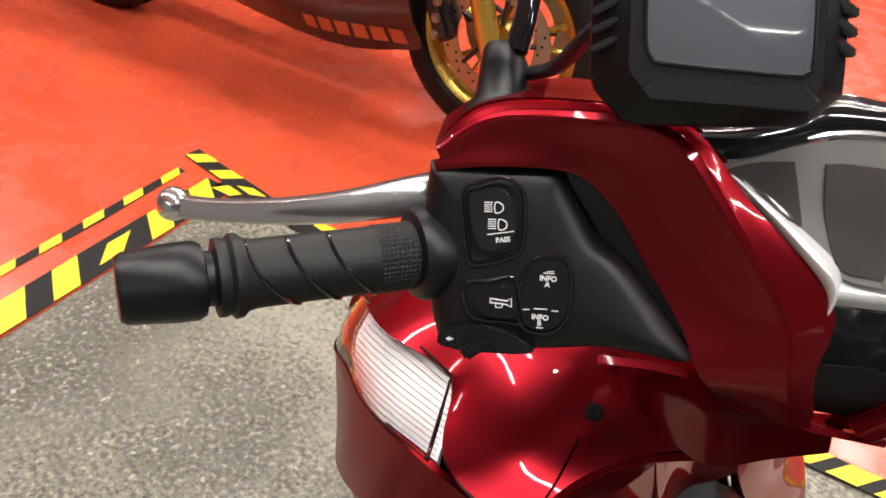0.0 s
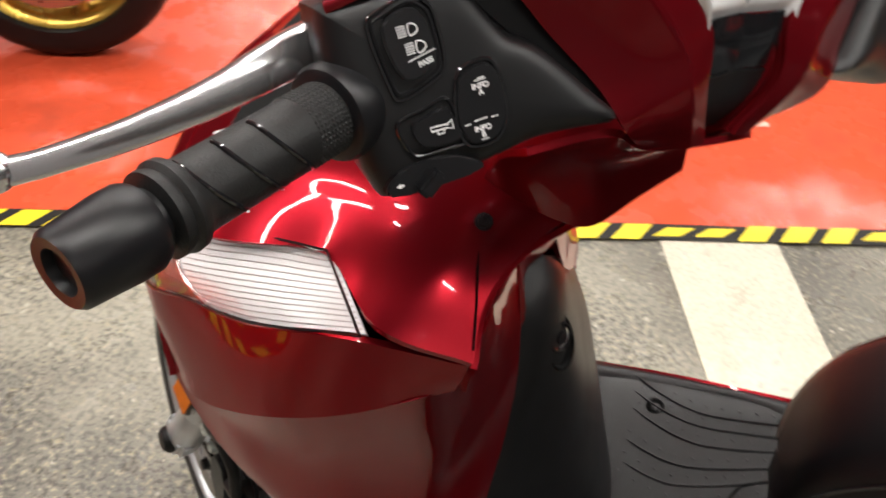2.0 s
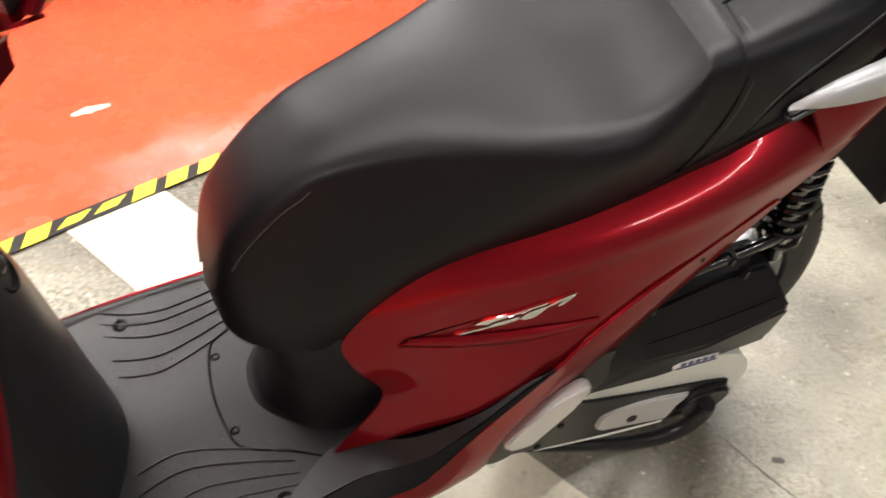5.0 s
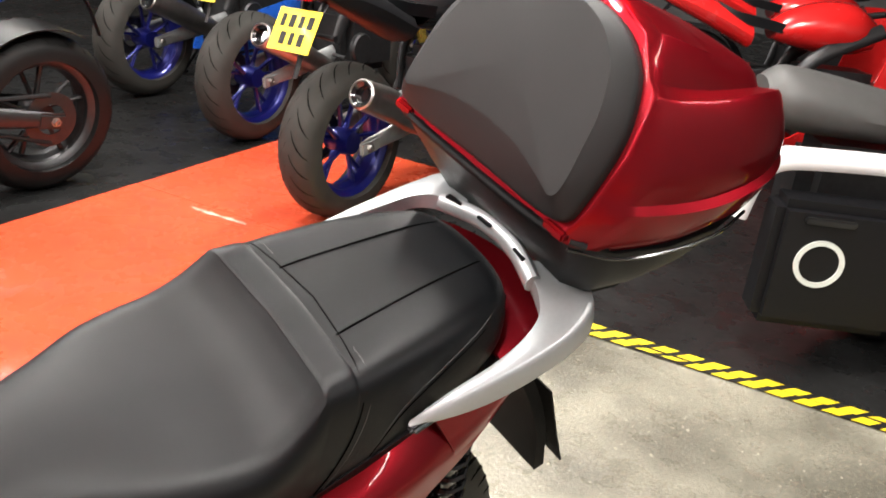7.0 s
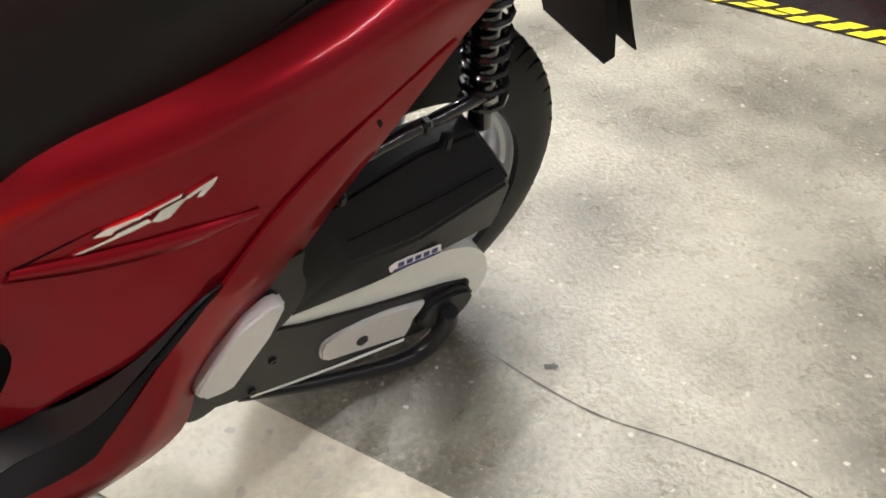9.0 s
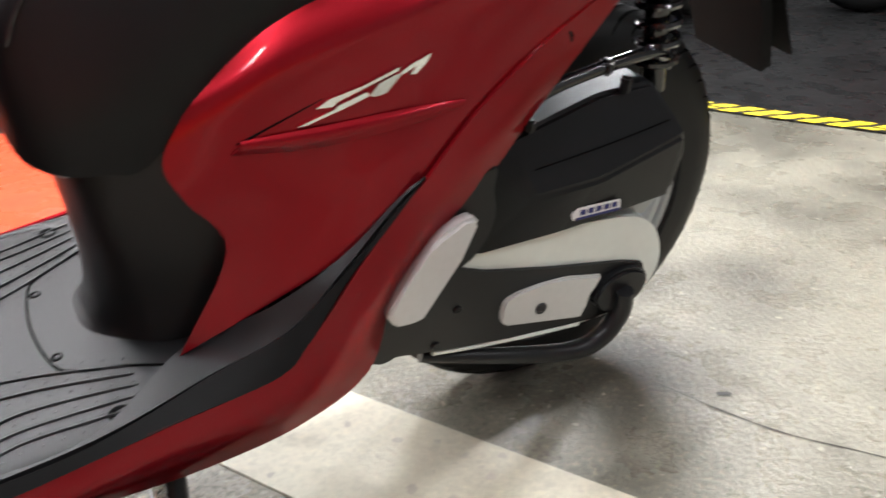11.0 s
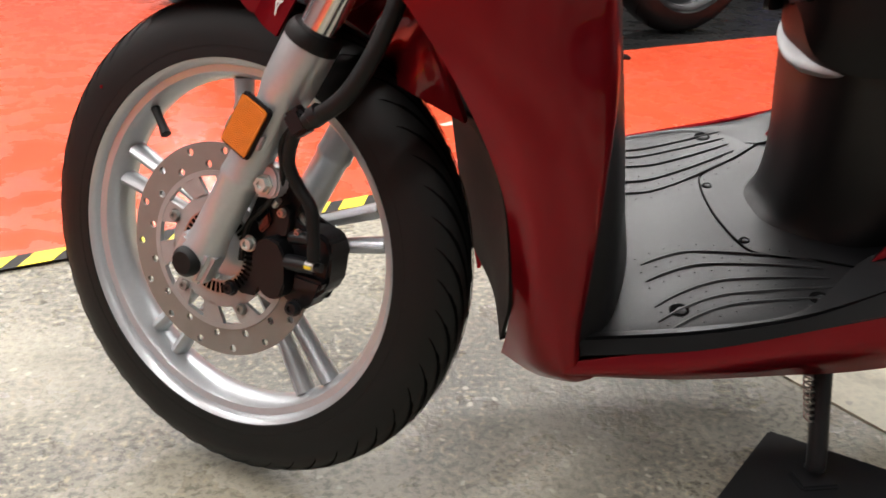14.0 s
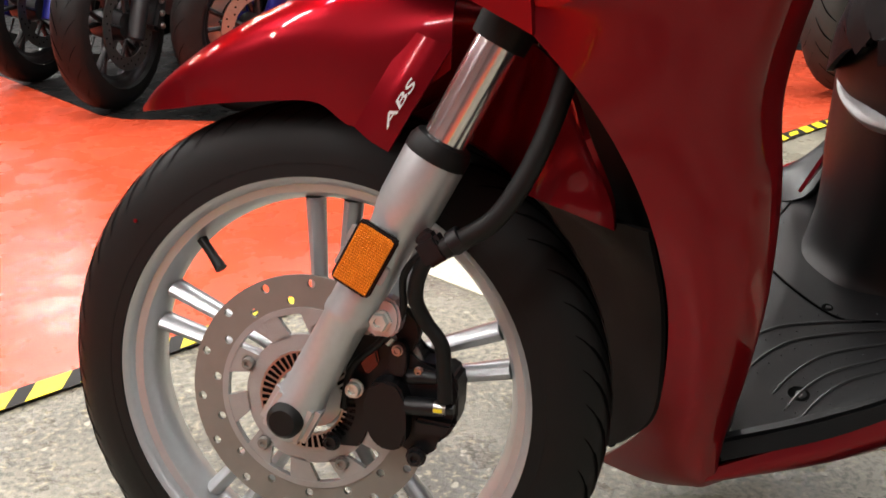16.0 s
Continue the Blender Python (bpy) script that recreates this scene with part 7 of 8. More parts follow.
# instrument panel
GTOP = [(0.0855, 0.0650, -0.002), (0.1000, 0.0655, -0.008), (0.1226, 0.0717, -0.018), (0.1447, 0.0754, -0.028), (0.1596, 0.0751, -0.034), (0.1780, 0.0705, -0.040)]
GLOW_ = [(0.0985, 0.0530, -0.006), (0.1060, 0.0455, -0.010), (0.1256, 0.0285, -0.017), (0.1450, 0.0140, -0.025), (0.1651, 0.0105, -0.032), (0.1820, 0.0090, -0.038)]
METER = [kline(GTOP), kline([(x, y, d - 0.004) for x, y, d in between(GTOP, GLOW_, 0.5)]), kline(GLOW_)]
meter = part("meter_glass", patch(METER, 5, 6, 0.006), METERGLASS, scooter, "grey reflecting instrument glass in a chrome frame", KM)
part("meter_glass", patch(METER, 5, 6, 0.006), METERGLASS, scooter, "grey reflecting instrument glass in a chrome frame", RIGHT)
_eye = KM @ Vector((0.063, 0.1075, 0.416))
meter_tree = tree_of(meter)


def on_meter(x, y, lift=0.0006):
    """The point of the instrument glass behind a point of the face plane."""
    way = (KM @ Vector((x, y, 0)) - _eye).normalized()
    loc, _, _, _ = meter_tree.ray_cast(_eye, way)
    return (loc if loc is not None else KM @ Vector(seen_from_front(x, y, -0.03))) - way * lift


STRIP = [[(0.0970, 0.0570, -0.005), (0.1045, 0.0490, -0.008), (0.1280, 0.0225, -0.014), (0.1430, 0.0010, -0.020), (0.1400, -0.0180, -0.026), (0.1395, -0.0330, -0.032)],
         [(0.0990, 0.0575, -0.001), (0.1080, 0.0495, -0.003), (0.1320, 0.0255, -0.008), (0.1480, 0.0060, -0.014), (0.1435, -0.0180, -0.021), (0.1410, -0.0335, -0.029)],
         [(0.1010, 0.0580, -0.006), (0.1125, 0.0490, -0.010), (0.1370, 0.0285, -0.016), (0.1530, 0.0110, -0.024), (0.1480, -0.0160, -0.029), (0.1430, -0.0335, -0.034)]]
CROSS = [[(0.1460, -0.0030, -0.022), (0.1630, -0.0065, -0.031), (0.1770, -0.0090, -0.037)], [(0.1480, 0.0035, -0.016), (0.1640, 0.0000, -0.026), (0.1780, -0.0025, -0.032)], [(0.1500, 0.0115, -0.022), (0.1650, 0.0070, -0.031), (0.1800, 0.0045, -0.037)]]
WINDOW = [[(0.1490, -0.0035, -0.025), (0.1630, -0.0070, -0.032), (0.1780, -0.0095, -0.038)], [(0.1465, -0.0180, -0.027), (0.1615, -0.0210, -0.033), (0.1755, -0.0235, -0.039)], [(0.1425, -0.0310, -0.032), (0.1600, -0.0340, -0.038), (0.1740, -0.0360, -0.043)]]
PADL = [[(0.1400, -0.0315, -0.033), (0.1590, -0.0345, -0.039), (0.1740, -0.0365, -0.044)], [(0.1410, -0.0480, -0.042), (0.1580, -0.0520, -0.047), (0.1710, -0.0540, -0.051)], [(0.1430, -0.0620, -0.058), (0.1570, -0.0650, -0.061), (0.1690, -0.0670, -0.064)]]
PANES = ([[(0.0970, 0.0600), (0.1049, 0.0625), (0.1140, 0.0638), (0.1245, 0.0640)], [(0.1050, 0.0520), (0.1110, 0.0525), (0.1180, 0.0530), (0.1265, 0.0535)], [(0.1220, 0.0390), (0.1240, 0.0385), (0.1265, 0.0375), (0.1295, 0.0360)]],
         [[(0.1372, 0.0632), (0.1456, 0.0634), (0.1608, 0.0616), (0.1750, 0.0590)], [(0.1385, 0.0400), (0.1480, 0.0400), (0.1620, 0.0400), (0.1760, 0.0380)], [(0.1440, 0.0205), (0.1500, 0.0160), (0.1650, 0.0140), (0.1770, 0.0130)]])
HOOD = [kline([(0.0760, 0.0762, -0.010), (0.0993, 0.0780, -0.018), (0.1219, 0.0812, -0.026), (0.1329, 0.0846, -0.032), (0.1414, 0.0888, -0.036), (0.1586, 0.0858, -0.042), (0.1780, 0.0830, -0.048)]),
        kline([(0.0800, 0.0730, 0.002), (0.0985, 0.0730, -0.004), (0.1170, 0.0765, -0.012), (0.1290, 0.0810, -0.018), (0.1390, 0.0838, -0.022), (0.1590, 0.0818, -0.030), (0.1780, 0.0780, -0.036)]),
        kline([(0.0820, 0.0680, -0.001), (0.0975, 0.0662, -0.006), (0.1113, 0.0690, -0.012), (0.1225, 0.0722, -0.017), (0.1336, 0.0746, -0.022), (0.1594, 0.0756, -0.033), (0.1780, 0.0710, -0.039)])]
for M_ in (KM, RIGHT):
    part("meter_trim", patch(STRIP, 6, 4, 0.003), BRIGHTTRIM, meter, "wide bright trim round the instrument glass", M_)
    part("meter_trim", patch(CROSS, 6, 4, 0.003), BRIGHTTRIM, meter, "", M_)
    for rows in PANES:
        bent = [[MIRROR @ on_meter(*q) if M_ is RIGHT else on_meter(*q) for q in crom([(x, y, 0) for x, y in r], 3) for q in [q[:2]]] for r in rows]
        part("meter_window", patch(bent, 1, 5, 0.0004), METERDARK, meter, "dark display window")
    part("visor_hood", patch(HOOD, 5, 6, 0.004), GLOSSBLACK, meter, "glossy black visor hood", M_)
    part("visor_trim", tube(kline([(0.1290, 0.0738, -0.014), (0.1369, 0.0755, -0.018), (0.1479, 0.0761, -0.023), (0.1595, 0.0752, -0.028), (0.1780, 0.0708, -0.035)]), [0.0008, 0.0018, 0.0022, 0.0022, 0.0022], 8, 5), POLISHED, meter, "bright edge of the visor", M_)
    part("lower_window", patch(WINDOW, 5, 5, 0.003), GLOSSBLACK, meter, "glossy black lower window", M_)
    part("meter_pad", patch(PADL, 5, 5, 0.005), DULL, scooter, "black lower meter cover", M_)
    part("bar_core", box(0.11, 0.07, 0.05, 0.01, Matrix.Translation((0.06, 0.02, -0.075))), LINER, scooter, "black inner part of the handlebar", M_)
for s_ in (-1, 1):
    part("cowl_opening", patch([[(0.200, s_ * 0.088, 0.926), (0.238, s_ * 0.082, 0.934), (0.275, s_ * 0.072, 0.939), (0.302, s_ * 0.040, 0.946)], [(0.192, 0.0, 0.930), (0.240, 0.0, 0.943), (0.282, 0.0, 0.950), (0.312, 0.0, 0.951)]], 4, 4, 0.004), LINER, scooter, "black opening over the front cowl")
    part("cowl_strip", tube([(0.192, s_ * 0.091, 0.922), (0.212, s_ * 0.088, 0.929), (0.245, s_ * 0.0825, 0.935), (0.278, s_ * 0.072, 0.941), (0.304, s_ * 0.042, 0.947), (0.312, 0.0, 0.950)], [0.003, 0.0050, 0.0050, 0.0045, 0.004, 0.004], 8, 5), WHITE, scooter, "white trim strip of the front cowl")
part("cowl_screw", bolt((0.385, -0.101, 0.927), (0.3, -0.3, 1), 0.0045, 0.003), BLACK, scooter, "black cowl screw")
part("cowl_seam", tube([(0.384, -0.108, 0.9155), (0.394, -0.138, 0.9000), (0.404, -0.170, 0.896)], 0.0007, 6), GROOVE, scooter)
# lettering on the mudguard arm
lettering("ABS", 0.0185, FRONT @ Matrix.Translation((0.1015, -0.0905, 0.291)) @ Matrix(((0.53, -0.85, 0, 0), (0.0, 0.0, -1, 0), (0.85, 0.53, 0, 0), (0, 0, 0, 1))) @ Matrix(((1.42, 0.30, 0, 0), (0, 0.50, 0, 0), (0, 0, 1, 0), (0, 0, 0, 1))), PRINT, fender, bold=0.0002)


# bright angular emblem, laid on the panel
side_tree = tree_of(side_panel)


def on_panel(x, z, lift=0.0):
    """The point of the painted side panel at x, z, lifted outwards."""
    loc, _, _, _ = side_tree.ray_cast(Vector((x, -0.5, z)), Vector((0, 1, 0)))
    return (loc if loc is not None else Vector((x, -0.19, z))) + Vector((0, -lift, 0))


def emblem(outline, lift=0.0035):
    bm = bmesh.new()
    top = [bm.verts.new(on_panel(x, z, lift)) for x, z in outline]
    bot = [bm.verts.new(on_panel(x, z, -0.001)) for x, z in outline]
    bm.faces.new(top), bm.faces.new(bot[::-1])
    for i in range(len(top)):
        bm.faces.new([top[i], bot[i], bot[(i + 1) % len(top)], top[(i + 1) % len(top)]])
    return bm


badge = part("badge", emblem([(0.8749, 0.5959), (0.9097, 0.6141), (0.9123, 0.6176), (0.9392, 0.631), (0.9415, 0.6271), (0.9237, 0.6176), (0.8835, 0.5976)]), CHROME, side_panel, "bright metal emblem")
for outline in ([(0.8923, 0.6149), (0.9048, 0.6247), (0.9348, 0.6368), (0.9708, 0.6542), (0.9684, 0.6498), (0.9384, 0.635), (0.9117, 0.6217), (0.9077, 0.6167)], [(0.9415, 0.6271), (0.9508, 0.6388), (0.9658, 0.6463), (0.9746, 0.6488), (0.9577, 0.629), (0.9484, 0.6257)], [(0.9719, 0.649), (0.9836, 0.6565), (1.0025, 0.6654), (0.9985, 0.6577), (0.9876, 0.6461), (0.9819, 0.6459), (0.9875, 0.6541), (0.9741, 0.6464)]):
    part("badge_stroke", emblem(outline), CHROME, badge)
part("panel_crease", patch([[on_panel(x, z, 0.0002) for x, z in ((0.826, 0.580), (0.900, 0.595), (0.975, 0.609), (1.040, 0.614))], [on_panel(x, z, q) for x, z, q in ((0.823, 0.576, 0.003), (0.898, 0.588, 0.0055), (0.973, 0.604, 0.0038), (1.040, 0.612, 0.001))], [on_panel(x, z, 0.0002) for x, z in ((0.816, 0.568), (0.892, 0.575), (0.966, 0.592), (1.038, 0.609))]], 6, 4, 0.003), RED, side_panel, "raised wing line")
part("panel_groove", tube([on_panel(x, z, 0.0002) for x, z in ((0.822, 0.577), (0.840, 0.588), (0.858, 0.599), (0.880, 0.612), (0.900, 0.624))], [0.0013, 0.0012, 0.0010, 0.0008, 0.0003], 6, 3), GROOVE, side_panel)

# ---- other motorcycles ----
def spoked_wheel(bike, name, x, r, w, rim_r, rim_mat, tyre_mat, discs=True, n=5):
    m = Matrix.Translation((x, 0, r))
    wh = part(name, tyre_bm(r, w, rim_r, 72), tyre_mat, bike, "black tyre with worn tread", m, 60)
    part("tread_groove", tread_bm(r, w, rim_r, 22), GROOVE, wh, "", m)
    ro, hw = rim_r + 0.003, w * 0.38
    part("rim", lathe([(ro, -hw), (ro - 0.014, -hw + 0.004), (ro - 0.030, -hw + 0.02), (ro - 0.034, 0.0), (ro - 0.030, hw - 0.02), (ro - 0.014, hw - 0.004), (ro, hw), (ro - 0.01, hw - 0.01), (ro - 0.045, 0.01), (ro - 0.045, -0.01), (ro - 0.01, -hw + 0.01)], 72, "Y", closed=True), rim_mat, wh, "painted alloy rim", m)
    part("hub", lathe([(0.0, -0.06), (0.045, -0.06), (0.055, -0.02), (0.055, 0.02), (0.045, 0.06), (0.0, 0.06)], 24, "Y"), rim_mat, wh, "", m)
    for k in range(n):
        a = 2 * math.pi * k / n + 0.2
        for s_ in (-1, 1):
            p0 = (0.05 * math.cos(a), 0.01 * s_, 0.05 * math.sin(a))
            p2 = ((ro - 0.036) * math.cos(a + s_ * 0.20), 0.012 * s_, (ro - 0.036) * math.sin(a + s_ * 0.20))
            p1 = tuple(0.5 * (c + d) for c, d in zip(p0, p2))
            part("spoke", tube([p0, p1, p2], [0.016, 0.012, 0.015], 8, 3, squash=((0, 1, 0), 0.7)), rim_mat, wh, "", m)
    if discs:
        for s_ in (-1, 1):
            y = s_ * 0.065
            d_ = part("brake_disc", lathe([(0.110, y), (0.155, y), (0.155, y + 0.005), (0.110, y + 0.005)], 60, "Y", closed=True), STEEL, wh, "steel brake disc", m)
            holes = bmesh.new()
            for k in range(36):
                a = 2 * math.pi * k / 36
                c = Vector(((0.122 + 0.01 * (k % 3)) * math.cos(a), y + (0.0055 if s_ > 0 else -0.0005), (0.122 + 0.01 * (k % 3)) * math.sin(a)))
                vs = [holes.verts.new(c + Vector((0.004 * math.cos(q * math.pi / 3), 0, 0.004 * math.sin(q * math.pi / 3)))) for q in range(6)]
                holes.faces.new(vs)
            tagged(part("disc_holes", holes, GROOVE, d_, "", m), kind="stuff")
            for k in range(5):
                a = 2 * math.pi * k / 5
                part("disc_arm", tube([(0.05 * math.cos(a), y, 0.05 * math.sin(a)), (0.08 * math.cos(a + 0.1), y, 0.08 * math.sin(a + 0.1)), (0.115 * math.cos(a + 0.15), y, 0.115 * math.sin(a + 0.15))], 0.007, 6, 2), DARKMETAL, d_, "", m)
    return wh


def half_shell(rows, thick=0.006):
    return patch(rows, 4, 4, thick), patch(rows, 4, 4, thick, mirror=True)


def sport_bike(m, label, main, second, rim_mat, tyre_mat=None, fork=GOLD, lean=4.0, fairing=True, exhaust=True, plate=None, wb=1.40, group="parked motorcycles", stand=True, drop=0.0, foot=0.285, nose=0.0, tail=None, arm=None):
    """x forward from the rear wheel's footprint, y to the left, z up."""
    tyre_mat = tyre_mat or RUBBER
    bike = thing("motorcycle", m @ Matrix.Rotation(radians(-lean), 4, "X"), label, "motorcycle", group)
    spoked_wheel(bike, "rear_wheel", 0, 0.318, 0.185, 0.222, rim_mat, tyre_mat, False)
    spoked_wheel(bike, "front_wheel", wb, 0.300, 0.120, 0.222, rim_mat, tyre_mat, True)
    for s_ in (-1, 1):
        sl = part("fork_slider", tube([(wb + 0.02, s_ * 0.105, 0.26), (wb - 0.06, s_ * 0.105, 0.48), (wb - 0.12, s_ * 0.105, 0.66)], [0.030, 0.030, 0.026], 14), fork, bike, "anodised fork slider")
        part("fork_tube", tube([(wb - 0.12, s_ * 0.105, 0.64), (wb - 0.20, s_ * 0.105, 0.90)], 0.026, 12, 2), DARKMETAL, bike, "dark fork tube")
        ca = part("brake_caliper", box(0.055, 0.05, 0.13, 0.012, Matrix.Translation((wb - 0.155, s_ * 0.085, 0.33)) @ Matrix.Rotation(radians(-25), 4, "Y")), DARKMETAL, bike, "radial brake caliper")
        for z in (0.285, 0.33, 0.375):
            part("caliper_bolt", bolt((wb - 0.155, s_ * 0.112, z), (0, s_, 0), 0.010, 0.008), STEEL, ca)
        part("swingarm", tube([(0.0, s_ * 0.125, 0.318), (0.25, s_ * 0.125, 0.36), (0.52, s_ * 0.10, 0.40)], [0.030, 0.042, 0.045], 12, 4, squash=((0, 0, 1), 0.5)), arm or DARKMETAL, bike, "alloy swingarm")
        ax_ = part("axle_block", box(0.12, 0.022, 0.062, 0.010, Matrix.Translation((0.012, s_ * 0.135, 0.320)) @ Matrix.Rotation(radians(-8), 4, "Y")), arm or DARKMETAL, bike, "axle adjuster block")
        part("axle_nut", bolt((0.0, s_ * 0.147, 0.318), (0, s_, 0), 0.016, 0.014, 6), STEEL, ax_)
        part("grip", tube([(wb - 0.30, s_ * 0.22, 0.93), (wb - 0.36, s_ * 0.36, 0.90)], 0.018, 10, 2), GRIPRUB, bike, "black handlebar grip")
        part("footrest", tube([(0.48, s_ * 0.14, 0.40), (0.46, s_ * 0.24, 0.40)], 0.010, 8, 2), DARKMETAL, bike, "footrest")
    part("front_mudguard", patch([[(wb + 0.33 * math.cos(radians(a)), -0.065, 0.30 + 0.325 * math.sin(radians(a))), (wb + 0.335 * math.cos(radians(a)), 0, 0.30 + 0.34 * math.sin(radians(a))), (wb + 0.33 * math.cos(radians(a)), 0.065, 0.30 + 0.325 * math.sin(radians(a)))] for a in (40, 70, 100, 130, 155)], 4, 4, 0.004), second, bike, "front mudguard")
    part("tank", loft([[(x + 0.0, w * math.cos(t), zc + h * math.sin(t)) for t in [2 * math.pi * k / 16 for k in range(16)]] for x, w, zc, h in ((0.42, 0.10, 0.80, 0.05), (0.50, 0.13, 0.82, 0.09), (0.66, 0.17, 0.84, 0.13), (0.82, 0.16, 0.84, 0.13), (0.94, 0.09, 0.82, 0.08))], 4), main, bike, "painted fuel tank")
    part("rider_seat", patch([[(0.10, -0.06, 0.86), (0.10, 0.06, 0.86)], [(0.22, -0.10, 0.82), (0.22, 0.10, 0.82)], [(0.45, -0.11, 0.79), (0.45, 0.11, 0.79)]], 5, 5, 0.05), VINYL, bike, "black seat")
    part("tail", loft([[(x, w * math.cos(t), zc + h * math.sin(t)) for t in [2 * math.pi * k / 12 for k in range(12)]] for x, w, zc, h in ((-0.28, 0.02, 0.95, 0.02), (-0.15, 0.06, 0.92, 0.045), (0.08, 0.11, 0.85, 0.07), (0.30, 0.13, 0.76, 0.07))], 3), tail or second, bike, "painted tail")
    if fairing:
        part("hugger", patch([[(0.345 * math.cos(radians(a)), w, 0.318 + 0.345 * math.sin(radians(a))) for w in (-0.095, -0.075, 0.0, 0.075, 0.095)] for a in (20, 45, 70, 95, 118)], 3, 4, 0.004), BLACK, bike, "black rear hugger")
    eng = part("engine", box(0.44, 0.34, 0.36, 0.05, Matrix.Translation((0.78, 0, 0.46))), DARKMETAL, bike, "dark metal engine")
    for s_ in (-1, 1):
        part("engine_cover", lathe([(0.0, 0.0), (0.075, 0.0), (0.085, -0.01), (0.085, -0.03), (0.0, -0.03)] if s_ > 0 else [(0.0, 0.0), (0.075, 0.0), (0.085, 0.01), (0.085, 0.03), (0.0, 0.03)], 24, "Y"), DARKMETAL, eng, "", Matrix.Translation((0.66, s_ * 0.20, 0.42)))
        part("frame_rail", tube([(0.52, s_ * 0.12, 0.45), (0.62, s_ * 0.15, 0.68), (0.95, s_ * 0.12, 0.86)], [0.03, 0.04, 0.04], 10, 4, squash=((0, 0, 1), 0.5)), DARKMETAL, bike, "alloy frame rail")
    if fairing:
        up_ = [[(1.34, -0.06, 0.86), (1.18, -0.20, 0.88), (0.98, -0.23, 0.86)], [(1.40, -0.08, 0.74), (1.20, -0.24, 0.74), (0.94, -0.25, 0.72)], [(1.20, -0.18, 0.56), (1.10, -0.25, 0.55), (0.90, -0.25, 0.55)]]
        belly = [[(1.14 + nose * 0.4, -0.19, 0.54), (0.95, -0.245, 0.52), (0.66, -0.235, 0.46)], [(1.12 + nose * 0.6, -0.17, 0.36), (0.92, -0.235, 0.34), (0.60, -0.215, 0.31)], [(1.05 + nose, -0.05, 0.19 - drop), (0.86 + nose * 0.6, -0.14, 0.165 - drop), (0.45, -0.12, 0.20 - drop)]]
        for rows, mt, nm in ((up_, main, "upper_fairing"), (belly, second, "belly_fairing")):
            l_, r_ = half_shell(rows)
            for bmx in (l_, r_):
                part(nm, bmx, mt, bike, "painted fairing panel")
        part("windscreen", patch([[(1.34, -0.10, 0.88), (1.37, 0, 0.90), (1.34, 0.10, 0.88)], [(1.22, -0.11, 1.00), (1.24, 0, 1.04), (1.22, 0.11, 1.00)], [(1.10, -0.08, 1.06), (1.10, 0, 1.10), (1.10, 0.08, 1.06)]], 4, 4, 0.003), SMOKE, bike, "smoked windscreen")
    part("mirror", box(0.03, 0.13, 0.06, 0.012, Matrix.Translation((1.18, 0.33, 1.06))), BLACK, bike, "black mirror")
    part("mirror", box(0.03, 0.13, 0.06, 0.012, Matrix.Translation((1.18, -0.33, 1.06))), BLACK, bike, "black mirror")
    if exhaust:
        ex = part("silencer", tube([(0.50, -0.16, 0.30), (0.25, -0.19, 0.40), (0.02, -0.205, 0.50), (-0.10, -0.205, 0.545)], [0.036, 0.058, 0.064, 0.060], 20), TITAN, bike, "brushed metal exhaust silencer")
        part("silencer_end", lathe([(0.0, 0.0), (0.032, 0.0), (0.032, 0.02), (0.046, 0.03), (0.054, 0.02), (0.056, -0.01), (0.0, -0.01)], 20, "X"), GLOSSBLACK, ex, "dark tail pipe opening", Matrix.Translation((-0.115, -0.205, 0.55)) @ Matrix.Rotation(radians(-160), 4, "Y"))
        part("silencer_rim", lathe([(0.047, 0.024), (0.052, 0.031), (0.059, 0.026), (0.061, -0.012), (0.047, -0.010)], 24, "X", closed=True), TITAN, ex, "bright rim of the tail pipe", Matrix.Translation((-0.115, -0.205, 0.55)) @ Matrix.Rotation(radians(-160), 4, "Y"))
    part("sprocket", lathe([(0.06, 0.105), (0.105, 0.105), (0.108, 0.110), (0.06, 0.112)], 40, "Y", closed=True), DARKMETAL, bike, "rear sprocket", Matrix.Translation((0, 0, 0.318)))
    for z0, z1 in ((0.405, 0.44), (0.230, 0.36)):
        part("chain", tube([(0.0, 0.108, 0.318 + (z0 - 0.318) * 1.1), (0.25, 0.108, 0.5 * (z0 + z1)), (0.52, 0.108, z1)], 0.009, 6, 3), DARKMETAL, bike, "drive chain")
    if stand:
        sd = part("side_stand", tube([(0.62, 0.14, 0.30), (0.57, 0.14 + (foot - 0.14) * 0.55, 0.15), (0.53, foot, 0.030)], 0.012, 10), BLACK, bike, "black side stand")
        part("stand_foot", box(0.07, 0.04, 0.012, 0.004, Matrix.Translation((0.53, foot + 0.005, 0.030))), BLACK, sd)
    part("plate_bracket", tube([(-0.12, 0, 0.86), (-0.22, 0, 0.74), (-0.28, 0, 0.60)], [0.02, 0.016, 0.012], 8, 3, squash=((0, 1, 0), 0.4)), BLACK, bike, "black plate bracket")
    lamp_ = part("tail_lamp", box(0.03, 0.13, 0.035, 0.008, Matrix.Translation((-0.26, 0, 0.90))), SCARLET, bike, "red tail lamp")
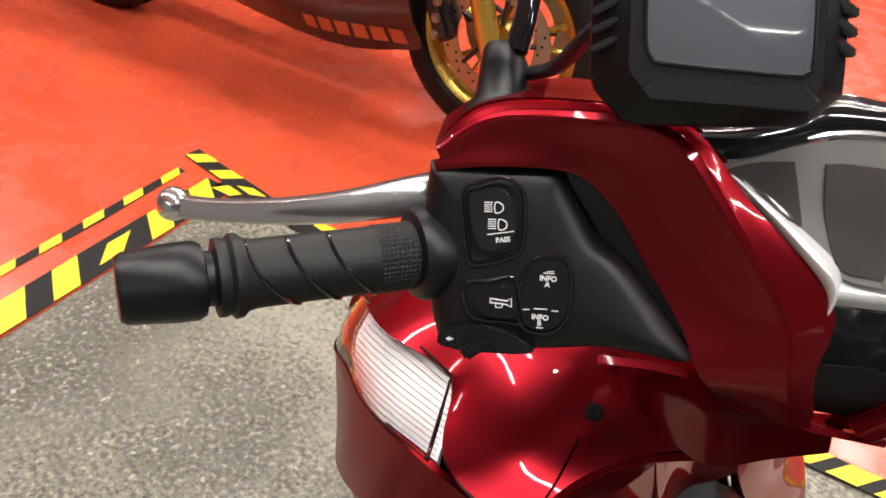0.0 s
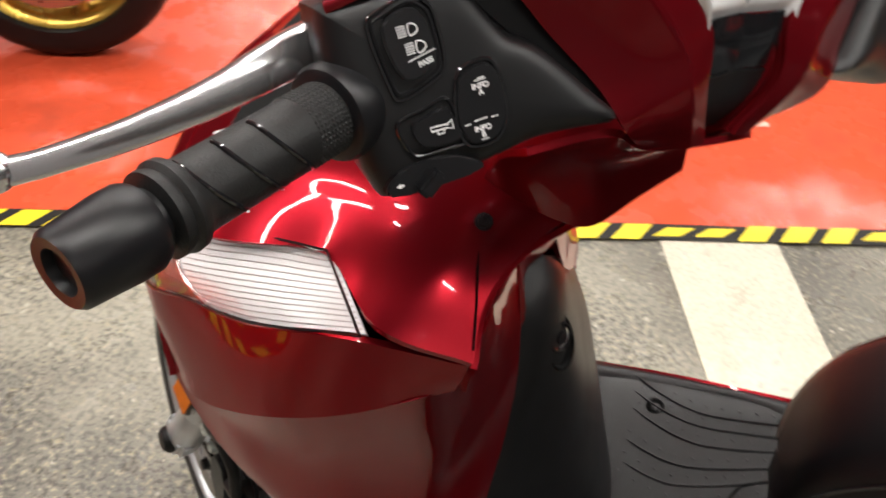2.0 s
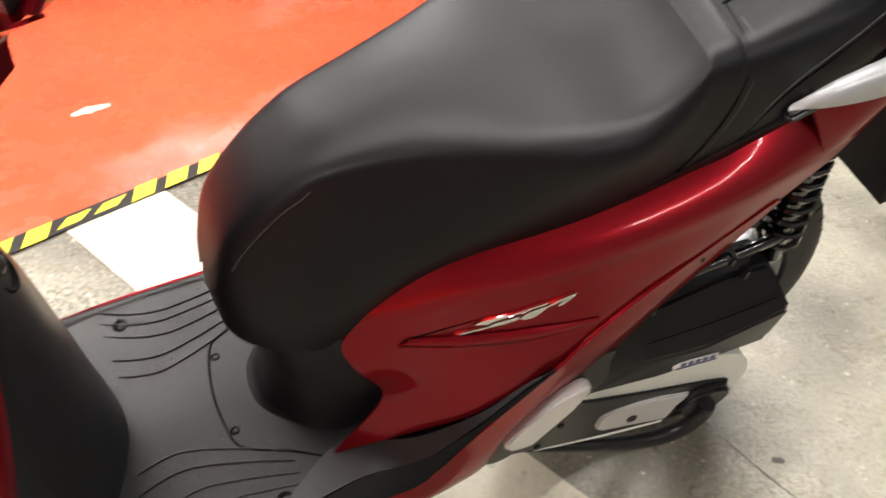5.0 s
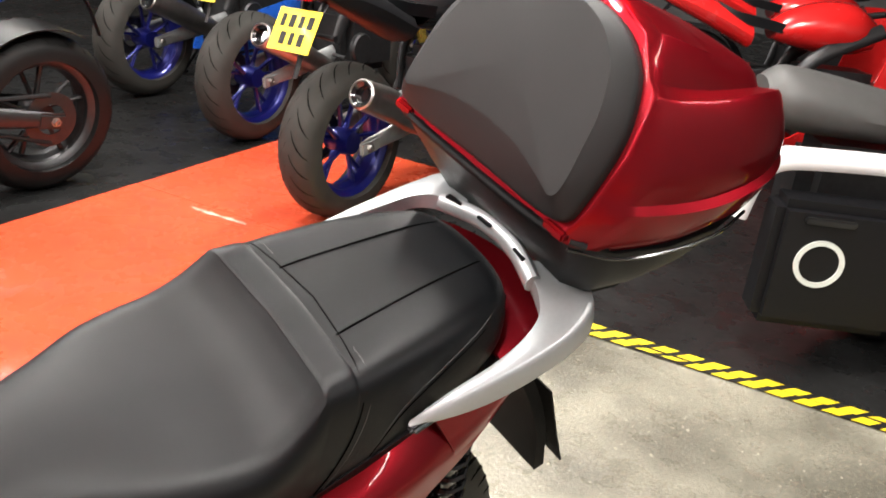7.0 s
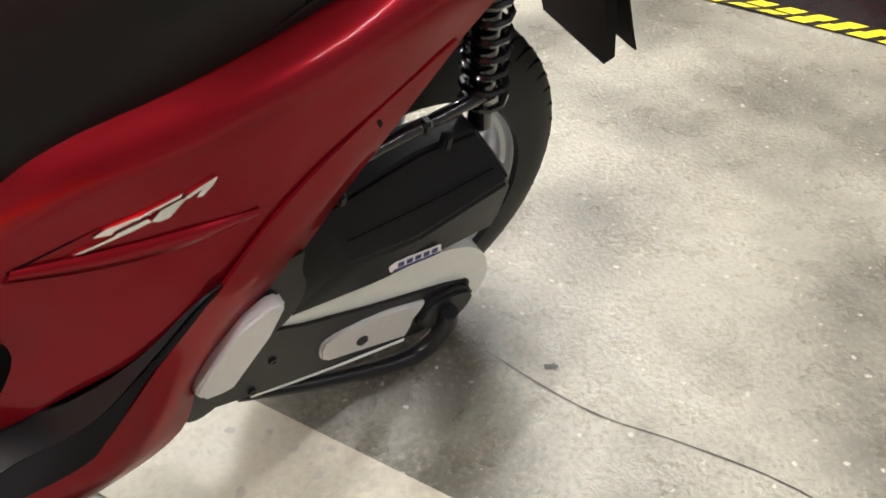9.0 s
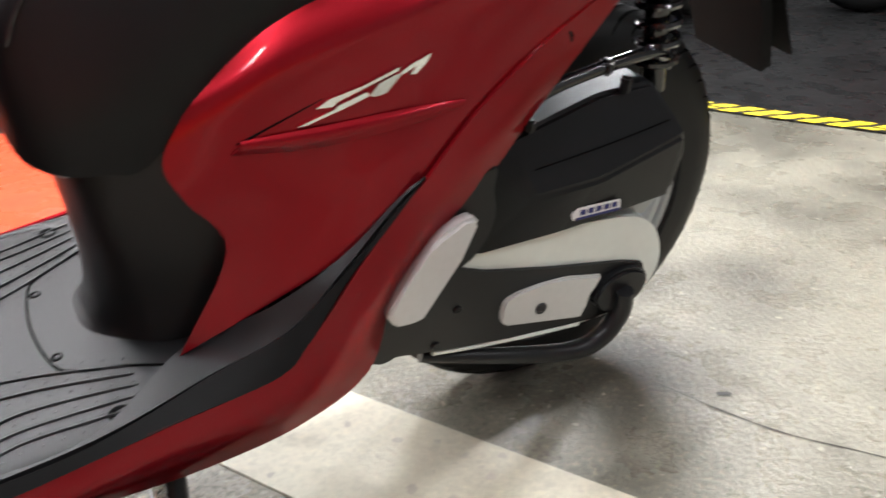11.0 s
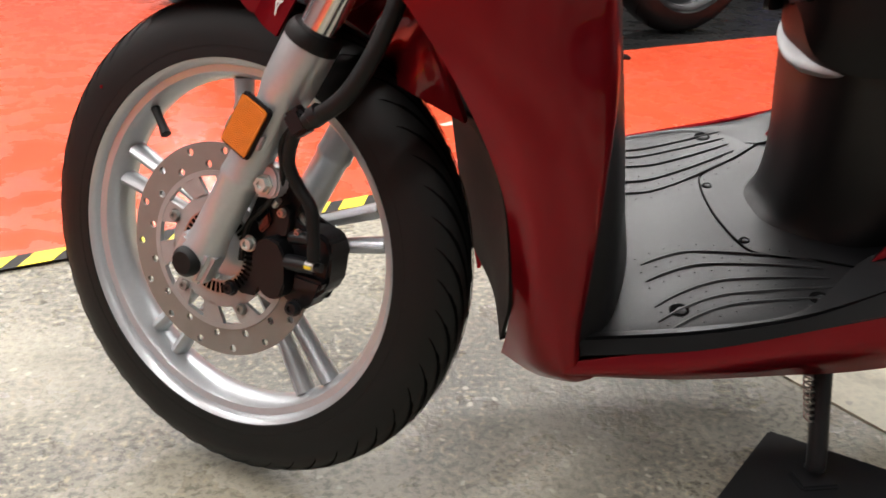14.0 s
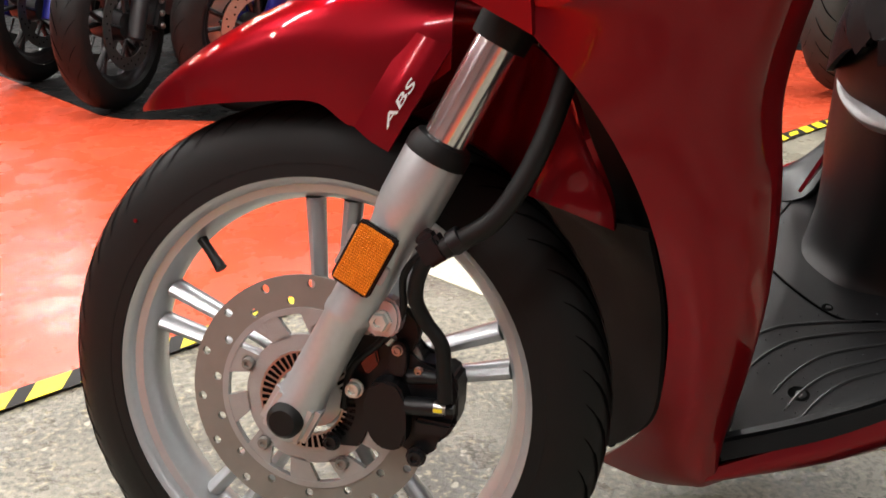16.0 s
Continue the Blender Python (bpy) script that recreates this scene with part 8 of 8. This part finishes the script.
    if plate is not None:
        pm = Matrix.Translation((-0.285, 0, 0.775)) @ Matrix.Rotation(radians(-62), 4, "Y")
        pl = part("number_plate", box(0.165, 0.205, 0.003, 0.001, pm), plate, bike, "yellow number plate with plain dark bars")
        for row_, cnt in ((0.034, 4), (-0.034, 3)):
            for k in range(cnt):
                part("plate_bar", box(0.048, 0.020 if k % 2 else 0.026, 0.001, 0, pm @ Matrix.Translation((row_, (k - (cnt - 1) / 2) * 0.044, 0.0024))), TAPEBLACK, pl)
                part("plate_bar", box(0.048, 0.020 if k % 2 else 0.026, 0.001, 0, pm @ Matrix.Translation((row_, (k - (cnt - 1) / 2) * 0.044, -0.0024))), TAPEBLACK, pl)
        for s_ in (-1, 1):
            part("indicator", tube([(-0.22, s_ * 0.05, 0.76), (-0.23, s_ * 0.15, 0.76)], [0.008, 0.012], 8, 2), BLACK, bike, "small black indicator")
    return bike


def at(x, y, heading):
    return Matrix.Translation((x, y, 0.004)) @ Matrix.Rotation(radians(heading), 4, "Z")


ORANGE = material("orange_red_print", (0.45, 0.12, 0.045), 0.4, 0, 0, 0.05, 80)
PURPLE = material("purple_paint", (0.03, 0.012, 0.16), 0.3, 0.2, 0.7, 0.1, 40)

# black sport bike with gold wheels, seen beyond the handlebar
gold_bike = sport_bike(at(-2.375, 0.355, 24.5), "black sport motorcycle with gold wheels and orange fairing print", GLOSSBLACK, GLOSSBLACK, GOLD, fork=GOLD, lean=3.0, wb=1.42, drop=-0.017, nose=0.16)
# racing bike behind the step-through
race_bike = sport_bike(at(1.72, 2.76, 193.0), "red and purple racing motorcycle with white fairing print", PURPLE, SCARLET, DARKMETAL, fork=BLUE, lean=3.0, wb=1.34, drop=0.06, foot=0.44, tail=LIGHTBLUE)
# row with blue wheels
sport_bike(at(2.70, 2.02, 16.0), "black motorcycle with dark blue wheels, wide tyre and yellow rear plate", GLOSSBLACK, BLACK, BLUE, OLDTYRE, lean=3, fairing=False, exhaust=True, plate=YELLOW, arm=CAST)
sport_bike(at(2.86, 3.10, 18.0), "black motorcycle with blue wheels and yellow rear plate", GLOSSBLACK, BLACK, BLUE, OLDTYRE, lean=3, fairing=False, plate=YELLOW, arm=CAST)
sport_bike(at(2.72, 4.05, 18.0), "light blue motorcycle with blue wheels and yellow rear plate", LIGHTBLUE, LIGHTBLUE, BLUE, OLDTYRE, lean=3, plate=YELLOW, arm=CAST)
sport_bike(at(0.74, 3.85, 235.0), "black motorcycle parked nose out on the black floor", GLOSSBLACK, BLACK, DARKMETAL, RUBBER, lean=3, fork=DARKMETAL)
sport_bike(at(0.45, 4.50, 235.0), "black motorcycle with blue fork parked nose out", GLOSSBLACK, BLACK, DARKMETAL, RUBBER, lean=3, fork=BLUE)
sport_bike(at(1.75, 4.6, 235.0), "dark motorcycle in the back row", GLOSSBLACK, SCARLET, DARKMETAL, RUBBER, lean=3, fork=GOLD)
sport_bike(at(4.75, 1.95, -40.0), "red touring motorcycle with black grips and grey seat", SCARLET, SCARLET, DARKMETAL, lean=3, fork=DARKMETAL)
sport_bike(at(5.6, 2.5, -40.0), "red motorcycle parked in the back row", SCARLET, SCARLET, DARKMETAL, lean=3, fork=DARKMETAL)


def print_bars(bike, spots, mat, side, lift=0.003):
    """Plain bars in place of brand lettering, laid on the belly fairing of one side."""
    for host in [c for c in bike.children if c.name.startswith("belly_fairing")]:
        if side * host.data.vertices[0].co.y < 0:
            continue
        tree = tree_of(host)
        for x, z, w, h, rot in spots:
            bm = bmesh.new()
            ring = []
            for lft in (lift, -0.001):
                for dx, dz in ((-w / 2, -h / 2), (w / 2, -h / 2), (w / 2, h / 2), (-w / 2, h / 2)):
                    c, n_ = math.cos(radians(rot)), math.sin(radians(rot))
                    px, pz = x + c * dx + n_ * dz, z - n_ * dx + c * dz
                    loc, _, _, _ = tree.ray_cast(Vector((px, side, pz)), Vector((0, -side, 0)))
                    ring.append(bm.verts.new((loc if loc is not None else Vector((px, side * 0.2, pz))) + Vector((0, side * lft, 0))))
            bm.faces.new(ring[:4]), bm.faces.new(ring[:3:-1])
            for k in range(4):
                bm.faces.new([ring[k], ring[4 + k], ring[4 + (k + 1) % 4], ring[(k + 1) % 4]])
            part("print_bar", bm, mat, host)


print_bars(gold_bike, [(0.925 + 0.047 * k, 0.246 + 0.001 * k, 0.034, 0.040 + 0.002 * k, 0) for k in range(6)], ORANGE, -1)
print_bars(race_bike, [(0.50 + 0.045 * k, 0.222 + 0.004 * k, 0.032, 0.022, -5) for k in range(6)], PRINT, 1)
print_bars(race_bike, [(0.86, 0.34, 0.22, 0.12, -4), (0.71, 0.325, 0.12, 0.08, -14)], PURPLE, 1, 0.004)
print_bars(race_bike, [(0.78, 0.375, 0.09, 0.024, -5), (0.80, 0.340, 0.07, 0.018, -5), (0.91, 0.320, 0.07, 0.026, -5), (0.92, 0.370, 0.09, 0.028, -5)], PRINT, 1, 0.008)

# adventure bike with hard case beside the bay
adv = thing("motorcycle", at(3.36, 0.67, -42.0), "adventure motorcycle with grey seat, white rack and black case", "motorcycle", "parked motorcycles")
spoked_wheel(adv, "rear_wheel", 0.62, 0.32, 0.15, 0.22, DARKMETAL, RUBBER, True)
spoked_wheel(adv, "front_wheel", 1.80, 0.33, 0.11, 0.24, DARKMETAL, RUBBER, True)
part("seat", loft([[(x, w * math.cos(t), zc + h * math.sin(t)) for t in [2 * math.pi * k / 16 for k in range(16)]] for x, w, zc, h in ((0.02, 0.10, 0.83, 0.05), (0.10, 0.16, 0.82, 0.10), (0.35, 0.17, 0.80, 0.09), (0.6, 0.14, 0.78, 0.07), (0.8, 0.10, 0.80, 0.06))], 4), SEATGREY, adv, "dark grey padded seat")
part("body", box(0.9, 0.30, 0.36, 0.06, Matrix.Translation((0.62, 0, 0.52))), DARKMETAL, adv, "dark engine and frame")
part("tank", loft([[(x, w * math.cos(t), zc + h * math.sin(t)) for t in [2 * math.pi * k / 16 for k in range(16)]] for x, w, zc, h in ((0.75, 0.12, 0.82, 0.08), (0.95, 0.20, 0.86, 0.14), (1.15, 0.18, 0.86, 0.12), (1.3, 0.08, 0.84, 0.06))], 4), GLOSSBLACK, adv, "black fuel tank")
part("rack", tube([(-0.02, -0.20, 0.46), (0.00, -0.21, 0.58), (0.05, -0.22, 0.66), (0.20, -0.22, 0.68), (0.60, -0.21, 0.69)], [0.034, 0.036, 0.040, 0.036, 0.034], 10, 5, squash=((0, 0, 1), 0.7)), WHITE, adv, "white side rack")
case = part("side_case", box(0.46, 0.16, 0.42, 0.03, Matrix.Translation((0.29, -0.26, 0.36))), BLACK, adv, "black hard side case with pale ring")
part("case_ring", lathe([(0.062, -0.346), (0.078, -0.346), (0.078, -0.338), (0.062, -0.338)], 40, "Y", closed=True), PALE, case, "pale grey ring", Matrix.Translation((0.22, 0, 0.38)))
part("case_latch", box(0.16, 0.02, 0.025, 0.006, Matrix.Translation((0.22, -0.345, 0.52))), GLOSSBLACK, case)
part("fork", tube([(1.80, -0.1, 0.33), (1.55, -0.1, 0.95)], 0.026, 10, 2), DARKMETAL, adv, "dark fork leg")
part("fork", tube([(1.80, 0.1, 0.33), (1.55, 0.1, 0.95)], 0.026, 10, 2), DARKMETAL, adv, "dark fork leg")
part("side_stand", tube([(0.9, 0.14, 0.35), (0.85, 0.24, 0.18), (0.80, 0.32, 0.02)], 0.013, 8), BLACK, adv, "black stand")

# mat under the side stand
solo("stand_plate", prism([(-0.13, -0.10), (0.14, -0.13), (0.12, 0.10), (-0.10, 0.11)], 0.018, 0.003, 2, Matrix.Translation((0.72, -0.255, 0.020)) @ Matrix.Rotation(radians(-38), 4, "Z")), MATT, "black board under the scooter's side stand", "board")
